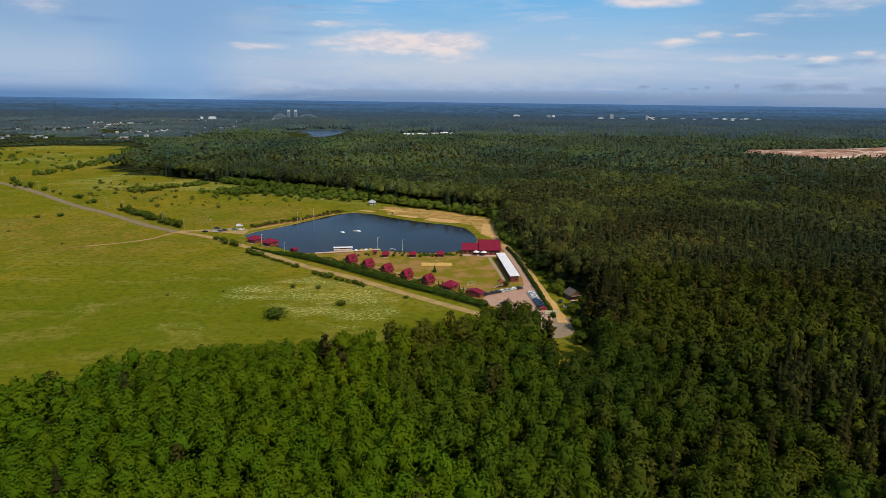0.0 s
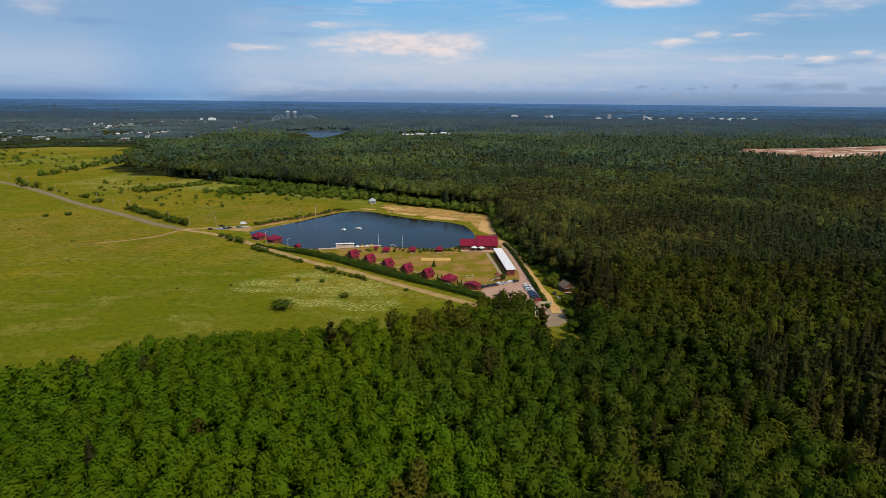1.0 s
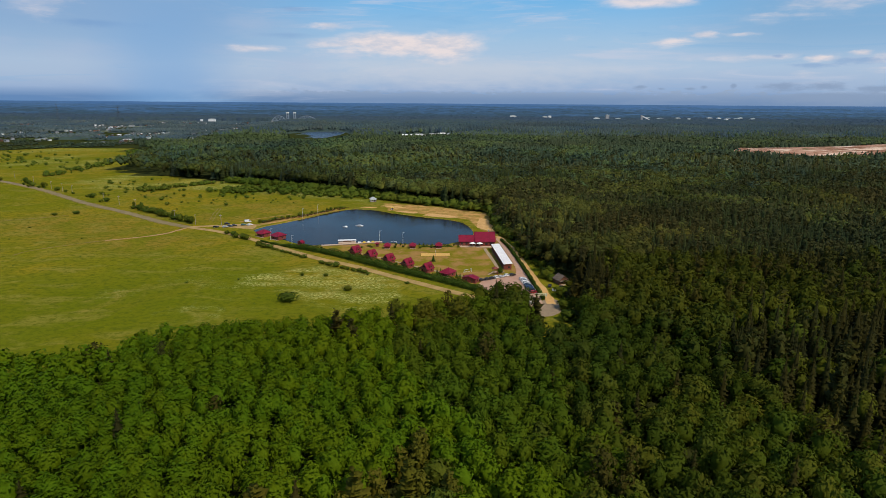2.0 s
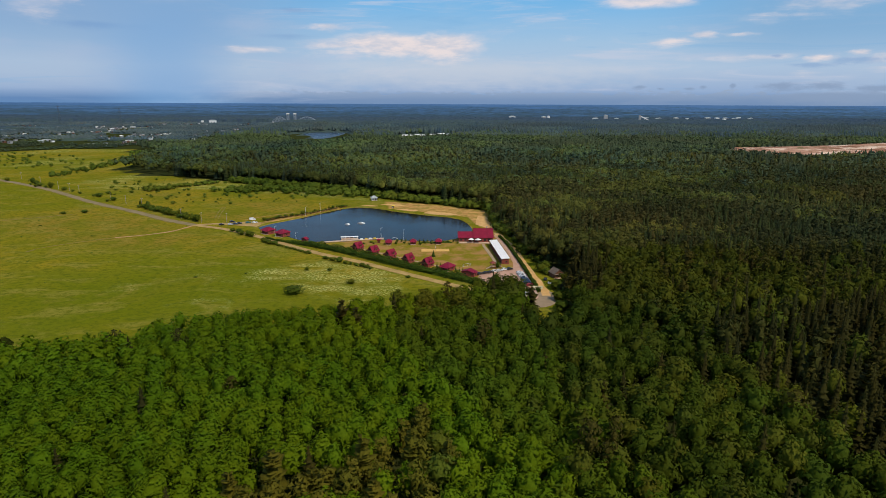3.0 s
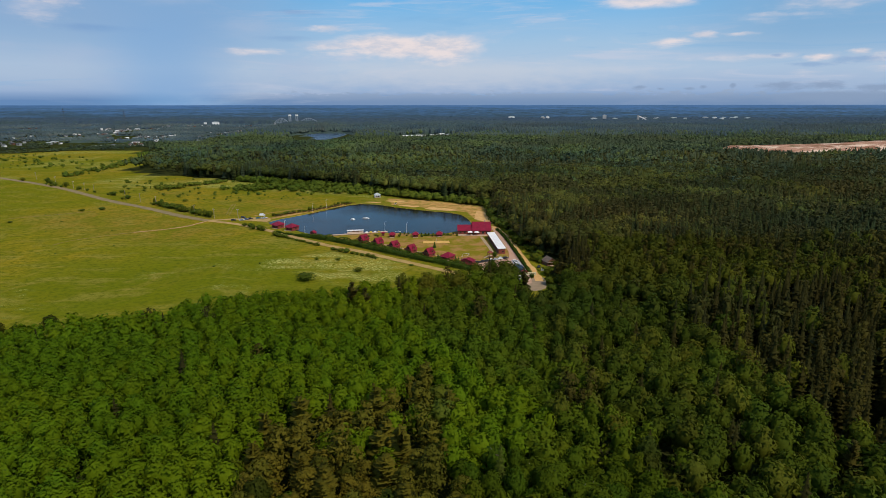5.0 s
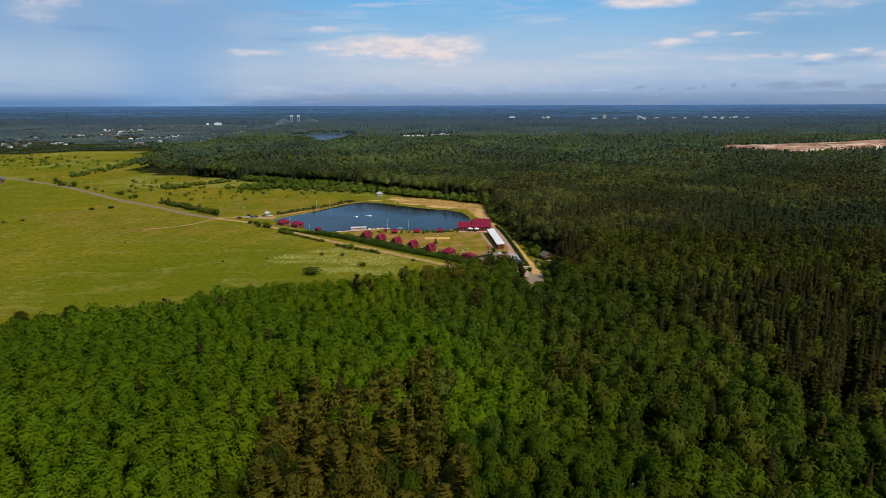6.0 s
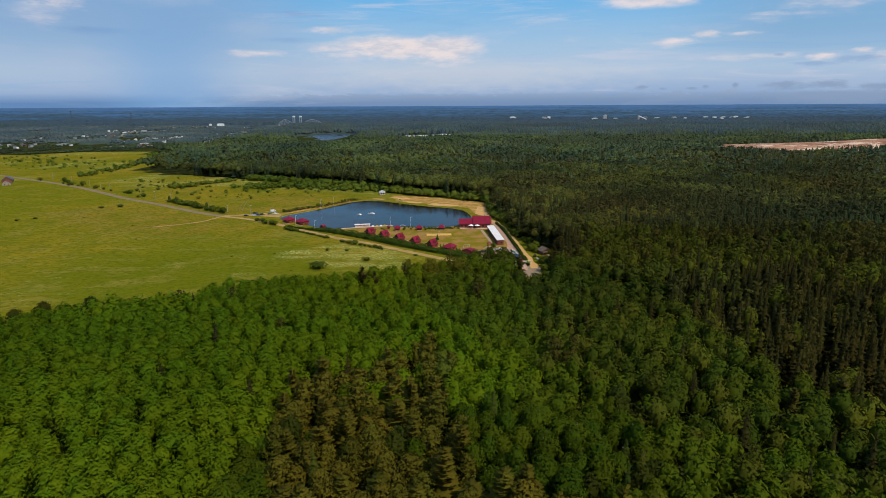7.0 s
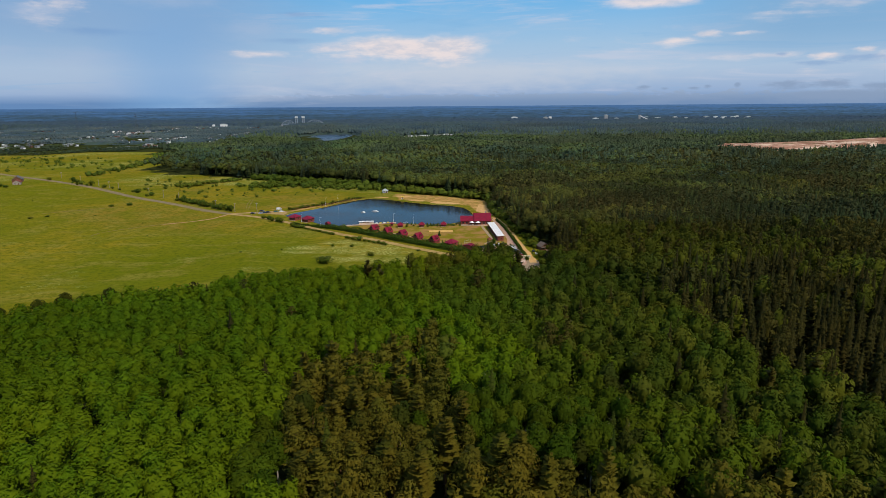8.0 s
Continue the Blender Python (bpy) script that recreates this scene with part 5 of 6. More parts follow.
cabin("cabin", pose(-101.5, 384, 0, 0, 0, -30), 4.2, 2.6, 2.1, 3.2, "low red shelter on the lake shore", hip=False, porch=False)


def restaurant():
    t = base("restaurant", pose(0, 0, 0), "large dark red lakeside restaurant with two roofs", "restaurant")
    wall = part("wall", gable_body(11.5, 10.3, 3.4, 6.3), RED_TIMBER, t)
    wall.matrix_basis = pose(17.2, 390.2, 0, 0, 0, 90)
    roof = part("roof", gable_roof(11.5, 10.3, 3.4, 6.4, 0.7), RED_METAL, t)
    roof.matrix_basis = pose(17.2, 390.2, 0, 0, 0, 90)
    wall = part("wall", gable_body(18.5, 13.6, 3.8, 8.3), RED_TIMBER, t)
    wall.matrix_basis = pose(30.3, 392.4, 0, 0, 0, 90)
    roof = part("roof", gable_roof(18.5, 13.6, 3.8, 8.4, 0.7), RED_METAL, t)
    roof.matrix_basis = pose(30.3, 392.4, 0, 0, 0, 90)
    for i in range(4):
        window_at(t, 25.0 + 3.1 * i, 383.1, 1.0, 1.8, 1.6)
    for i in range(3):
        window_at(t, 13.8 + 3.2 * i, 384.4, 1.0, 1.6, 1.5)
    door_at(t, 36.1, 383.1, 1.4, 2.2)
    part("terrace", boxes((23.5, 37.2, 379.6, 383.1, 0, 0.3), (12.0, 23.3, 380.4, 384.3, 0, 0.26)), PLANKS, t, "wooden terrace")
    for i in range(6):
        x = 12.4 + i * 2.1
        part("rail_post", boxes((x - 0.06, x + 0.06, 380.42, 380.54, 0.26, 1.2)), BROWN_TIMBER, t)
    part("rail", boxes((12.3, 23.1, 380.44, 380.52, 1.2, 1.3)), BROWN_TIMBER, t)
    part("chimney", boxes((33.0, 33.8, 395.0, 395.8, 6.5, 9.6)), PALE_WALL, t)


restaurant()


def parasol(m):
    t = base("parasol", m, "large white canvas parasol on the terrace", "parasol", "terrace parasols")
    bm = bmesh.new()
    bmesh.ops.create_cone(bm, cap_ends=False, segments=8, radius1=2.3, radius2=0.05, depth=1.1, matrix=Matrix.Translation((0, 0, 2.95)))
    part("canopy", bm, CANVAS, t)
    part("pole", rod(bmesh.new(), (0, 0, 0), (0, 0, 3.4), 0.05), STEEL, t)
    part("foot", rod(bmesh.new(), (0, 0, 0), (0, 0, 0.14), 0.5, sides=12), GREY_WOOD, t)
    return t


copy_thing(parasol(pose(21.2, 381.6, 0.26)), pose(26.2, 381.0, 0.3))


def long_shed():
    turn = math.degrees(math.atan2(325 - 374.5, 40.1 - 36.4)) - 90 + 180
    t = base("long_shed", pose(38.25, 349.6, 0, 0, 0, turn), "long low timber barracks with a bright white roof", "shed")
    w, l = 5.0, 50.0
    roof = bmesh.new()
    prism(roof, [(-2.6, -l / 2 - 0.8, 3.55), (3.1, -l / 2 - 0.8, 3.9), (3.1, -l / 2 - 0.8, 4.1), (-2.6, -l / 2 - 0.8, 3.75)], (0, l + 1.6, 0))
    for i in range(34):
        y = -l / 2 - 0.75 + (l + 1.4) * i / 33
        prism(roof, [(-2.6, y, 3.73), (3.1, y, 4.08), (3.1, y, 4.14), (-2.6, y, 3.79)], (0, 0.07, 0))
    part("roof", roof, WHITE_METAL, t, "white sheet-metal roof")
    part("wall", boxes((w / 2 - 0.2, w / 2, -l / 2, l / 2, 0, 3.6)), RED_TIMBER, t)
    part("wall", boxes((-1.9, -1.7, -l / 2 + 0.2, l / 2 - 0.2, 0, 3.5)), RED_TIMBER, t)
    for s in (-1, 1):
        part("wall", boxes((-1.9, w / 2 - 0.2, s * (l / 2 - 0.1) - 0.1, s * (l / 2 - 0.1) + 0.1, 0, 3.5)), RED_TIMBER, t)
    part("deck", boxes((-w / 2, -1.92, -l / 2, l / 2, 0, 0.2)), BROWN_TIMBER, t)
    for i in range(13):
        y = -l / 2 + 0.2 + i * (l - 0.4) / 12
        part("post", boxes((-w / 2, -w / 2 + 0.16, y - 0.08, y + 0.08, 0.2, 3.48)), BROWN_TIMBER, t)
    for i in range(12):
        y = -l / 2 + 2.3 + i * (l - 0.4) / 12
        part("door", boxes((-1.98, -1.88, y - 0.45, y + 0.45, 0.2, 2.2)), BROWN_TIMBER, t)
        window_at(t, -1.93, y + 1.3, 1.0, 0.9, 1.0, "y")
    window_at(t, 0.9, -l / 2 - 0.03, 1.0, 1.3, 1.1)
    return t


long_shed()


def hut():
    t = cabin("hut", pose(-71.5, 569, 0, 0, 0, 12), 6.0, 5.0, 2.5, 4.8, "small white hut with a grey hipped roof at the meadow edge", WHITE_PAINT, GREY_METAL)
    return t


hut()
cabin("house", pose(68, 298, 0, 0, 0, 20), 6.4, 6.4, 2.6, 5.0, "dark timber house with a dark roof under the forest edge", BROWN_TIMBER, BARK, hip=False)
cabin("beach_kiosk", pose(-48, 523, 0), 1.8, 1.6, 2.1, 2.8, "small white kiosk on the beach", WHITE_PAINT, YELLOW, porch=False)
cabin("house", pose(-585, 690, 0, 0, 0, 30), 12, 16, 3.5, 8.0, "farm building with a dark gable roof by the road", BROWN_TIMBER, DARK_ROOF, porch=False, hip=False)
cabin("house", pose(-566, 662, 0, 0, 0, 30), 9, 11, 3.0, 6.0, "farmhouse with a dull red gable roof by the road", GREY_WOOD, RED_TIMBER, porch=False, hip=False)


# ---- by the water ----
def pier():
    t = base("pier", pose(-86, 379.8, 0, 0, 0, 17), "weathered wooden pier along the lake shore", "pier")
    for i in range(44):
        part("plank", boxes((i * 1.0, i * 1.0 + 0.96, 0, 3.2, 0.32, 0.40)), PLANKS, t) if i == 0 else None
    first = t.children[0]
    for i in range(1, 44):
        p = new("plank", first.data)
        p.parent = t
        p.location = (i * 1.0, random.uniform(-0.06, 0.06), random.uniform(-0.01, 0.01))
    part("beam", boxes((0, 43.9, 0.3, 0.5, -1.0, 0.31), (0, 43.9, 2.7, 2.9, -1.0, 0.31)), GREY_WOOD, t)
    return t


def pavilion():
    t = base("wake_station", pose(-75.5, 388.2, 0.1, 0, 0, 8), "low white pontoon pavilion moored at the pier", "pavilion")
    part("deck", boxes((0, 12.5, 0, 4.5, -1.2, 0.5)), PLANKS, t)
    part("roof", prism(bmesh.new(), [(-0.3, 2.4, 1.5), (12.8, 2.4, 1.5), (12.8, 4.9, 1.65), (-0.3, 4.9, 1.65)], (0, 0, 0.14)), WHITE_METAL, t)
    for i in range(5):
        for y in (0.1, 4.3):
            part("post", boxes((0.1 + i * 3.0, 0.26 + i * 3.0, y + (2.5 if y < 1 else 0), y + (2.66 if y < 1 else 0.16), 0.5, 1.53)), WHITE_PAINT, t)
    part("counter", boxes((3, 9.5, 3.0, 4.0, 0.5, 1.3)), BROWN_TIMBER, t)


def board(m, mat, colour):
    t = part("wakeboard_rack", boxes((-1.0, 1.0, -0.35, 0.35, 0.0, 0.7), (-0.8, 0.8, -0.2, 0.2, 0.7, 1.0), bevel=0.05), mat)
    t.matrix_basis = m
    tagged(t, colour + " rack of boards standing on the pier", "rack", "board racks")


pier()
pavilion()
for x, y, mat, colour in ((-60.5, 390.6, WHITE_PAINT, "white"), (-57.2, 391.6, YELLOW, "yellow"), (-54, 392.4, WHITE_PAINT, "white"), (-51, 393.2, YELLOW, "yellow")):
    board(pose(x, y - 1.3, 0.4, 0, 0, 17), mat, colour)


def ramp(m, l, w, h):
    bm = prism(bmesh.new(), [(-l / 2, -w / 2, 0), (l / 2, -w / 2, 0), (l / 2, -w / 2, h * 0.3), (l * 0.1, -w / 2, h), (-l * 0.1, -w / 2, h), (-l / 2, -w / 2, 0.1)], (0, w, 0))
    t = base("wake_ramp", m, "white floating wakeboard ramp on the lake", "ramp", "floating ramps")
    part("float", bm, WHITE_PAINT, t)
    part("slide_sheet", prism(bmesh.new(), [(-l * 0.1, -w / 2 + 0.2, h + 0.01), (l * 0.1, -w / 2 + 0.2, h + 0.01), (l * 0.1, -w / 2 + 0.2, h + 0.06), (-l * 0.1, -w / 2 + 0.2, h + 0.06)], (0, w - 0.4, 0)), STEEL, t)


ramp(pose(-80.3, 447.5, -0.5, 0, 0, -35), 4.5, 2.2, 0.9)
ramp(pose(-69.4, 452.5, -0.5, 0, 0, -25), 7.0, 2.0, 1.0)
bm = bmesh.new()
for i in range(8):
    a, b = (math.pi * k / 8 for k in (i, i + 1))
    rod(bm, (-2.4 * math.cos(a), 0, 0.9 * math.sin(a)), (-2.4 * math.cos(b), 0, 0.9 * math.sin(b)), 0.16, sides=6)
rail = part("wake_rail", bm, WHITE_PAINT)
rail.matrix_basis = pose(-36, 395.5, -0.5, 0, 0, -15)
tagged(rail, "white arched slider rail in the water", "ramp")


def lamp_post(m, high, label="tall pale steel lamp mast by the lake"):
    t = base("lamp_mast", m, label, "lamp", "masts by the lake")
    part("foot", boxes((-0.25, 0.25, -0.25, 0.25, -0.8, 0.2)), GREY_WOOD, t)
    part("pole", rod(bmesh.new(), (0, 0, 0.1), (0, 0, high), 0.10, 0.055), WHITE_PAINT, t)
    part("arm", rod(bmesh.new(), (0, 0, high), (1.1, 0, high + 0.15), 0.06), WHITE_PAINT, t)
    part("lamp_head", boxes((0.7, 1.5, -0.16, 0.16, high + 0.08, high + 0.22), bevel=0.03), STEEL, t)
    return t


mast = lamp_post(pose(-46.7, 397.5, 0), 7.5)
for x, y, s in ((-29, 391.2, 1.05), (-108, 384, 0.9), (-127.5, 398.5, 1.1), (-123, 481.5, 1.1), (-113.8, 501, 1.1)):
    copy_thing(mast, pose(x, y, 0)).scale = (1, 1, s)


def utility_pole(m):
    t = base("utility_pole", m, "grey wooden power line pole in the meadow", "pole", "power line poles")
    part("pole", rod(bmesh.new(), (0, 0, 0), (0, 0, 9.0), 0.2, 0.13), GREY_WOOD, t)
    part("cross_arm", boxes((-1.1, 1.1, -0.07, 0.07, 8.2, 8.36)), GREY_WOOD, t)
    for x in (-0.95, 0, 0.95):
        part("insulator", rod(bmesh.new(), (x, 0, 8.36), (x, 0, 8.6), 0.06, sides=6), WHITE_PAINT, t)
    return t


first_pole = utility_pole(pose(-546, 723, 0, 0, 0, 50))
for x, y in ((-492, 679), (-443, 636), (-421, 621), (-401, 606), (-340, 558), (-315, 540), (-290, 522), (-229, 468), (-204, 450), (-182, 448)):
    copy_thing(first_pole, pose(x, y, 0, 0, 0, 50))


# ---- lawn and car park ----
def goal(m):
    t = base("goal_frame", m, "white tubular football goal on the lawn", "goal", "sports frames")
    bm = bmesh.new()
    rod(bm, (-2.5, 0, 0), (-2.5, 0, 2), 0.05)
    rod(bm, (2.5, 0, 0), (2.5, 0, 2), 0.05)
    rod(bm, (-2.5, 0, 2), (2.5, 0, 2), 0.05)
    part("front_frame", bm, WHITE_PAINT, t)
    bm = bmesh.new()
    rod(bm, (-2.5, 1.4, 0.05), (2.5, 1.4, 0.05), 0.05)
    rod(bm, (-2.5, 0, 2), (-2.5, 1.4, 0.05), 0.05)
    rod(bm, (2.5, 0, 2), (2.5, 1.4, 0.05), 0.05)
    part("back_frame", bm, WHITE_PAINT, t)


goal(pose(15.5, 318, 0.0, 0, 0, 30))
net = base("volleyball_net", pose(-4.9, 359.4, 0.12), "volleyball posts and net on the sand court", "net", "sports frames")
for y in (-3.4, 3.4):
    part("post", rod(bmesh.new(), (0, y, 0), (0, y, 2.5), 0.07), GREY_WOOD, net)
part("net", boxes((-0.015, 0.015, -3.3, 3.3, 2.25, 2.32), (-0.015, 0.015, -3.3, 3.3, 1.5, 1.55), *[(-0.012, 0.012, -3.3 + 0.33 * i, -3.27 + 0.33 * i, 1.55, 2.25) for i in range(21)]), CANVAS, net)


def play_tower():
    t = base("play_tower", pose(31.5, 314.5, 0, 0, 0, 25), "brown timber play tower with a slide by the car park", "playground")
    for x in (-1.2, 1.2):
        for y in (-1.2, 1.2):
            part("post", boxes((x - 0.1, x + 0.1, y - 0.1, y + 0.1, 0, 3.6)), RED_TIMBER, t)
    part("platform", boxes((-1.3, 1.3, -1.3, 1.3, 1.5, 1.65)), PLANKS, t)
    part("roof", hip_roof(2.6, 2.6, 3.55, 4.9, 0.3), RED_TIMBER, t)
    part("slide", prism(bmesh.new(), [(-1.2, -0.5, 1.6), (-4.6, -0.5, 0.1), (-4.6, -0.5, 0.25), (-1.2, -0.5, 1.75)], (0, 1.0, 0)), PLANKS, t)
    part("ladder", boxes((1.25, 1.4, -0.5, -0.42, 0, 1.6), (1.25, 1.4, 0.42, 0.5, 0, 1.6), *[(1.28, 1.38, -0.42, 0.42, 0.3 * i, 0.3 * i + 0.07) for i in range(1, 6)]), RED_TIMBER, t)
    part("swing_beam", boxes((1.2, 5.0, -0.08, 0.08, 2.5, 2.66), (4.9, 5.06, -0.9, -0.75, 0, 2.6), (4.9, 5.06, 0.75, 0.9, 0, 2.6)), RED_TIMBER, t)


play_tower()
PAINTS = {}


def paint(name, colour):
    if name not in PAINTS:
        PAINTS[name] = worn(name + "_car_paint", colour, [v * 0.9 for v in colour], 0.8, 0.25, 0.0, 0.0, 0.6)
    return PAINTS[name]


CARS = {}


def car(m, colour, rgb, van=False):
    key = colour, van
    if key in CARS:
        return copy_thing(CARS[key], m)
    l, w, h = (5.2, 2.0, 2.2) if van else (4.4, 1.78, 1.46)
    t = base("van" if van else "car", m, colour + (" panel van parked on gravel" if van else " hatchback car parked on gravel"), "van" if van else "car", "parked cars")
    if van:
        side = [(-l / 2, 0.35), (l / 2, 0.35), (l / 2, 1.0), (l / 2 - 0.9, 1.25), (l / 2 - 1.5, h), (-l / 2 + 0.1, h), (-l / 2, 1.9)]
        glass = [(l / 2 - 1.75, 1.3), (l / 2 - 1.02, 1.3), (l / 2 - 1.5, 2.0), (l / 2 - 1.75, 2.0)]
    else:
        side = [(-l / 2, 0.3), (l / 2, 0.3), (l / 2 + 0.02, 0.68), (l / 2 - 0.25, 0.86), (l / 2 - 1.15, 0.95), (l / 2 - 1.85, h - 0.03), (l / 2 - 2.9, h), (-l / 2 + 0.6, h - 0.12), (-l / 2 + 0.12, 1.0), (-l / 2 - 0.02, 0.75)]
        glass = [(l / 2 - 1.22, 0.97), (l / 2 - 1.87, h - 0.1), (l / 2 - 2.9, h - 0.08), (-l / 2 + 0.68, h - 0.2), (-l / 2 + 0.35, 0.99)]
    bm = prism(bmesh.new(), [(x, -w / 2, z) for x, z in side], (0, w, 0))
    bmesh.ops.bevel(bm, geom=list(bm.edges), offset=0.06, segments=2, affect="EDGES")
    part("body", bm, paint(colour, rgb), t)
    for s in (-1, 1):
        y = s * (w / 2 - 0.01)
        part("side_window", prism(bmesh.new(), [(x, y - 0.02, z) for x, z in glass], (0, 0.04, 0)), GLASS_DARK, t)
    if van:
        a, b = (l / 2 - 0.92, 1.3), (l / 2 - 1.46, 2.1)
    else:
        a, b = (l / 2 - 1.2, 0.99), (l / 2 - 1.8, h - 0.08)
        part("rear_window", prism(bmesh.new(), [(-l / 2 + 0.17, -w / 2 + 0.2, 1.05), (-l / 2 + 0.55, -w / 2 + 0.2, h - 0.16), (-l / 2 + 0.5, -w / 2 + 0.2, h - 0.1), (-l / 2 + 0.1, -w / 2 + 0.2, 1.06)], (0, w - 0.4, 0)), GLASS_DARK, t)
    part("windscreen", prism(bmesh.new(), [(a[0] - 0.04, -w / 2 + 0.16, a[1]), (a[0] + 0.02, -w / 2 + 0.16, a[1] + 0.02), (b[0] + 0.04, -w / 2 + 0.16, b[1]), (b[0] - 0.02, -w / 2 + 0.16, b[1] - 0.02)], (0, w - 0.32, 0)), GLASS_DARK, t)
    for x in (-l / 2 + 0.85, l / 2 - 0.85):
        for s in (-1, 1):
            wheel = part("wheel", rod(bmesh.new(), (x, s * (w / 2 - 0.2), 0.32), (x, s * (w / 2 + 0.02), 0.32), 0.32, sides=14), RUBBER, t)
            part("rim", rod(bmesh.new(), (x, s * (w / 2 + 0.02), 0.32), (x, s * (w / 2 + 0.035), 0.32), 0.2, sides=10), STEEL, wheel)
    for s in (-1, 1):
        part("headlight", boxes((l / 2 - 0.12, l / 2 + 0.03, s * 0.62 - 0.18, s * 0.62 + 0.18, 0.6, 0.76)), WHITE_METAL, t)
    CARS[key] = t
    return t


WHITE, BLACK, SILVER, BLUE, RED, GREEN = ("white", (0.8, 0.8, 0.8)), ("black", (0.02, 0.02, 0.022)), ("silver", (0.5, 0.52, 0.54)), ("dark blue", (0.03, 0.06, 0.12)), ("red", (0.35, 0.02, 0.03)), ("teal", (0.05, 0.16, 0.15))
for x, y, turn, (name, rgb) in (
    (22.8, 300.6, 35, BLACK), (26.4, 302.6, 32, BLACK), (29.2, 304.2, 32, BLACK), (32.0, 306.4, 30, WHITE), (34.8, 307.6, 34, SILVER), (38.6, 310.4, 28, WHITE), (41.6, 311.4, 30, BLACK),
    (47.0, 303.6, 12, WHITE), (47.3, 300.6, 10, SILVER), (47.5, 297.6, 12, WHITE), (47.9, 294.4, 14, SILVER), (48.1, 291.4, 11, BLUE), (48.4, 288.4, 12, BLUE), (48.7, 285.4, 13, BLUE), (48.9, 282.4, 10, BLACK), (49.6, 279.2, 12, RED),
    (30.6, 286.2, 150, BLUE), (60.4, 290.5, 75, BLACK), (66.6, 288.2, 60, BLACK), (63.5, 258.0, 20, WHITE), (61.5, 284.0, 80, SILVER),
    (-183.4, 439.6, 20, BLACK), (-176.2, 440.2, 15, SILVER), (-173.3, 443.0, 18, BLUE), (-170.6, 445.6, 20, BLACK), (-164.0, 448.4, 25, GREEN), (-178.8, 452.0, 10, BLACK), (-158.8, 449.0, 40, WHITE)):
    car(pose(x, y, 0.16 if x > 0 else 0.12, 0, 0, turn), name, rgb)
car(pose(45.4, 264.6, 0.16, 0, 0, 100), "white", WHITE[1], True)
car(pose(-164.6, 461.4, 0.06, 0, 0, 25), "white", WHITE[1], True)


def entrance_sign():
    t = base("entrance_banner", pose(52.4, 271.6, 0), "pale yellow banner on two posts at the gate", "sign")
    for x in (-2.8, 2.8):
        part("post", rod(bmesh.new(), (x, 0, 0), (x, 0, 2.6), 0.1), STEEL, t)
    face = part("banner", boxes((-3.2, 3.2, -0.06, 0.06, 0.9, 2.5), bevel=0.02), BANNER, t)
    for i in range(4):
        part("lettering_bar", boxes((-2.5 + i * 1.3, -1.5 + i * 1.3, -0.075, -0.062, 1.5, 1.9)), BROWN_TIMBER, face)


entrance_sign()
gate = base("gate", pose(46.5, 261.2, 0.1, 0, 0, 8), "white metal entrance gate of the car park", "gate")
for i in range(5):
    part("gate_post", boxes((-2.8 + i * 1.6, -2.68 + i * 1.6, -0.06, 0.06, 0, 1.7)), WHITE_PAINT, gate)
for z in (0.4, 1.0, 1.5):
    part("gate_rail", boxes((-2.7, 3.7, -0.03, 0.03, z, z + 0.08)), WHITE_PAINT, gate)

# ---- hedges, bushes and single trees ----
def hedge(name, line, wide, high, label, full=None):
    """A dense row of shrubs along a line, lumpy on top."""
    p = smooth_line(line, 1.0)
    pieces, tint = [], []
    t = np.linspace(0, len(p) - 1, int(len(p) * 40 * wide / 3.0))
    i = np.clip(t.astype(int), 0, len(p) - 2)
    c = p[i] + (p[i + 1] - p[i]) * (t - i)[:, None]
    d = p[i + 1] - p[i]
    side = np.stack([d[:, 1], -d[:, 0]], 1) / np.linalg.norm(d, axis=1)[:, None]
    lump = 0.66 + 0.6 * value_noise(c[:, 0], c[:, 1], 3.4, 71)
    if full is not None:
        lump = lump * np.clip((c[:, 0] - full[0]) / (full[1] - full[0]), 0.3, 1)
    a = rng.uniform(-0.25, math.pi + 0.25, len(t))
    off = np.cos(a) * wide / 2 * lump
    z = np.maximum(0.15, (np.sin(a) * 0.62 + 0.38) * high * lump)
    at = np.stack([c[:, 0] + side[:, 0] * off, c[:, 1] + side[:, 1] * off, z], 1)
    out = np.stack([side[:, 0] * np.cos(a), side[:, 1] * np.cos(a), np.sin(a) + 0.2], 1)
    leaf = leaf_quads(at, out, 0.36, 0.45)
    core_v, core_q = [], []
    for k, (x, y) in enumerate(p):
        s = side[min(np.searchsorted(t, k), len(side) - 1)] * wide * 0.33
        top = high * 0.6 * (1.0 if full is None else min(1.0, max(0.3, (x - full[0]) / (full[1] - full[0]))))
        s = s * (1.0 if full is None else min(1.0, max(0.3, (x - full[0]) / (full[1] - full[0]))))
        core_v += [(x - s[0], y - s[1], 0), (x - s[0], y - s[1], top), (x + s[0], y + s[1], top), (x + s[0], y + s[1], 0)]
        if k:
            b = 4 * (k - 1)
            core_q += [(b + e, b + e + 1, b + e + 5, b + e + 4) for e in range(3)]
    v, q, nrm = joined((np.array(core_v), np.array(core_q), np.tile([[0.0, 0.0, 1.0]], (len(core_v), 1))), leaf)
    ob = quads_object(name, v, q, LEAF_HEDGE, value_noise(v[:, 0], v[:, 1], 4.0, 72), None, nrm)
    return tagged(ob, label, "hedge")


hedge("hedge", [(x + 1.0, y + 1.3) for x, y in HEDGE], 5.4, 4.2, "long dark green hedge along the dirt road", (-140, -84))
hedge("hedge", SIDE_HEDGE, 2.2, 2.0, "clipped green hedge beside the car park lane")
hedge("hedge", [(7, 381), (0, 381.5), (-8, 380.5), (-16, 380)], 1.0, 1.2, "low row of shrubs by the lake lawn")


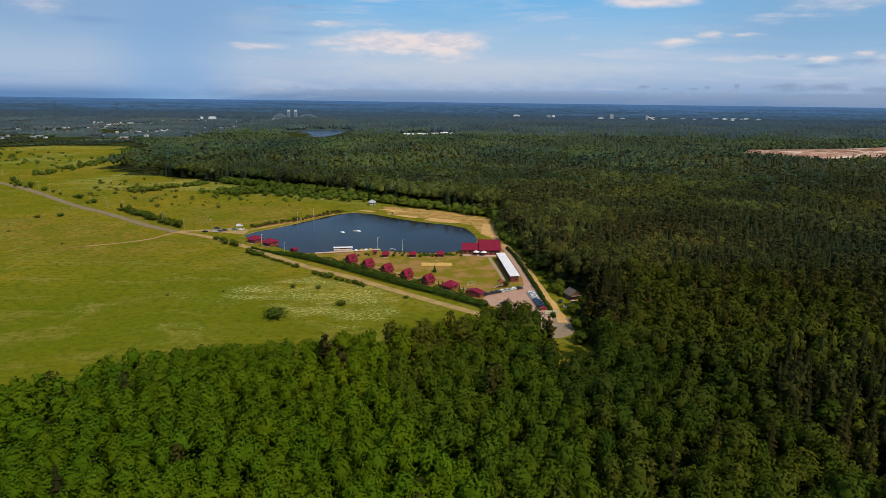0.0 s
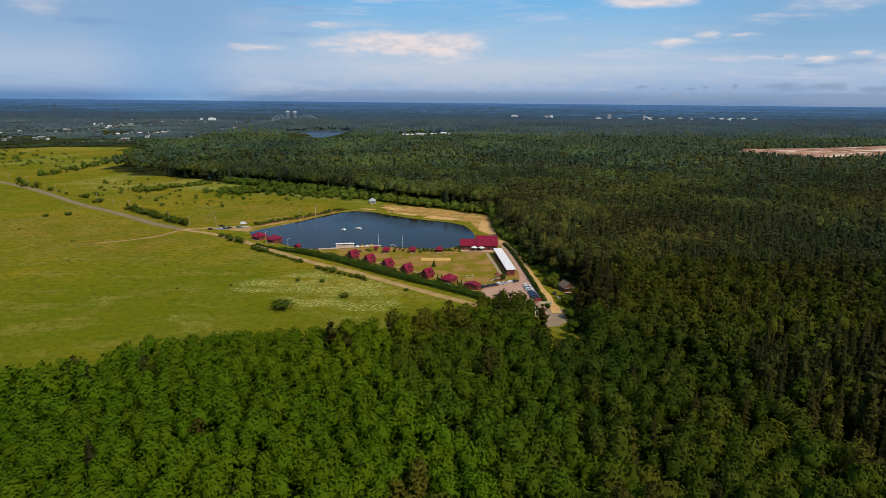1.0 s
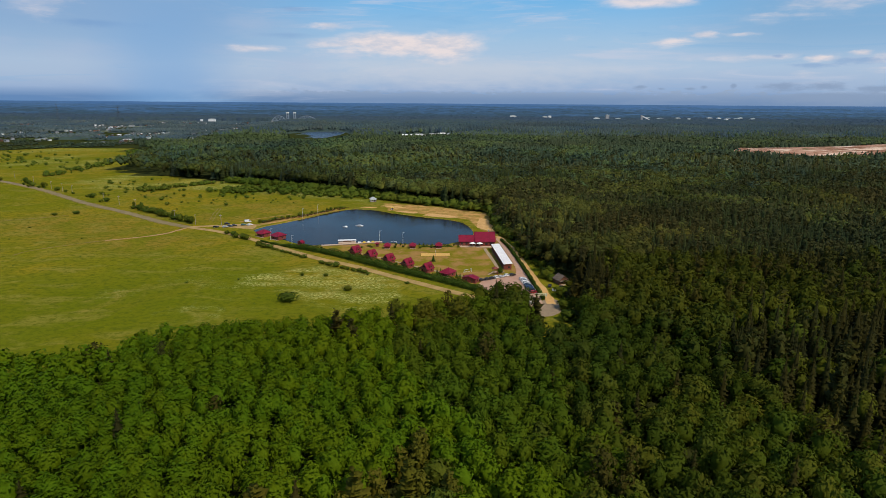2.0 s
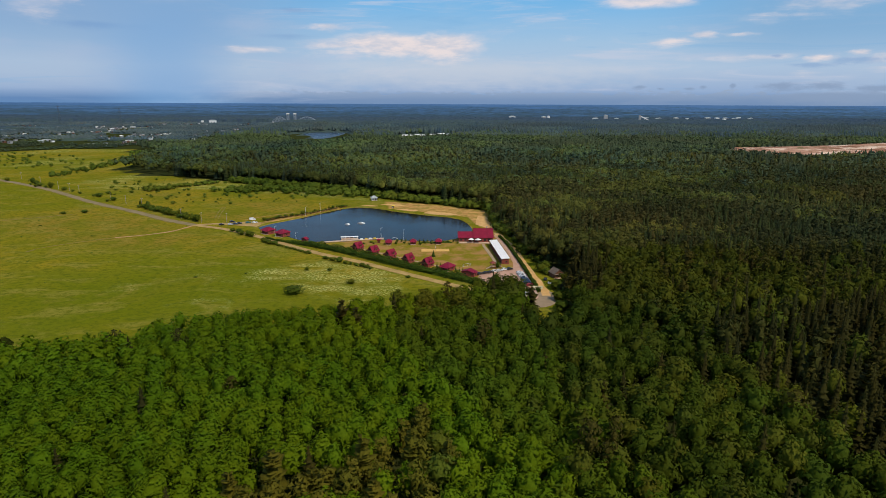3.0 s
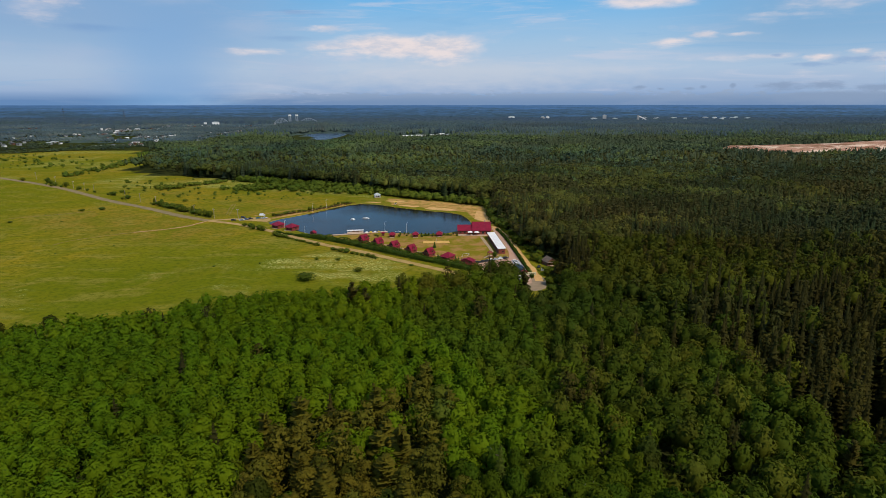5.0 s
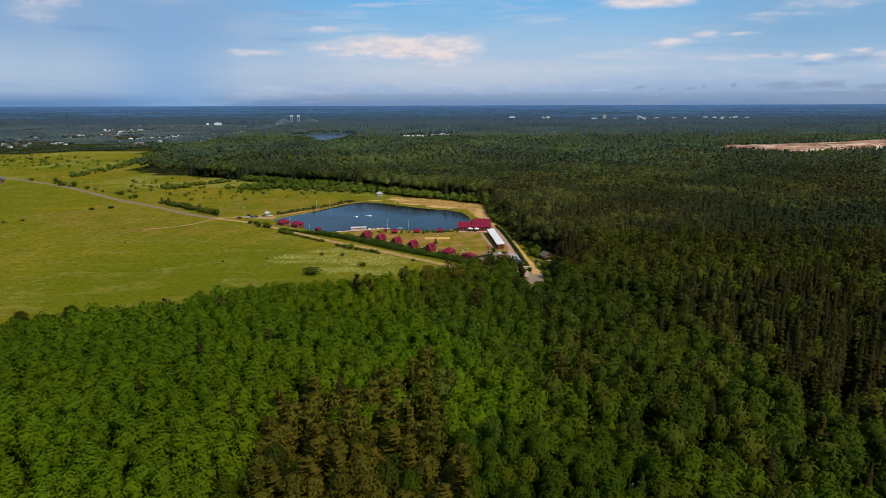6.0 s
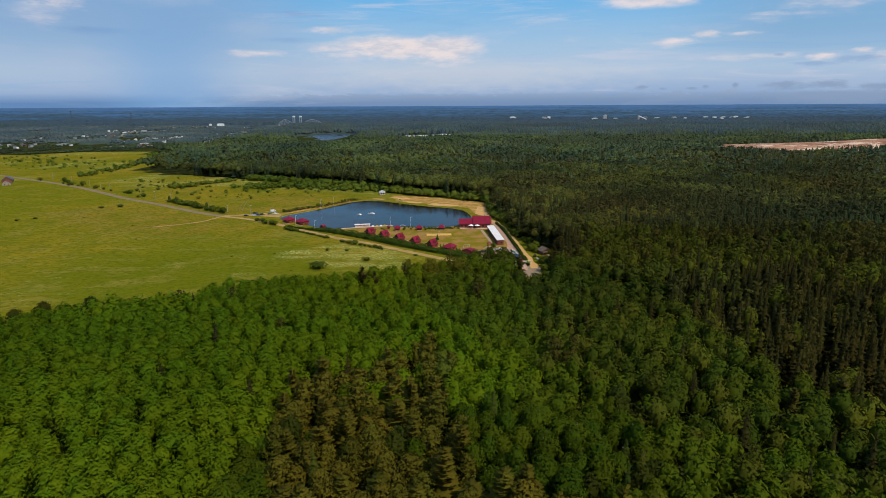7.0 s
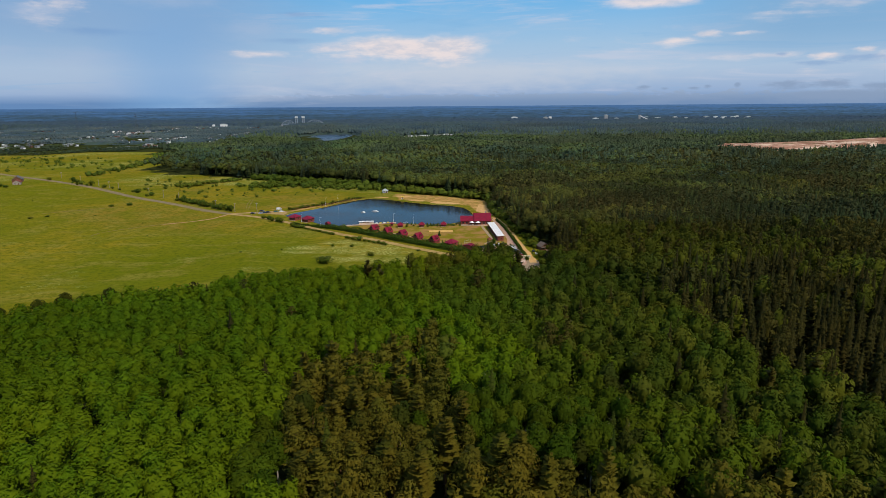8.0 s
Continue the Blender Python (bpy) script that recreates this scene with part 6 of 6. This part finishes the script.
def bush_form(n, sprays, size):
    v, q, nrm = broadleaf(n, 0.2 if n > 6 else 0.27, sprays // n, size, (3, 6), 0.9, -0.5, 0.1, 0.43, 0.5)
    v[:, 2] = np.maximum(v[:, 2], 0.02)
    return v, q, nrm


BUSH_FORMS = [bush_form(14, 196, 0.075) for _ in range(3)]
BUSHES = [quads_object("leaves", v, q, LEAF_BUSH, None, None, nrm) for v, q, nrm in BUSH_FORMS]
bush_meshes = [b.data for b in BUSHES]
for b in BUSHES:
    bpy.data.objects.remove(b)


DRY_BUSHES = [quads_object("leaves", v, q, LEAF_DRY, None, None, nrm) for v, q, nrm in BUSH_FORMS]
dry_meshes = [b.data for b in DRY_BUSHES]
for b in DRY_BUSHES:
    bpy.data.objects.remove(b)


def bush(x, y, wide, high, label="round green bush in the meadow", group="meadow bushes", name="bush", dry=False):
    t = base(name, pose(x, y, 0, 0, 0, rng.uniform(0, 360)), label, "bush", group)
    crown = new("leaves", (dry_meshes if dry else bush_meshes)[int(rng.integers(0, 3))])
    crown.parent = t
    crown.scale = (wide, wide, high)
    part("stem", rod(bmesh.new(), (0, 0, 0), (0, 0, high * 0.5), 0.12, 0.06, 5), BARK, t)


bush(-80.5, 263.5, 10.4, 4.9, "large dark spreading bush alone in the meadow")
for x, y, w, h in ((-52, 282, 5.0, 2.8), (-83, 308, 2.6, 2.4), (-69, 308, 3.4, 1.8), (-145, 293, 2.2, 1.0), (-343, 485, 5, 2.4), (-267, 398, 1.8, 0.8), (-330, 434, 3, 1.0), (-383, 422, 4, 2), (-372, 430, 4, 2),
                   (-328, 492, 6, 3), (-118, 300, 1.6, 0.8)):
    bush(x, y, w, h)
for x, y, w, h in ((-71, 330.5, 4.2, 2.8), (-66.5, 327.5, 5.2, 3.6), (-62, 324.5, 3.6, 2.0), (-155, 404, 5, 4.0), (-160, 412, 5, 3.6), (-166, 416, 4.4, 3.2), (-145, 398, 4.6, 4.2), (-149, 401, 5.5, 4.6)):
    bush(x, y, w, h, "green bush on the verge of the dirt road", "roadside bushes")
for line, tall in (([(-132, 382), (-127, 378.5), (-122, 375)], 3.4), ([(-120, 373), (-103, 358.5), (-90, 347)], 1.7), ([(-78, 336), (-73, 332)], 2.0), ([(-58, 322), (-44, 312)], 2.2)):
    for x, y in smooth_line(line, 2.6):
        bush(x + rng.uniform(-0.8, 0.8), y + rng.uniform(-0.8, 0.8), rng.uniform(1.1, 1.8) * tall, rng.uniform(0.7, 1.15) * tall, "green bush on the verge of the dirt road", "roadside bushes")
for x, y, w, h in ((-92, 352, 3, 1.6), (-20, 294, 3, 1.5)):
    bush(x, y, w, h, "green bush on the verge of the dirt road", "roadside bushes")
for x, y in smooth_line([(-212, 456), (-226, 469), (-246, 485), (-268, 503), (-290, 521)], 5.2):
    bush(x + rng.uniform(-2, 2), y + rng.uniform(-1.5, 1.5), rng.uniform(5.5, 9), rng.uniform(3.2, 6.4), "dense green bush beside the asphalt road", "roadside bushes")
for i in range(11):
    k = i / 10
    bush(-210 - 84 * k + rng.uniform(-3, 3), 455 + 69 * k + rng.uniform(-3, 3), rng.uniform(2.6, 4.6), rng.uniform(4.5, 8.0), "tall young tree in the bushes beside the asphalt road", "roadside bushes")
for x, y, w, h in ((-572, 640, 9, 5), (-582, 648, 8, 4.5), (-560, 632, 8, 4), (-600, 660, 9, 6), (-548, 700, 8, 6), (-337, 557, 9, 6), (-364, 580, 9, 6.5), (-372, 588, 6, 4), (-430, 626, 8, 5.5), (-457, 644, 9, 6.5), (-477, 655, 10, 7), (-490, 668, 8, 6), (-505, 684, 10, 7), (-398, 602, 5, 3), (-415, 617, 5, 3.5)):
    bush(x, y, w * 0.72, h * rng.uniform(0.7, 1.1), "tall bush on the far side of the road", "roadside bushes")
    bush(x + rng.uniform(-6, 6), y + rng.uniform(-5, 5), w * 0.4, h * 0.5, "small bush on the far side of the road", "roadside bushes")
for x, y in smooth_line([(-152, 458), (-142, 470), (-128, 484), (-114, 500), (-102, 518), (-92, 530)], 2.7):
    bush(x - 1.8 + rng.uniform(-1, 1), y + 2.0 + rng.uniform(-1, 1), rng.uniform(1.6, 4.4), rng.uniform(1.2, 3.6), "small green shore bush along the lake bank", "shore bushes")
    bush(x + 0.4 + rng.uniform(-1.2, 1.2), y - 0.2 + rng.uniform(-1, 1), rng.uniform(1.4, 3.2), rng.uniform(0.8, 2.2), "low reddish brown thicket along the lake bank", "shore bushes", dry=True)
for x, y in ((-33.6, 377), (-28, 379), (-12.5, 380), (-57, 376), (-52, 380), (-50, 377), (11, 379), (-16, 376), (-8, 377)):
    bush(x, y, rng.uniform(1.6, 3.0), rng.uniform(1.2, 2.2), "small shrub on the lake lawn", "garden shrubs")
for i in range(14):
    bush(-33 + i * 3.1 + rng.uniform(-0.8, 0.8), 383.5 + rng.uniform(-0.8, 0.8), rng.uniform(1.0, 1.8), rng.uniform(1.4, 2.6), "small dark shrub in a row along the lake lawn", "garden shrubs")
for x, y in ((-51, 343), (-39.5, 334.5), (-26, 324), (-14.5, 321.5), (-64, 355), (-2, 312), (-54, 348), (-42, 338.5), (-29.5, 328), (-17, 318), (-5, 309), (-62, 352), (-36, 331), (9, 301), (-69, 357)):
    bush(x, y, rng.uniform(2.4, 3.4), rng.uniform(2.2, 3.4), "leafy garden shrub between the cottages", "garden shrubs")


def small_conifer(x, y, wide, high):
    t = base("thuja", pose(x, y, 0, 0, 0, rng.uniform(0, 360)), "slender dark green garden conifer", "tree", "garden conifers")
    v, q, nrm = spruce(12, 6, 1, 2.4)
    quads_object("crown", v * (wide, wide, high), q, LEAF_HEDGE, None, t, nrm)
    part("trunk", rod(bmesh.new(), (0, 0, 0), (0, 0, high * 0.6), 0.1, 0.04, 6), BARK, t)


for x, y, w, h in ((-3.3, 315, 1.6, 3.6), (-1.2, 317.5, 1.4, 3.0), (8.2, 307.5, 1.5, 3.6), (10.3, 306, 1.5, 3.4), (12.3, 304.8, 1.4, 3.0), (-6, 342, 3.2, 4.6), (-67, 354, 1.6, 3.4), (-29, 331, 1.4, 2.8), (-54, 350, 1.4, 2.8)):
    small_conifer(x, y, w, h)
bush(34.6, 315.5, 3.6, 4.2, "dark reddish ornamental tree beside the play tower", "garden shrubs")

# loose scrub in the far meadows
def scrub(name, line, n, spread, low, high, label, mat=LEAF_SCRUB):
    p = smooth_line(line, 4.0)
    i = rng.integers(0, len(p), n)
    x, y = p[i, 0] + rng.normal(0, spread, n), p[i, 1] + rng.normal(0, spread, n)
    keep = (outline_distance(x, y, LAKE) > 4) & (line_distance(x, y, ROAD) > 6) & (np.hypot(x + 71.5, (y - 560) * 0.6) > 10) & (np.hypot(x - 64, y - 292) > 9)
    x, y = x[keep], y[keep]
    h = low + (high - low) * rng.uniform(0, 1, len(x)) ** 1.5
    forms = [bush_form(6, 24, 0.2) for _ in range(5)]
    grove(name, forms, x, y, h * rng.uniform(1.0, 1.7, len(x)), h, mat, label, "scrub")


scrub("scrub", [(-519, 735), (-519, 790), (-521, 843), (-525, 904), (-540, 980), (-575, 1105)], 130, 8, 2.5, 6.5, "line of scrub along a ditch in the meadow")
scrub("scrub", [(-334, 628), (-320, 636), (-314, 658), (-293, 670), (-282, 684)], 70, 4.5, 2.5, 5.5, "thicket of young trees in the meadow")
scrub("scrub", [(-235, 618), (-216, 636), (-190, 640), (-165, 630), (-136, 612), (-112, 612), (-88, 600)], 260, 11, 2.5, 7.0, "young scrub in front of the forest")
scrub("scrub", [(-600, 860), (-680, 940), (-760, 1000), (-800, 980), (-900, 1060)], 150, 50, 1.5, 5.0, "scattered bushes in the far meadow")
scrub("scrub", [(-400, 700), (-360, 650), (-300, 610), (-240, 590), (-180, 590)], 130, 30, 0.8, 3.2, "scattered low bushes in the meadow")
scrub("scrub", [(-262, 702), (-194, 667), (-138, 636), (-84, 604), (-55, 578), (-16, 554), (21, 530), (46, 508), (47, 440), (54, 408)], 460, 3.2, 3.5, 9.5, "leafy scrub at the forest foot")
scrub("scrub", [(54, 385), (57, 360), (60, 330), (62, 316), (65, 268), (60, 240)], 70, 1.6, 2.0, 6.0, "leafy scrub beside the track", LEAF_HEDGE)
scrub("scrub", [(-230, 95), (-183, 124), (-157, 160), (-137, 173), (-102, 195), (-64, 205), (-28, 213), (4, 224)], 90, 2.5, 4.0, 9.0, "young trees along the edge of the near wood")

# ---- the distance ----
def block(x, y, w, d, h, mat, label, category="building", turn=0.0, roof=GREY_METAL, name="building"):
    t = base(name, pose(x, y, 0, 0, 0, turn), label, category, "far buildings")
    part("wall", boxes((-w / 2, w / 2, -d / 2, d / 2, 0, h)), mat, t)
    part("roof", hip_roof(w, d, h + 0.01, h + min(w, d) * 0.22, 0.5), roof, t)
    n = max(2, int(w / 6))
    for i in range(n):
        x0 = -w / 2 + (i + 0.5) * w / n
        part("window", boxes((x0 - 0.9, x0 + 0.9, -d / 2 - 0.08, -d / 2 + 0.04, h * 0.45, h * 0.45 + 1.8)), GLASS_DARK, t)


for x, y, w, d, h, mat, label in ((337, 2900, 30, 16, 23, WHITE_PAINT, "far white apartment block above the woods"), (500, 2950, 22, 14, 20, PALE_WALL, "far pale building above the woods"), (520, 2930, 14, 12, 24, WHITE_PAINT, "far white tower building"),
                                  (745, 2720, 16, 14, 34, PALE_WALL, "far pale factory tower above the woods"), (700, 2730, 26, 16, 20, WHITE_PAINT, "far white works hall"), (800, 2740, 20, 14, 19, PALE_WALL, "far pale works hall among trees"),
                                  (-926, 2380, 26, 12, 16, WHITE_PAINT, "far white apartment block"), (-972, 2390, 8, 8, 15, WHITE_PAINT, "far slim white tower block")):
    block(x, y, w, d, h, mat, label)
for x, y, w, h, roof in ((-104, 1632, 40, 3.5, WHITE_METAL), (-64, 1644, 38, 4, WHITE_METAL), (-28, 1652, 40, 4.5, WHITE_METAL), (-4, 1690, 24, 5, WHITE_METAL), (20, 1702, 18, 4, GREY_METAL)):
    block(x, y, w, 12, h, (WHITE_PAINT, PALE_WALL)[int(x) % 2], "far long hall with a pale roof in the forest", "building", 8.0, roof)
spots = 0
while spots < 210:
    x, y = rng.uniform(-1650, -560), rng.uniform(1200, 2450)
    if abs(x) > (y + 100) * 0.76 or outline_distance(x, y, NEAR_WOOD) > 0 or value_noise(x, (y - 25) * 0.5, 60, 51) > 0.40 or outline_distance(x, y, RIVER) < 8:
        continue
    spots += 1
    big = rng.uniform(0, 1) < 0.14
    block(x, y, rng.uniform(10, 18) if big else rng.uniform(5, 8), rng.uniform(5, 8), rng.uniform(3.0, 5.5), (WHITE_PAINT, PALE_WALL, PALE_WALL, PALE_WALL, BROWN_TIMBER)[int(rng.integers(0, 5))], "far pale village house among the trees", "house", rng.uniform(-30, 30), (DARK_ROOF, GREY_METAL, DARK_ROOF, DARK_ROOF, BROWN_TIMBER, WHITE_METAL)[int(rng.integers(0, 6))], "house")
for i in range(14):
    block(1000 + rng.uniform(0, 520), 2700 + rng.uniform(0, 260), rng.uniform(10, 26), 12, rng.uniform(17, 21), (WHITE_PAINT, PALE_WALL, PALE_WALL)[i % 3], "far pale town building on the plain", "building", rng.uniform(-20, 20))


def conveyor():
    t = base("conveyor", pose(900, 2640, 0), "far white sloping conveyor gallery of a works", "industrial plant")
    part("gallery", prism(bmesh.new(), [(-36, -2, 44), (22, -2, 22), (22, -2, 27), (-36, -2, 50)], (0, 5, 0)), WHITE_METAL, t)
    for x, h in ((-32, 43), (-6, 33), (18, 24)):
        part("support", boxes((x - 1.2, x + 1.2, -1, 2, 0, h)), STEEL, t)
    part("house", boxes((-46, -34, -5, 8, 0, 52)), PALE_WALL, t)
    t.scale = (0.62, 0.62, 0.7)


def bridge():
    t = base("railway_bridge", pose(-611, 2390, 0), "far steel lift bridge with twin towers and arched trusses", "bridge")
    for x in (-14, 14):
        tower = part("tower", boxes((x - 4.5, x - 2.5, -4, 4, 0, 41), (x + 2.5, x + 4.5, -4, 4, 0, 41), *[(x - 2.5, x + 2.5, -1, 1, 8 + 6 * i, 9.2 + 6 * i) for i in range(6)]), BRIDGE_STEEL, t)
        part("cap", boxes((x - 5.0, x + 5.0, -5, 5, 41, 46)), WHITE_PAINT, tower)
    for x0, x1 in ((-78, -20), (20, 104)):
        bm = bmesh.new()
        n = 10
        for i in range(n):
            a, b = x0 + (x1 - x0) * i / n, x0 + (x1 - x0) * (i + 1) / n
            za, zb = (14 + 17 * math.sin(math.pi * k / n) for k in (i, i + 1))
            rod(bm, (a, 0, za), (b, 0, zb), 1.1, sides=4)
            rod(bm, (a, 0, 13), (b, 0, 13), 1.1, sides=4)
            rod(bm, (b, 0, 13), (b, 0, zb), 0.6, sides=4)
            rod(bm, (a, 0, 13), (b, 0, zb), 0.5, sides=4)
        part("arch_truss", bm, BRIDGE_STEEL, t)
    for x in (-77, -20, 20, 103):
        part("pier", boxes((x - 3, x + 3, -4, 4, 0, 12)), PALE_WALL, t)


def pylon(m, high):
    t = base("pylon", m, "far dark lattice power pylon above the trees", "pylon", "power pylons")
    bm = bmesh.new()
    for sx in (-1, 1):
        for sy in (-1, 1):
            rod(bm, (sx * 5, sy * 5, 0), (sx * 0.8, sy * 0.8, high), 0.32, 0.22, 4)
    for i in range(9):
        z0, z1 = high * i / 9, high * (i + 1) / 9
        r0, r1 = 5 - 4.2 * i / 9, 5 - 4.2 * (i + 1) / 9
        for s in (-1, 1):
            rod(bm, (-r0, s * r0, z0), (r1, s * r1, z1), 0.16, sides=4)
            rod(bm, (r0, s * r0, z0), (-r1, s * r1, z1), 0.16, sides=4)
    part("lattice", bm, DARK_STEEL, t)
    for z in (0.72, 0.84, 0.95):
        part("cross_arm", rod(bmesh.new(), (-11 + 5 * z, 0, high * z), (11 - 5 * z, 0, high * z), 0.4, sides=4), DARK_STEEL, t)


conveyor()
bridge()
pylon(pose(-1420, 2190, 0, 0, 0, 30), 74)
pylon(pose(-1080, 1975, 0, 0, 0, 30), 70)
scrub("scrub", [(-200, 250), (-260, 330), (-300, 420), (-400, 480), (-520, 560)], 40, 55, 0.4, 1.0, "scattered low shrubs in the grass")
